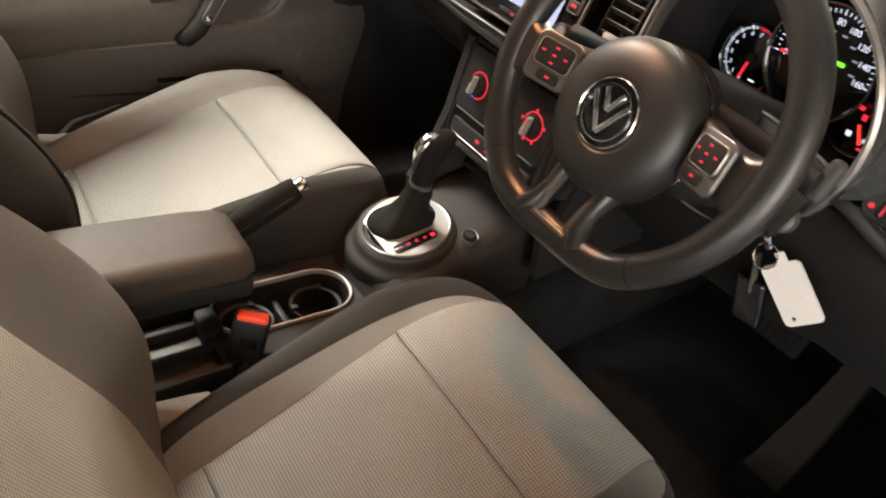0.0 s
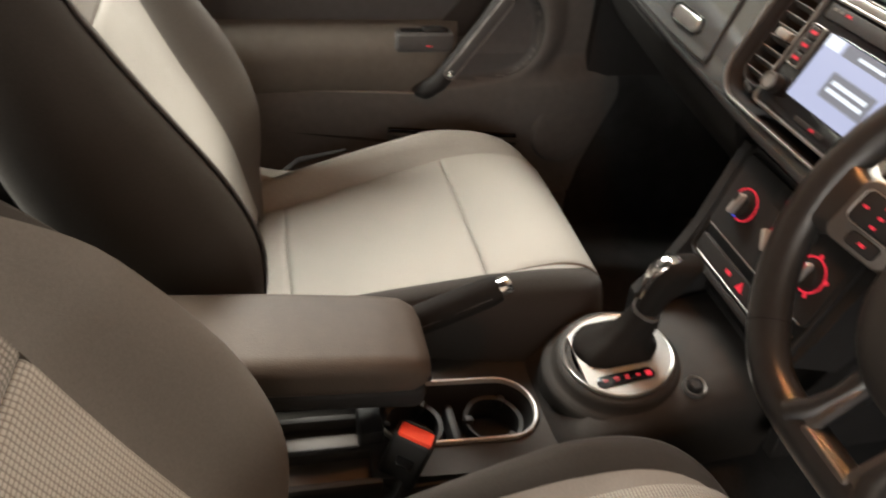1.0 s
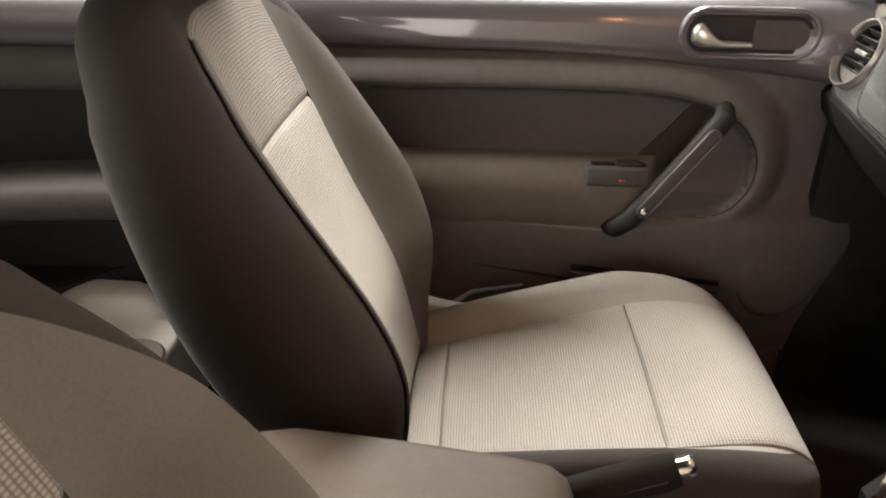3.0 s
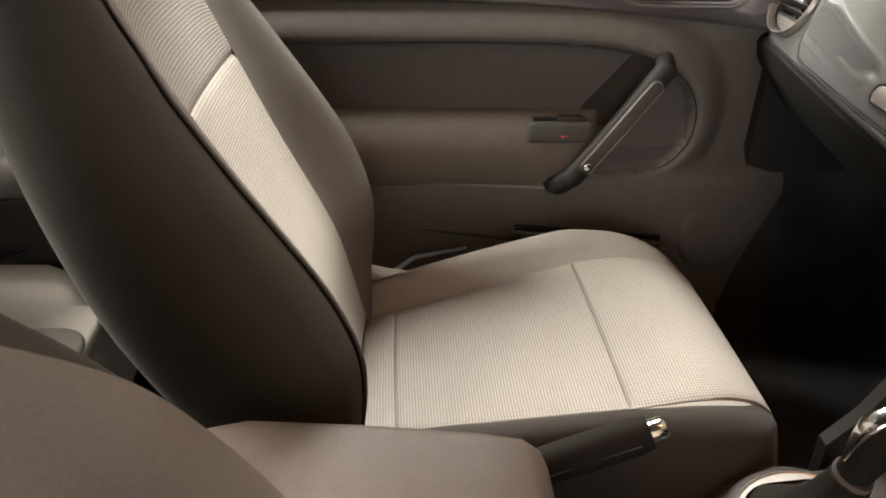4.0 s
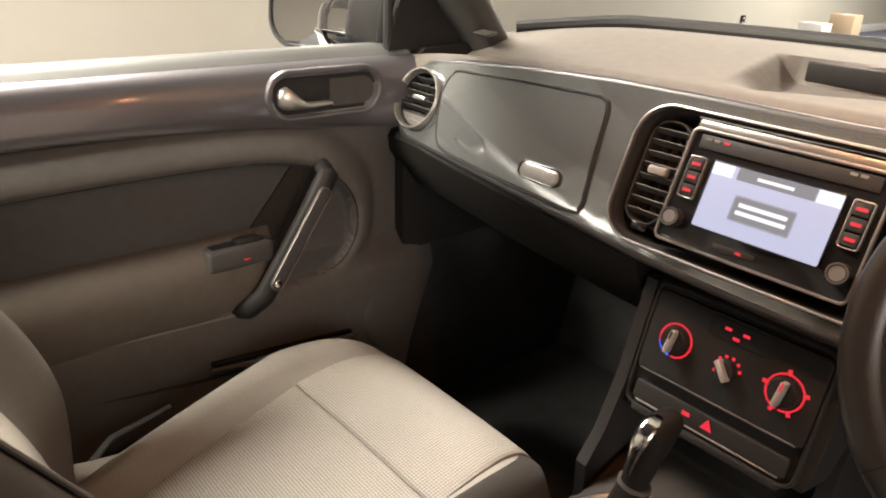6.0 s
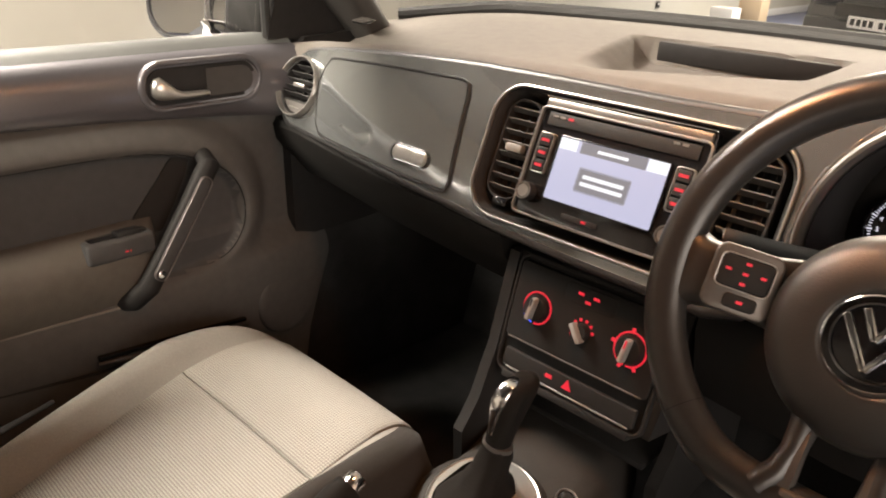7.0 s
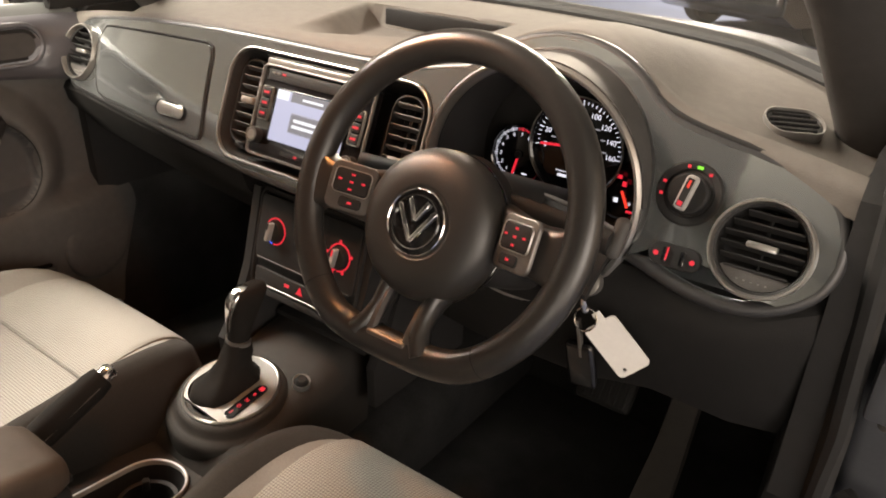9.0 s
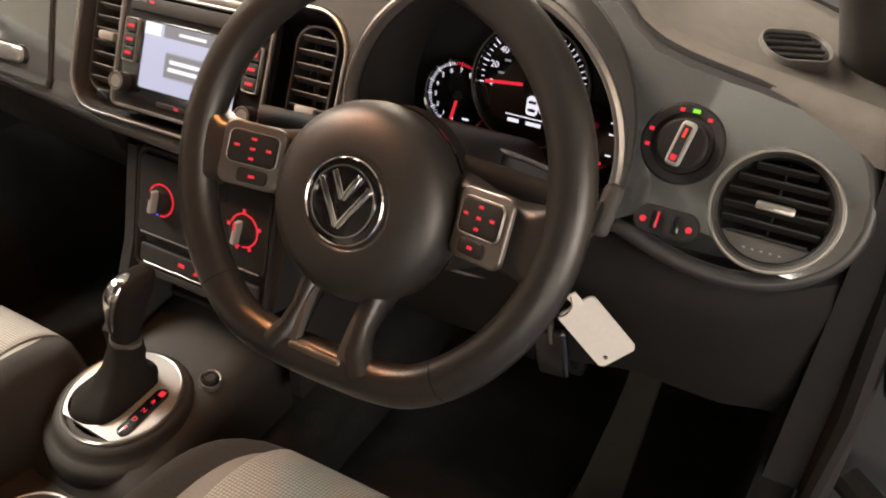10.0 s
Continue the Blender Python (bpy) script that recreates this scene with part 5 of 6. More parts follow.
def climate():
    c = empty("climate_panel", "black heater panel with red-lit rotary knobs", "heater panel")
    part("body", loops([[(x, y, z) for x, y in ((-0.128, 0.118), (0.128, 0.118), (0.122, 0.0), (0.118, -0.040), (-0.118, -0.040), (-0.122, 0.0))] for z in (-0.08, 0.0)], m=cli(0, 0, -0.003)), BLACK, c, "", 20)
    part("panel", pad_shape(0.105, 0.052, 0.008, 0.005, 0.002, cli(0, 0.057)), BLACK, c)
    part("edge", frame_shape(0.106, 0.077, 0.012, 0.005, 0.007, 0.003, cli(0, 0.037, -0.003)), BLACK, c)
    part("chrome_line", rbox((0.196, 0.002, 0.003), cli(0.0, 0.006, 0.006), 0.0005, 1), TRIM, c)
    for k, (u, v) in enumerate(((-0.066, 0.055), (0.069, 0.055))):
        kn = part("knob", lathe([(0.0172, 0), (0.0172, 0.006), (0.0155, 0.010), (0.0135, 0.0105), (0.001, 0.0105)], 32, cli(u, v, 0.004)), BLACK, c, "round black rotary knob")
        part("grip", rbox((0.0075, 0.030, 0.014), cli(u, v, 0.017) @ pose(0, 0, 0, 0, 0, -8), 0.003), SILVERPLASTIC, kn, "silver grip")
        part("pointer", rbox((0.002, 0.010, 0.001), cli(u + 0.001, v + 0.009, 0.0245) @ pose(0, 0, 0, 0, 0, -8), 0), RED if k else BLACK, kn)
        # lit scale round the knob
        for a in range(18):
            ang = 250 - a * 19.5
            if k and a % 4 == 0:
                part("scale_mark", rbox((0.005, 0.0045, 0.0006), cli(u, v, 0.0055) @ pose(0.0236 * math.cos(radians(ang)), 0.0236 * math.sin(radians(ang)), 0, 0, 0, ang), 0), RED, c)
            mat = BLUE if (k == 0 and a in (0, 1, 2)) else RED
            part("scale", rbox((0.0022, 0.0071, 0.0006), cli(u, v, 0.0052) @ pose(0.0204 * math.cos(radians(ang)), 0.0204 * math.sin(radians(ang)), 0, 0, 0, ang), 0), mat, c)
    kn = part("fan_knob", lathe([(0.0115, 0), (0.0115, 0.008), (0.010, 0.011), (0.001, 0.011)], 28, cli(0.003, 0.050, 0.004)), BLACK, c)
    part("grip", rbox((0.007, 0.026, 0.013), cli(0.003, 0.050, 0.017) @ pose(0, 0, 0, 0, 0, 38), 0.002), SILVERPLASTIC, kn)
    for a in range(7):
        ang = 205 - a * 32
        part("scale_mark", cyl(0.0021, 0.0008, cli(0.003 + 0.0150 * math.cos(radians(ang)), 0.050 + 0.0150 * math.sin(radians(ang)), 0.005), n=8), RED, c)
    part("key_bank", pad_shape(0.036, 0.012, 0.004, 0.003, 0.001, cli(0.004, 0.093, 0.003)), BLACK, c)
    for x, y in ((-0.010, 0.095), (0.012, 0.095), (0.002, 0.087)):
        part("mark", rbox((0.008, 0.0035, 0.0006), cli(x, y, 0.0065), 0.0), RED, c)
    part("switch_bar", pad_shape(0.098, 0.012, 0.003, 0.005, 0.002, cli(0, -0.022)), BLACK, c)
    part("slot", rbox((0.184, 0.0025, 0.002), cli(0, -0.0355, 0.004), 0.0005, 1), SATIN_DARK, c)
    part("rear_window_key", rbox((0.010, 0.005, 0.0006), cli(-0.025, -0.021, 0.0055), 0), RED, c)
    bm = bmesh.new()
    vs = [bm.verts.new(p) for p in ((-0.0075, -0.006, 0), (0.0075, -0.006, 0), (0, 0.0075, 0))]
    bm.faces.new(vs)
    bmesh.ops.extrude_face_region(bm, geom=bm.faces[:])
    bmesh.ops.transform(bm, matrix=cli(0.003, -0.021, 0.0055), verts=bm.verts)
    part("hazard_key", bm, RED, c, "red lit warning triangle", 0)
    # open tray below
    part("tray_roof", rbox((0.19, 0.10, 0.01), cli(0, -0.046, -0.045) @ pose(0, 0, 0, 90, 0, 0), 0.002), BLACK, c)
    for sx in (-1, 1):
        dy = 0.09 if sx > 0 else 0.0
        part("side_cheek", loops([[(x, y + dy, z) for y, z in ((0.150, 0.812), (0.118, 0.69), (0.085, 0.615), (0.055, 0.575), (0.06, 0.50), (0.30, 0.50), (0.30, 0.812))] for x in (0.006 + sx * 0.112, 0.006 + sx * 0.128)]), BLACK, c, "", 20)
    part("tray_floor", rbox((0.20, 0.12, 0.01), pose(0.006, 0.215, 0.588), 0.003), BLACK, c)


dash()
round_vent("left_round_vent", VL, 0.0470, "round air vent with silver ring at the passenger end", 6)
round_vent("right_round_vent", VR, 0.0463, "round air vent with silver ring at the driver end", 6)
centre_unit()
climate()


def small_dash_things():
    v = empty("demister_vent", "oval black demister vent in the dashboard top", "air vent")
    n = Vector((0.205, -0.262, 0.943)).normalized()
    ex = Vector((0.848, 0.53, -0.03))
    ex = (ex - n * ex.dot(n)).normalized()
    m = axes(Vector((0.594, 0.319, 1.0195)) + n * 0.0105, ex, n.cross(ex), n) @ Matrix.Scale(1.35, 4, (0, 1, 0))
    part("ring", frame_shape(0.031, 0.0165, 0.0165, 0.0018, 0.003, 0.0008, m, back=-0.012), SATIN_DARK, v)
    part("well", pad_shape(0.031, 0.0165, 0.0165, -0.001, 0.0005, m @ pose(0, 0, -0.0005)), GLOSSBLACK, v)
    for k in range(4):
        part("slat", rbox((0.058 - 0.010 * abs(k - 1.5), 0.0016, 0.003), m @ pose(0, -0.0105 + 0.0070 * k, 0.000), 0.0006, 1), RUBBER, v)
    v2 = empty("demister_vent", "black slotted demister vent in the dashboard top", "air vent")
    m = axes((-0.60, 0.30, 1.04), (0.92, -0.38, 0.05), (0.3, 0.9, 0.2), (-0.1, -0.2, 0.97))
    part("well", pad_shape(0.04, 0.013, 0.013, 0.002, 0.001, m), GLOSSBLACK, v2)
    for k in range(6):
        part("slat", rbox((0.003, 0.024, 0.003), m @ pose(-0.03 + 0.012 * k, 0, 0.002), 0.0006, 1), TRIM, v2)
    s = empty("light_switch", "black rotary headlamp switch with red and green symbols", "light switch")
    m = fas(0.538, 0.041, 0.002)
    part("disc", lathe([(0.0345, -0.012), (0.0345, 0.002), (0.0325, 0.004), (0.026, 0.003), (0.0245, 0.001), (0.001, 0.001)], 44, m), BLACK, s)
    kn = part("knob", lathe([(0.0215, 0.001), (0.021, 0.009), (0.019, 0.011), (0.001, 0.011)], 36, m), BLACK, s)
    part("grip", loops([[(x, y, z) for x, y in rr(0.006 - o, 0.0185 - o, 0.004, 3)] for z, o in ((0.008, -0.001), (0.016, 0.0), (0.0175, 0.001))], m=m @ pose(0, 0, 0, 0, 0, -10)), SILVERPLASTIC, kn, "silver grip")
    part("grip_face", rbox((0.007, 0.031, 0.001), m @ pose(0, 0, 0.018, 0, 0, -10), 0), BLACK, kn)
    part("mark", rbox((0.0022, 0.008, 0.0006), m @ pose(0.0015, 0.009, 0.0188, 0, 0, -10), 0), REDLOW, kn)
    part("mark", rbox((0.005, 0.005, 0.0006), m @ pose(-0.0022, -0.012, 0.0188, 0, 0, -10), 0), RED, kn)
    for a, mat in ((105, RED), (82, GREEN), (55, RED), (165, RED), (192, RED)):
        sy = 0.0285
        part("symbol", rbox((0.0040 if mat is RED else 0.0062, 0.0032, 0.0006), m @ pose(sy * math.cos(radians(a)), sy * math.sin(radians(a)), 0.0042), 0.001, 1), mat, s)
    d = empty("dimmer_panel", "black oval panel with two red-lit thumb wheels", "dimmer switch")
    m = fas(0.544, -0.026, 0.004)
    part("plate", pad_shape(0.028, 0.0125, 0.0125, 0.004, 0.002, m), BLACK, d)
    part("thumb_wheel", rbox((0.006, 0.016, 0.004), m @ pose(-0.010, 0, 0.004), 0.0015), GLOSSBLACK, d)
    part("mark", rbox((0.0016, 0.014, 0.0006), m @ pose(-0.0075, 0.001, 0.006), 0), RED, d)
    part("thumb_wheel", rbox((0.006, 0.016, 0.004), m @ pose(0.009, 0, 0.004), 0.0015), GLOSSBLACK, d)
    for x in (-0.0195, 0.0195):
        part("symbol", cyl(0.0028, 0.0006, m @ pose(x, -0.001, 0.0042), n=10), RED, d)


small_dash_things()


# ---- instruments ----
def needle(m, ang, length, mat, parent):
    part("needle", rbox((length, 0.0031, 0.0015), m @ pose(0, 0, 0.004, 0, 0, ang) @ pose(length / 2, 0, 0), 0.0004, 1), mat, parent)


def instruments():
    c = empty("instrument_cluster", "round black instrument cluster with lit dials", "instruments")
    m = axes((0.354, 0.164, 0.936), (1, 0, 0), (0, 0.0872, 0.9962), (0, -0.9962, 0.0872))
    R = 0.137
    part("bezel", ring_lathe([(R, -0.02), (R + 0.006, -0.01), (R + 0.007, 0.012), (R + 0.004, 0.016), (R + 0.001, 0.015), (R - 0.003, 0.006), (R - 0.0042, -0.03)], 72, m), SATIN, c, "satin silver bezel")
    part("cowl", lathe([(R - 0.0045, 0.003), (R - 0.005, -0.01), (R - 0.012, -0.10)], 72, m, caps=False), BLACK, c)
    back = m @ pose(0, 0, -0.104)
    part("dial_plate", cyl(R - 0.008, 0.004, back @ pose(0, 0, -0.003), 0.001, 48), BLACK, c)
    part("hood", slab(lambda u, v: (m @ Vector(((0.146 + 0.008 * v) * math.sin(u), (0.146 + 0.008 * v) * math.cos(u), 0.010 - 0.10 * v)), m.to_3x3() @ Vector((math.sin(u), math.cos(u), 0))), steps(-1.5, 1.5, 36), steps(0, 1, 4), 0.006), DARKTRIM, c, "", 60)
    # speedometer in the middle
    sm = back @ pose(0.014, 0.033, 0.007) @ Matrix.Scale(1.04, 4)
    sp = part("speedometer", lathe([(0.062, 0), (0.062, 0.010), (0.060, 0.012), (0.058, 0.010), (0.0575, 0.003), (0.001, 0.003)], 56, sm), GLOSSBLACK, c, "black round speedometer")
    part("dial_ring", ring_lathe([(0.0600, 0.010), (0.062, 0.010), (0.062, 0.0122), (0.0605, 0.0122)], 56, sm), SATIN_DARK, sp)
    for k in range(33):
        a = radians(187 - 192 * k / 32)
        big = k % 4 == 0
        part("tick", rbox((0.0062 if big else 0.004, 0.0011 if big else 0.0007, 0.0005), sm @ pose(0.0535 * math.cos(a), 0.0535 * math.sin(a), 0.0035, 0, 0, math.degrees(a)), 0), WHITE, sp)
    for k in range(0, 9):
        a = radians(187 - 192 * k / 8)
        words(str(20 * k), 0.0090, WHITE, sm @ pose(0.0435 * math.cos(a), 0.0435 * math.sin(a), 0.0036), sp)
        if k:
            part("small_mark", rbox((0.006, 0.002, 0.0004), sm @ pose(0.034 * math.cos(a + 0.12), 0.034 * math.sin(a + 0.12), 0.0036), 0), SCREENDK, sp)
    part("hub", cyl(0.008, 0.006, sm @ pose(0, 0, 0.003), 0.002), BLACK, sp)
    needle(sm, 186, 0.050, RED, sp)
    part("display", rbox((0.058, 0.030, 0.0006), sm @ pose(0, -0.028, 0.0032), 0), GLOSSBLACK, sp, "small lit display")
    part("display_line", rbox((0.046, 0.0010, 0.0005), sm @ pose(0, -0.033, 0.004), 0), WHITE, sp)
    for x, w in ((-0.014, 0.012), (0.008, 0.016)):
        part("display_mark", rbox((w, 0.0036, 0.0005), sm @ pose(x, -0.0385, 0.004), 0), WHITE, sp)
    car = part("car_symbol", pad_shape(0.0062, 0.0098, 0.0045, 0.0006, 0.0002, sm @ pose(0.004, -0.020, 0.0036)), WHITE, sp, "lit car symbol")
    part("open_door_mark", rbox((0.0014, 0.0075, 0.0005), sm @ pose(0.0118, -0.0225, 0.004, 0, 0, 28), 0), WHITE, car)
    for y in (-0.0165, -0.0245):
        part("symbol_window", rbox((0.008, 0.003, 0.0006), sm @ pose(0.004, y, 0.0042), 0), GLOSSBLACK, car)
    # rev counter
    tm = back @ pose(-0.070, 0.003, 0.002)
    tc = part("rev_counter", lathe([(0.041, 0), (0.041, 0.008), (0.0395, 0.0095), (0.038, 0.008), (0.0375, 0.003), (0.001, 0.003)], 44, tm), GLOSSBLACK, c, "black rev counter")
    for k in range(41):
        a = radians(260 - 197 * k / 40)
        big = k % 5 == 0
        part("tick", rbox((0.005 if big else 0.003, 0.0013 if big else 0.0008, 0.0005), tm @ pose(0.0345 * math.cos(a), 0.0345 * math.sin(a), 0.0035, 0, 0, math.degrees(a)), 0), RED if k > 32 else WHITE, tc)
    for k in range(0, 9):
        a = radians(260 - 197 * k / 8)
        words(str(k), 0.0068, WHITE, tm @ pose(0.0275 * math.cos(a), 0.0275 * math.sin(a), 0.0036), tc)
    needle(tm, 258, 0.028, RED, tc)
    part("hub", cyl(0.005, 0.005, tm @ pose(0, 0, 0.003), 0.001), BLACK, tc)
    part("unit_mark", rbox((0.008, 0.002, 0.0005), tm @ pose(0.012, -0.024, 0.0036), 0), WHITE, tc)
    # fuel gauge
    gm = back @ pose(0.080, -0.008, 0.002)
    fg = part("fuel_gauge", lathe([(0.036, 0), (0.036, 0.007), (0.0345, 0.0085), (0.0335, 0.007), (0.033, 0.002), (0.001, 0.002)], 40, gm), GLOSSBLACK, c, "black fuel gauge")
    for k, y in enumerate((0.020, 0.008, -0.014)):
        part("tick", rbox((0.006, 0.0016, 0.0005), gm @ pose(0.024, y, 0.003), 0), WHITE, fg)
    part("reserve_mark", rbox((0.009, 0.0028, 0.0005), gm @ pose(0.014, -0.024, 0.003), 0), RED, fg)
    words("0", 0.0065, WHITE, gm @ pose(0.012, -0.014, 0.003), fg)
    part("pump_symbol", rbox((0.006, 0.006, 0.0005), gm @ pose(-0.006, -0.013, 0.003), 0.001, 1), WHITE, fg)
    needle(gm, -62, 0.022, REDLOW, fg)
    part("battery_symbol", rbox((0.0075, 0.0048, 0.0005), back @ pose(0.076, 0.011, 0.012), 0.001, 1), RED, c)
    part("oil_symbol", rbox((0.0055, 0.0065, 0.0005), back @ pose(0.084, 0.003, 0.012), 0.002, 1), RED, c)
    part("indicator_symbol", rbox((0.009, 0.0045, 0.0005), sm @ pose(0.019, 0.007, 0.0045), 0.001, 1), GREEN, sp)
    part("warning_symbol", rbox((0.008, 0.006, 0.0005), sm @ pose(0.006, 0.013, 0.0045), 0.001, 1), RED, sp)
    # upper column cover: a curved lip in front of the dials
    def lip(u, v):
        return (0.372 + u, 0.140 - 0.075 * v, 0.9385 - 1.55 * u * u - 0.030 * v - 0.012 * v * v), (0, -0.3, 0.95)
    part("lower_lip", slab(lip, steps(-0.115, 0.115, 20), steps(0, 1, 5), 0.008), BLACK, c, "", 60)
    part("lip_edge", tube([lip(u, 0)[0] for u in steps(-0.112, 0.112, 30)], 0.0032, 8), SPOKETRIM, c, "satin lower edge", 60)


instruments()


# ---- steering wheel ----
WC, WT = Vector((0.334, 0.003, 0.951)), radians(24.5)
WU, WN = Vector((0, math.sin(WT), math.cos(WT))), Vector((0, -math.cos(WT), math.sin(WT)))


def whl(u, v, d=0.0):
    return axes(WC + Vector((u, 0, 0)) + WU * v + WN * d, (1, 0, 0), WU, WN)


def steering_wheel():
    w = empty("steering_wheel", "black leather steering wheel with a flattened foot", "steering wheel")
    m = whl(0, 0)
    r, flat = 0.1655, -0.1535
    pts = []
    for i in range(96):
        a = 2 * math.pi * i / 96
        x, y = r * math.cos(a), r * math.sin(a)
        if y < flat + 0.022:
            # soften into the flat foot
            y = flat + 0.022 - 0.022 * math.tanh((flat + 0.022 - y) / 0.022)
        pts.append((x, y, 0.0))
    part("rim", tube(pts, 0.0172, 18, closed=True, m=m, flat=0.92), LEATHER, w, "black leather rim", 70)
    for a in (226, 309):
        x, y = r * math.cos(radians(a)), max(r * math.sin(radians(a)), flat)
        part("stitch_line", ring_lathe([(0.0166, -0.0004), (0.0172, -0.0004), (0.0172, 0.0004), (0.0166, 0.0004)], 24, m @ axes((x, y, 0), (0, 0, 1), (math.cos(radians(a)), math.sin(radians(a)), 0), (-math.sin(radians(a)), math.cos(radians(a)), 0))), BLACK, w)
    hm = m @ pose(-0.002, -0.0195, 0)
    hub = part("airbag_cover", lathe([(0.060, -0.060), (0.074, -0.050), (0.0805, -0.036), (0.0815, -0.022), (0.0805, -0.010), (0.0775, -0.001), (0.072, 0.0062), (0.064, 0.0108), (0.052, 0.0140), (0.040, 0.0155), (0.0375, 0.0150), (0.0362, 0.0128), (0.001, 0.0128)], 72, hm), HUBSKIN, w, "dark round airbag cover", 50)
    part("cover_gap", ring_lathe([(0.0795, -0.0300), (0.0822, -0.0296), (0.0824, -0.0265), (0.0806, -0.0258)], 64, hm), GLOSSBLACK, hub, "glossy black line round the cover")
    em = m @ pose(-0.004, -0.0195, 0.0128)
    part("badge_ring", ring_lathe([(0.0332, 0), (0.0352, 0), (0.0350, 0.0020), (0.0342, 0.0028), (0.0334, 0.0020)], 56, em), CHROME, hub, "chrome badge ring")
    part("badge_ground", lathe([(0.0335, 0.0), (0.0335, 0.0008), (0.026, 0.0016), (0.012, 0.0024), (0.001, 0.0026)], 44, em), GLOSSBLACK, hub)

    def badge_bar(a, b, wide):
        a, b = Vector((*a, 0.0035)), Vector((*b, 0.0035))
        ang = math.degrees(math.atan2(b.y - a.y, b.x - a.x))
        part("badge_bar", rbox(((b - a).length + 0.004, wide, 0.0040), em @ pose(*((a + b) / 2), 0, 0, ang), 0.0016, 3), CHROME, hub)
    for sx in (-1, 1):
        badge_bar((sx * 0.0105, 0.0205), (sx * 0.0010, 0.0030), 0.0056)
        badge_bar((sx * 0.0215, 0.0130), (sx * 0.0010, -0.0190), 0.0056)
    part("badge_rim", ring_lathe([(0.0268, 0.0012), (0.0286, 0.0012), (0.0284, 0.0040), (0.0270, 0.0040)], 48, em), CHROME, hub)
    # side spokes: dished towards the hub, with a key pad on each
    for sx in (-1, 1):
        sec = []
        for x, y0, y1, d in ((0.062, -0.044, 0.026, -0.024), (0.078, -0.040, 0.024, -0.0125), (0.100, -0.037, 0.0185, -0.0035), (0.124, -0.037, 0.0165, 0.0065), (0.142, -0.040, 0.018, 0.0095), (0.158, -0.052, 0.026, 0.0100), (0.166, -0.056, 0.030, 0.0060)):
            sec.append([(sx * x, y, z) for y, z in ((y0, d - 0.022), (y0 + 0.002, d - 0.008), (y0 + 0.006, d - 0.002), (y0 + 0.012, d), (y1 - 0.012, d), (y1 - 0.006, d - 0.002), (y1 - 0.002, d - 0.008), (y1, d - 0.022))])
        sp = part("side_spoke", loops(sec, m=m), SPOKESKIN, w, "", 60)
        mp = m @ pose(sx * 0.1065, -0.0085, 0.0002, 0, -23 * sx, 0)
        part("spoke_trim", pad_shape(0.0265, 0.0270, 0.009, 0.0045, 0.002, mp), SPOKETRIM, sp, "satin dark key surround")
        mk = mp @ pose(0, 0.0060, 0.0030)
        keys = part("key_pad", pad_shape(0.0205, 0.0132, 0.005, 0.0035, 0.0015, mk, dome=0.001), BLACK, sp)
        part("key_frame", frame_shape(0.0205, 0.0132, 0.005, 0.0011, 0.0036, 0.0005, mk, n=4), SATIN, sp)
        for x, y in ((0, 0.0082), (-0.0135, 0.001), (0.0135, 0.001), (0, 0.0), (0, -0.0082)):
            part("mark", rbox((0.0042, 0.0022, 0.0005), mk @ pose(x, y, 0.0048), 0), RED, keys)
        k2 = part("lower_key", pad_shape(0.0130, 0.0058, 0.0035, 0.0032, 0.0012, mp @ pose(-0.003 * sx, -0.0168, 0.0030)), BLACK, sp)
        part("mark", rbox((0.0050, 0.0024, 0.0005), mp @ pose(-0.003 * sx, -0.0168, 0.0064), 0), RED, k2)
    # twin lower spokes, flaring into the foot, with a satin window frame between them
    for sx in (-1, 1):
        part("lower_spoke", tube([(sx * 0.031, -0.078, -0.022), (sx * 0.030, -0.095, -0.013), (sx * 0.0295, -0.115, -0.004), (sx * 0.032, -0.132, 0.001), (sx * 0.042, -0.148, 0.002)], [0.020, 0.0150, 0.0125, 0.0150, 0.0175], 14, m=m, flat=0.7, up=(1, 0, 0)), LEATHER, w, "", 60)
        rings = []
        for y, cx, hw, z in ((-0.088, 0.0275, 0.0075, -0.006), (-0.100, 0.0265, 0.0070, 0.001), (-0.116, 0.0255, 0.0065, 0.0075), (-0.130, 0.0255, 0.0075, 0.0115), (-0.140, 0.0265, 0.0085, 0.0125)):
            rings.append([(sx * cx - hw, y, z - 0.006), (sx * cx - hw * 0.75, y, z), (sx * cx + hw * 0.75, y, z), (sx * cx + hw, y, z - 0.006)])
        part("spoke_face", loops(rings, m=m), SPOKETRIM, w, "satin dark spoke facing", 50)
    part("foot_trim", pad_shape(0.0255, 0.0065, 0.004, 0.006, 0.0025, m @ pose(0, -0.1455, 0.0085, 12, 0, 0)), SPOKETRIM, w, "satin dark foot insert")
    part("foot_line", rbox((0.046, 0.0014, 0.0014), m @ pose(0, -0.1512, 0.0135), 0.0006, 1), SATIN, w, "thin satin line")
    part("rear_cover", lathe([(0.060, -0.085), (0.074, -0.055), (0.070, -0.025), (0.001, -0.025)], 36, m @ pose(0, -0.01, 0)), BLACK, w)


steering_wheel()


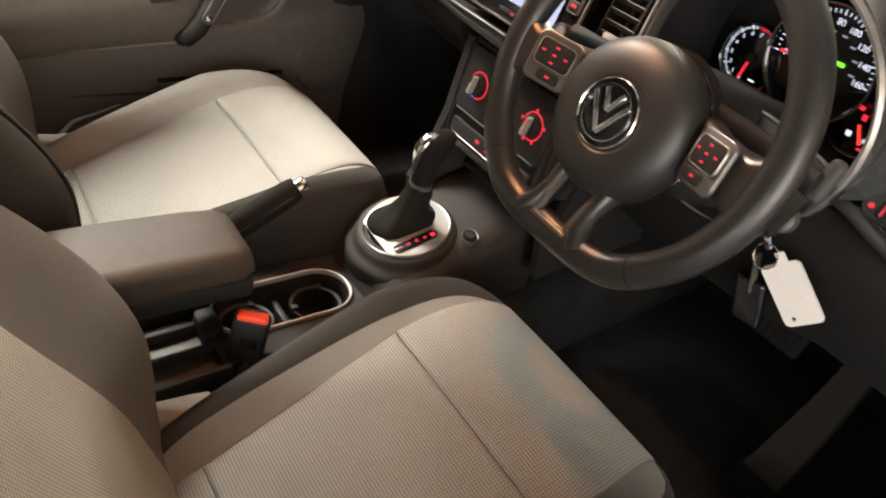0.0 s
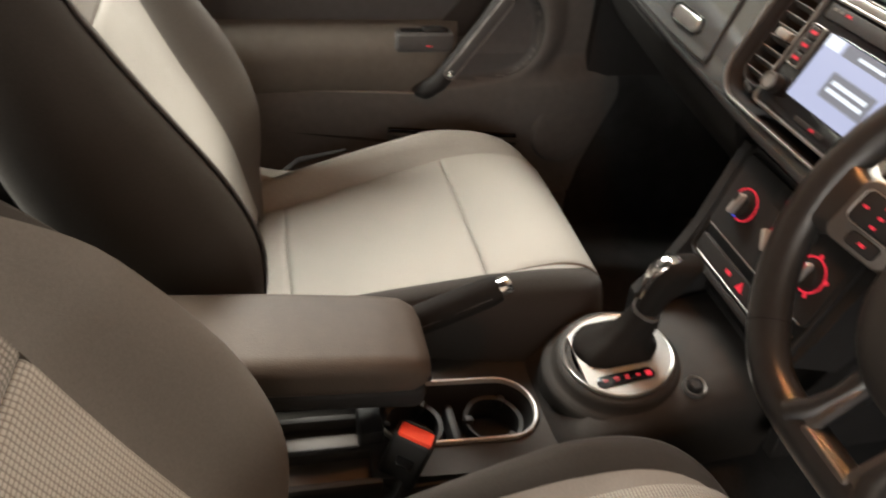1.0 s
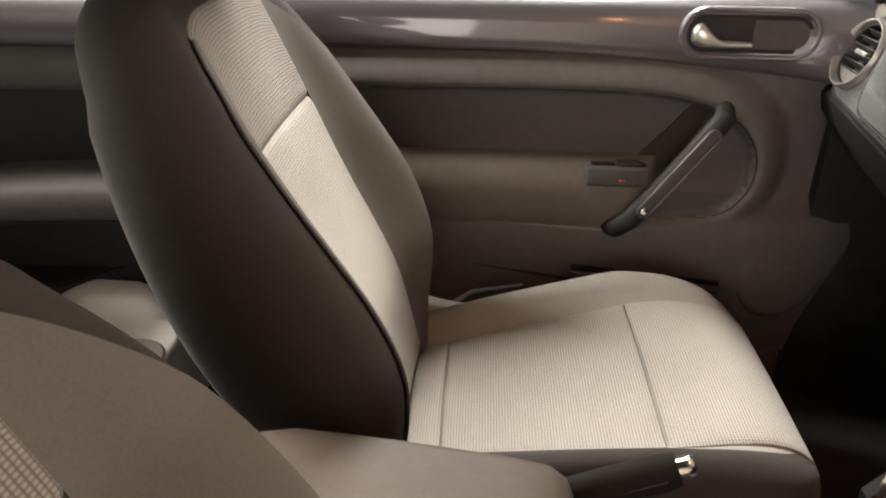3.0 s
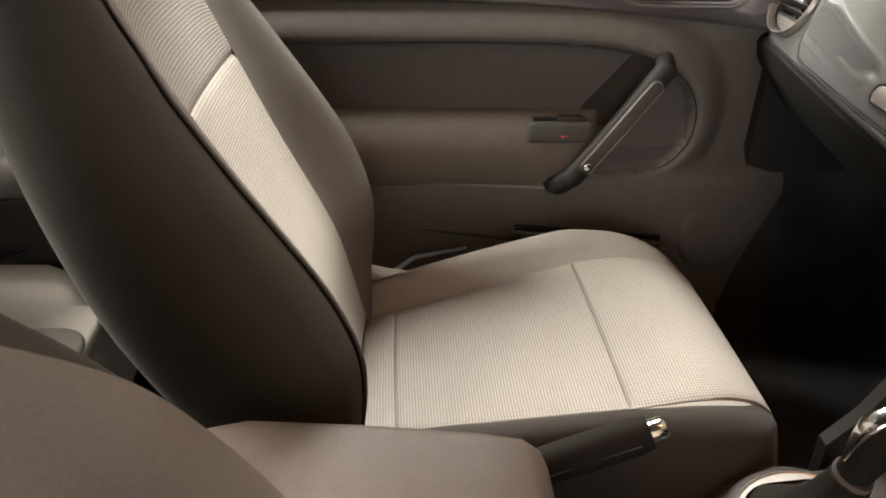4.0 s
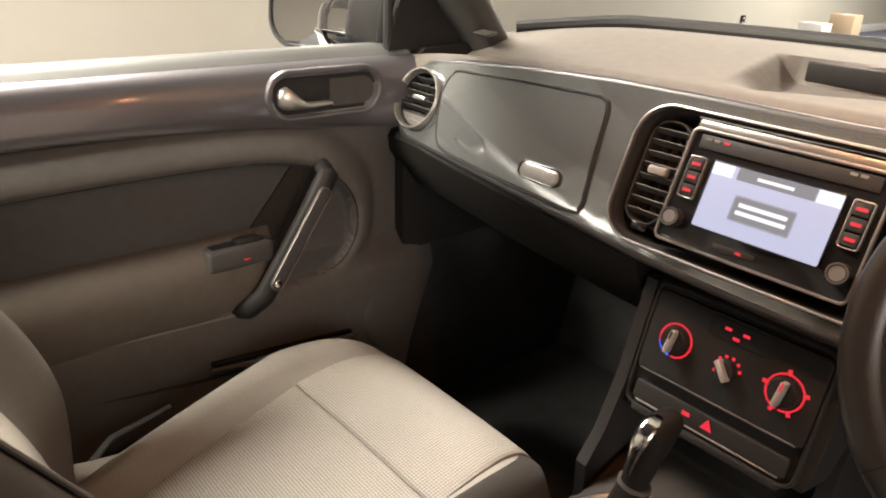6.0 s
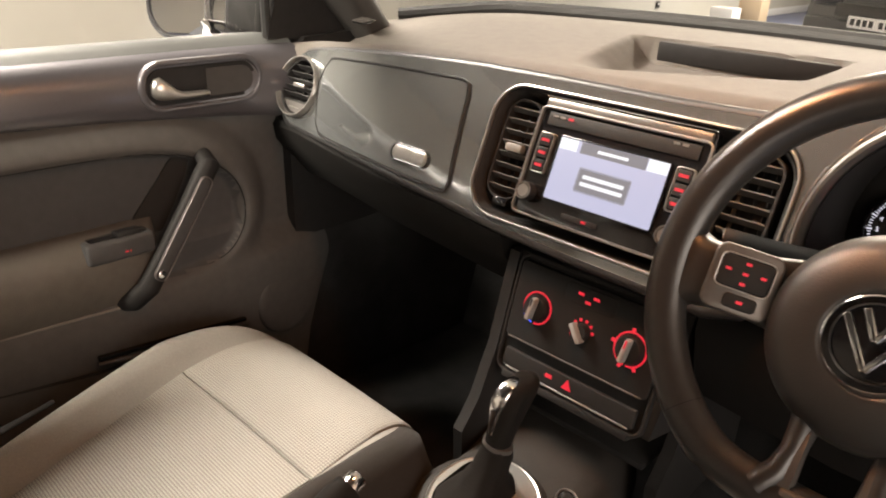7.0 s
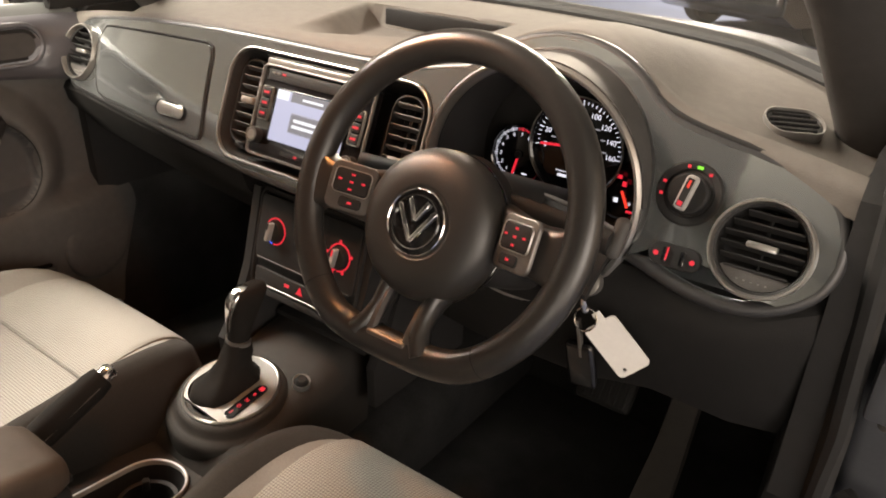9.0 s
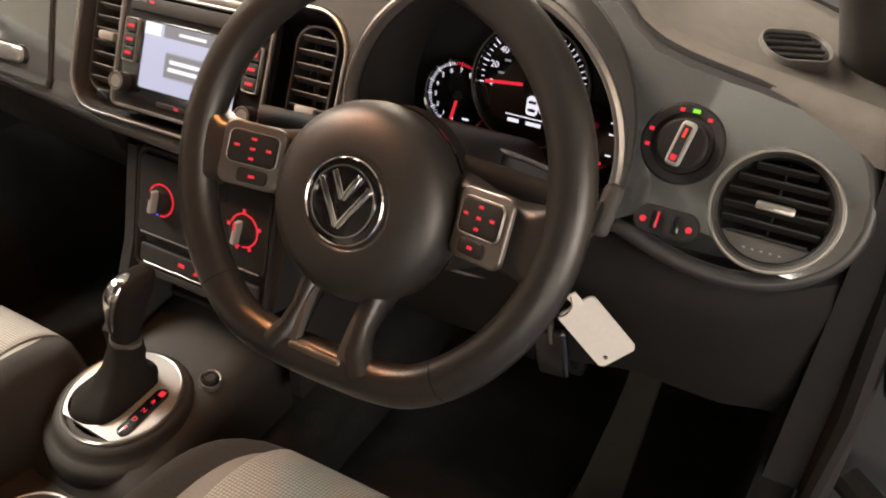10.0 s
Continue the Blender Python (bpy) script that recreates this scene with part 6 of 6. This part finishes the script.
def column():
    c = empty("steering_column", "dark steering column cover with stalks", "steering column")
    ax = Vector((0, 0.93, -0.37)).normalized()
    o = WC + WN * -0.06 + Vector((0, 0, -0.012))
    rings = []
    for d, hw, hh in ((0.0, 0.052, 0.056), (0.01, 0.058, 0.062), (0.08, 0.066, 0.066), (0.16, 0.075, 0.065)):
        rings.append([o + ax * d + Vector((x, 0, 0)) + WU * y for x, y in rr(hw, hh, 0.03, 6)])
    part("shroud", loops(rings), BLACK, c, "", 50)
    st = part("wiper_stalk", tube([WC + Vector((0.04, 0.06, 0.0)), WC + Vector((0.12, 0.065, -0.005)), WC + Vector((0.155, 0.062, -0.008)), WC + Vector((0.172, 0.060, -0.009))], [0.010, 0.0085, 0.009, 0.0095], 12, flat=1.4), BLACK, c)
    part("stalk_end", rbox((0.015, 0.015, 0.042), pose(*(WC + Vector((0.176, 0.066, -0.004))), -20, 8, 8), 0.006, 3), DARKTRIM, c)
    part("indicator_stalk", tube([WC + Vector((-0.04, 0.06, 0.0)), WC + Vector((-0.12, 0.065, -0.005)), WC + Vector((-0.150, 0.062, -0.008))], [0.010, 0.0085, 0.011], 12, flat=1.4), BLACK, c)
    part("ignition_lock", cyl(0.016, 0.012, axes((0.462, 0.135, 0.855), (1, 0, 0), (0.0, 0.3, 0.95), (0.0, -0.95, 0.3)), 0.003), SATIN_DARK, c)


column()


def key_set():
    k = empty("car_key", "car key in the ignition with a white tag", "car key")
    part("key_head", rbox((0.012, 0.055, 0.030), pose(0.462, 0.105, 0.858, -18, 0, 0), 0.005, 3), BLACK, k)
    a = Vector((0.478, 0.078, 0.838))
    part("key_ring", tube([(0.474 + 0.013 * math.cos(t), 0.108 + 0.004 * math.sin(t), 0.823 + 0.013 * math.sin(t)) for t in (2 * math.pi * i / 28 for i in range(28))], 0.0011, 6, closed=True, up=(0, 1, 0)), CHROME, k, "steel split ring")
    part("bow", tube([(0.470, 0.100, 0.856), (0.472, 0.100, 0.846), (0.474, 0.104, 0.836)], 0.004, 8), CHROME, k)
    # tag hanging aslant
    dx, dy = Vector((0.66, 0.20, -0.72)).normalized(), Vector((0.62, 0.25, 0.64))
    dy = (dy - dx * dy.dot(dx)).normalized()
    n = dx.cross(dy)
    if n.y > 0:
        n = -n
    m = axes(Vector((0.512, 0.118, 0.797)), dx, dy, n)
    if m.determinant() < 0:
        m = axes(Vector((0.512, 0.118, 0.797)), dx, -dy, n)
    tag = part("tag", plate_with_holes(rr(0.0355, 0.020, 0.006, 5), [arc(0.0275, -0.0095, 0.0024, 0, 330, 11)], 0.0025, m, cut=0.2), PLASTIC_WHITE, k, "white plastic key tag", 30)
    part("tag_loop", rbox((0.016, 0.010, 0.0025), m @ pose(-0.039, 0.004, -0.0012), 0.001), PLASTIC_WHITE, tag)
    fob = part("fob", rbox((0.036, 0.013, 0.062), pose(0.471, 0.126, 0.752, 6, -10, 0), 0.006, 3), GLOSSBLACK, k, "black hanging key fob")
    part("fob_blade", rbox((0.004, 0.008, 0.05), pose(0.467, 0.119, 0.790, 6, -10, 0), 0.001), SATIN_DARK, fob)


key_set()


# ---- centre console ----
def console():
    c = empty("centre_console", "dark centre console between the seats", "centre console")
    def block(rows):
        rings = []
        for y, xl, xr, zt, zb in rows:
            rings.append([(x, y, z) for x, z in ((xl + 0.012, zb), (xl, zt - 0.05), (xl + 0.004, zt - 0.022), (xl + 0.018, zt - 0.006), (xl + 0.042, zt), ((xl + xr) / 2, zt + 0.002), (xr - 0.042, zt), (xr - 0.018, zt - 0.006), (xr - 0.004, zt - 0.022), (xr, zt - 0.05), (xr - 0.012, zb))])
        return loops(rings)
    part("body", block([(y, -w, w, zt, 0.30) for y, w, zt in ((-0.62, 0.085, 0.50), (-0.50, 0.088, 0.492), (-0.34, 0.090, 0.488))]), CONSOLE, c, "", 40)
    part("front_body", block([(-0.114, -0.098, 0.094, 0.486, 0.30), (-0.098, -0.102, 0.097, 0.506, 0.30), (-0.072, -0.106, 0.099, 0.532, 0.30), (-0.03, -0.108, 0.099, 0.544, 0.30), (0.0, -0.108, 0.097, 0.549, 0.30), (0.06, -0.108, 0.091, 0.560, 0.30), (0.12, -0.112, 0.088, 0.575, 0.30), (0.19, -0.116, 0.086, 0.585, 0.30)]), CONSOLE, c, "", 60)
    # top round the cup well, and its sides
    cm = axes((0.0035, -0.2248, 0.500), (1, 0, 0), (0, 0.9963, -0.0863), (0, 0.0863, 0.9963))
    part("top_plate", plate_with_holes([(-0.094, -0.120), (0.090, -0.120), (0.093, 0.0), (0.093, 0.125), (-0.103, 0.125), (-0.098, 0.0)], [rr(0.0485, 0.1055, 0.0465, 10)], 0.012, cm @ pose(0, 0, 0.002), cut=0.06), CONSOLE, c, "", 30)
    for x in (-0.094, 0.094):
        part("side_wall", rbox((0.012, 0.27, 0.19), pose(x, -0.215, 0.400), 0.004), CONSOLE, c)
    cup = part("cup_holder", frame_shape(0.0462, 0.1035, 0.0450, 0.0042, 0.008, 0.0018, cm, n=10, back=-0.004), SILVERPLASTIC, c, "silver-rimmed black double cup holder")
    part("cup_well", loops([[(x, y, z) for x, y in rr(0.0475 - o, 0.1045 - o, 0.0460 - o, 10)] for z, o in ((0.004, 0.0), (-0.006, 0.003), (-0.070, 0.009), (-0.071, 0.03))], close_ends=False, m=cm), BLACK, cup, "black well")
    part("well_floor", pad_shape(0.036, 0.095, 0.035, 0.002, 0.001, cm @ pose(0, 0, -0.074)), BLACK, cup)
    for y in (-0.056, 0.054):
        part("cup_ring", ring_lathe([(0.0345, -0.050), (0.0405, -0.024), (0.0398, -0.018), (0.0345, -0.020)], 36, cm @ pose(0, y, 0)), BLACK, cup)
        for k in range(3):
            part("cup_tab", rbox((0.012, 0.010, 0.018), cm @ pose(0, y, -0.022) @ pose(0, 0, 0, 0, 0, 30 + 120 * k) @ pose(0.035, 0, 0), 0.003), BLACK, cup)
    part("cup_divider", rbox((0.066, 0.012, 0.03), cm @ pose(0, -0.001, -0.036), 0.005), BLACK, cup)
    # gear selector: raised dark ring, silver plate, gaiter, lever
    sm = pose(-0.008, -0.011, 0.5525, 6.5, 4, 0)
    part("selector_base", lathe([(0.100, -0.05), (0.0985, -0.016), (0.095, -0.009), (0.088, -0.0065), (0.0845, -0.004), (0.0815, 0.004), (0.0775, 0.010), (0.072, 0.0112), (0.0605, 0.0112), (0.059, -0.006), (0.001, -0.006)], 64, sm @ Matrix.Diagonal((0.97, 1.0, 1.0, 1.0))), CONSOLE, c, "", 60)

    def oval(rx, ry, n=48):
        return [(rx * math.cos(2 * math.pi * i / n), ry * math.sin(2 * math.pi * i / n)) for i in range(n)]
    well = rr(0.0385, 0.0565, 0.0385, 10, -0.0165, 0.001)
    pl = part("selector_plate", plate_with_holes(oval(0.0655, 0.0700), [well], 0.005, sm @ pose(0, 0, 0.0155), cut=0.3), PLATE, c, "satin silver selector plate", 30)
    part("plate_edge", ring_lathe([(0.0650, 0.0), (0.0690, 0.0), (0.0685, 0.0045), (0.0668, 0.0060), (0.0650, 0.0050)], 64, sm @ pose(0, 0, 0.0105) @ Matrix.Diagonal((0.99, 1.055, 1.0, 1.0))), SATIN, pl)
    part("gate", loops([[(x, y, z) for x, y in rr(0.0385 - o, 0.0565 - o, 0.0385 - o, 10, -0.0165, 0.001)] for z, o in ((0.0152, -0.0002), (0.012, 0.002), (-0.004, 0.005))], close_ends=False, m=sm), GAITER, pl, "black gaiter well")
    gl = part("gear_display", pad_shape(0.0088, 0.0385, 0.0086, 0.0016, 0.0006, sm @ pose(0.0400, -0.006, 0.0157, 0, 0, 2), n=4), GLOSSBLACK, pl, "dark gear display with red letters")
    for k, ch in enumerate("PRNDS"):
        words(ch, 0.0085, RED, sm @ pose(0.0400, 0.0245 - 0.0145 * k, 0.0176, 0, 0, 0), gl)
    part("lit_field", rbox((0.0080, 0.0080, 0.0004), sm @ pose(0.0400, 0.0245, 0.0174), 0.001, 1), RED, gl)
    gs = empty("gear_lever", "black gear lever with a chrome-trimmed grip", "gear lever")
    a, b = Vector((-0.016, -0.006, 0.556)), Vector((0.000, 0.020, 0.717))
    rings = []
    for f, hx, hy, ox, oy in ((-0.02, 0.037, 0.054, -0.008, -0.004), (0.05, 0.0378, 0.0555, -0.008, -0.004), (0.085, 0.0365, 0.0535, -0.008, -0.004), (0.12, 0.033, 0.048, -0.007, -0.005), (0.16, 0.029, 0.040, -0.005, -0.006), (0.22, 0.025, 0.031, -0.003, -0.004), (0.27, 0.0225, 0.028, -0.003, -0.003), (0.33, 0.0195, 0.024, -0.001, -0.001), (0.40, 0.0195, 0.0225, 0, 0), (0.46, 0.0175, 0.0200, 0, 0), (0.52, 0.0165, 0.0185, 0, 0)):
        p = a + (b - a) * f
        ring = []
        for q, (x, y) in enumerate(rr(hx, hy, min(hx, hy) * 0.85, 6)):
            crease = 1 + 0.05 * math.sin(q * 1.35 + 9 * f) * (1 - f)
            ring.append(p + Vector((ox + x * crease, oy + y * crease, 0)))
        rings.append(ring)
    part("gaiter", loops(rings), GAITER, gs, "wrinkled black gaiter", 60)
    part("collar", tube([a + (b - a) * 0.51, a + (b - a) * 0.545], 0.0172, 20, flat=1.15, up=(1, 0, 0)), SATIN_DARK, gs)
    rings = []
    for f, hx, hy, oy in ((0.53, 0.0140, 0.0165, 0), (0.6, 0.0148, 0.0172, 0), (0.7, 0.0155, 0.0195, 0.001), (0.82, 0.0172, 0.024, 0.003), (0.93, 0.0182, 0.027, 0.006), (1.0, 0.0175, 0.027, 0.008), (1.04, 0.0135, 0.023, 0.009), (1.06, 0.007, 0.012, 0.009)):
        p = a + (b - a) * f
        rings.append([p + Vector((x, y + oy, 0)) for x, y in rr(hx, hy, min(hx, hy) * 0.9, 6)])
    gr = part("grip", loops(rings), GAITER, gs, "black grip", 60)
    rings = []
    for f, hx, oy, h in ((0.66, 0.003, -0.0180, 0.002), (0.75, 0.005, -0.0195, 0.0035), (0.87, 0.008, -0.0205, 0.005), (0.96, 0.0105, -0.0185, 0.007), (1.02, 0.0105, -0.012, 0.008), (1.052, 0.009, -0.006, 0.007), (1.064, 0.006, -0.001, 0.005)):
        p = a + (b - a) * f
        rings.append([p + Vector((x - 0.003, y + oy, 0)) for x, y in rr(hx, h, min(hx, h) * 0.9, 5)])
    part("chrome_cap", loops(rings), CHROME, gr, "bright chrome cap", 60)
    # socket
    s = empty("power_socket", "round lighter socket in a silver ring", "socket")
    so = pose(0.060, 0.064, 0.5655, 10, 16, 0)
    part("ring", ring_lathe([(0.0112, -0.01), (0.0138, -0.01), (0.0137, 0.0020), (0.0130, 0.0030), (0.0114, 0.0020)], 32, so), PLATE, s)
    part("plug", lathe([(0.0113, -0.012), (0.0113, -0.001), (0.0100, -0.001), (0.0080, 0.007), (0.0062, 0.0085), (0.005, 0.007), (0.001, 0.007)], 28, so), BLACK, s)
    # tray and trims behind the cups
    part("rear_tray", rbox((0.10, 0.11, 0.012), pose(0.045, -0.395, 0.494, -3, 0, 0), 0.004, 2), TRIM2, c, "grey tray floor")
    for x in (0.0, 0.048, 0.094):
        part("tray_rib", rbox((0.010, 0.12, 0.028), pose(x, -0.395, 0.502, -3, 0, 0), 0.004, 2), CONSOLE, c)
    part("tray_front", rbox((0.05, 0.03, 0.055), pose(0.020, -0.340, 0.506), 0.008, 2), BLACK, c)
    part("side_cover", rbox((0.02, 0.5, 0.12), pose(0.098, -0.36, 0.41), 0.008, 2), BLACK, c)
    pad_rings = []
    for y, z, w, h in ((-0.278, 0.650, 0.040, 0.014), (-0.284, 0.654, 0.052, 0.021), (-0.300, 0.658, 0.059, 0.025), (-0.34, 0.664, 0.061, 0.026), (-0.45, 0.677, 0.062, 0.027), (-0.55, 0.688, 0.060, 0.027), (-0.60, 0.690, 0.05, 0.024)):
        pad_rings.append([(0.005 + x, y, z + yy - 0.02) for x, yy in rr(w, h, min(0.018, h * 0.9), 6)])
    a = part("armrest", loops(pad_rings), TRIM2, c, "grey-brown padded arm rest", 55)
    part("base", rbox((0.10, 0.30, 0.035), pose(0.005, -0.43, 0.612, -7, 0, 0), 0.012, 3), BLACK, a)
    part("hinge_arm", rbox((0.085, 0.12, 0.14), pose(0.005, -0.54, 0.53), 0.02, 3), BLACK, a)
    part("catch", rbox((0.03, 0.012, 0.012), pose(0.03, -0.280, 0.616), 0.004), BLACK, a)
    part("button", cyl(0.016, 0.016, pose(-0.060, -0.262, 0.500), 0.005), BLACK, c, "small black round button")


console()


def handbrake():
    h = empty("handbrake", "black handbrake lever with a chrome button", "handbrake")
    tip, rear = Vector((-0.066, -0.152, 0.652)), Vector((-0.066, -0.42, 0.535))
    ax = (tip - rear).normalized()
    pts = [rear + ax * d for d in (0, 0.08, 0.14, 0.20, 0.26, 0.275)]
    g = part("grip", tube(pts, [0.014, 0.016, 0.0175, 0.0185, 0.018, 0.0155], 16, flat=1.15), GAITER, h, "black leather grip", 60)
    part("seam", tube([p + Vector((0.017, 0, 0.004)) for p in pts[1:5]], 0.0008, 6), THREAD, g)
    part("button", tube([pts[-1] - ax * 0.004, pts[-1] + ax * 0.012, pts[-1] + ax * 0.016], [0.0115, 0.0115, 0.009], 18), CHROME, h, "chrome release button")
    part("boot", rbox((0.055, 0.20, 0.12), pose(-0.066, -0.40, 0.49, 20, 0, 0), 0.02, 3), BLACK, h)


handbrake()


def buckle():
    b = empty("seat_belt_buckle", "black seat belt buckle with a red release button", "seat belt buckle")
    o = Vector((0.084, -0.304, 0.550))
    up = Vector((0.06, 0.22, 0.94)).normalized()
    side = Vector((0.45, 0.85, 0.03))
    side = (side - up * side.dot(up)).normalized()
    m = axes(o, side, up, side.cross(up))
    part("housing", rbox((0.048, 0.095, 0.026), m @ pose(0, -0.020, 0), 0.007, 3), BLACK, b)
    part("release_button", rbox((0.040, 0.012, 0.018), m @ pose(0, 0.025, 0.002), 0.003, 2), REDPLASTIC, b, "red release button")
    part("slot", rbox((0.034, 0.006, 0.003), m @ pose(0, 0.0255, -0.011), 0.001, 1), GLOSSBLACK, b)
    part("badge", rbox((0.020, 0.018, 0.002), m @ pose(0, -0.012, 0.013), 0.002), GLOSSBLACK, b)
    part("stalk", tube([o - up * 0.04, Vector((0.105, -0.34, 0.46)), Vector((0.112, -0.42, 0.36))], [0.014, 0.016, 0.018], 10, flat=0.5), BLACK, b)


buckle()


def pedals():
    p = empty("brake_pedal", "ribbed black rubber brake pedal", "pedal")
    m = pose(0.392, 0.46, 0.485, 55, 0, 0)
    pad = part("pad", rbox((0.10, 0.062, 0.018), m, 0.012, 3), RUBBER, p)
    for k in range(6):
        part("rib", rbox((0.006, 0.048, 0.004), m @ pose(-0.035 + 0.014 * k, 0, 0.010), 0.001, 1), RUBBER, pad)
    part("arm", tube([(0.392, 0.475, 0.485), (0.392, 0.50, 0.60), (0.392, 0.47, 0.76)], 0.011, 8, flat=0.5), BLACK, p)
    q = empty("accelerator_pedal", "long hinged accelerator pedal of grey-brown rubber", "pedal")
    pad = part("pad", loops([[(x0, y, z), (x1, y, z), (x1 + 0.002, y + 0.016, z - 0.005), (x0, y + 0.016, z - 0.005)] for y, z, x0, x1 in ((0.36, 0.285, 0.478, 0.545), (0.37, 0.33, 0.486, 0.548), (0.395, 0.46, 0.505, 0.553), (0.415, 0.60, 0.520, 0.556))]), PEDAL, q, "", 20)
    part("heel_hinge", rbox((0.08, 0.05, 0.04), pose(0.512, 0.37, 0.275), 0.008), BLACK, q)


pedals()
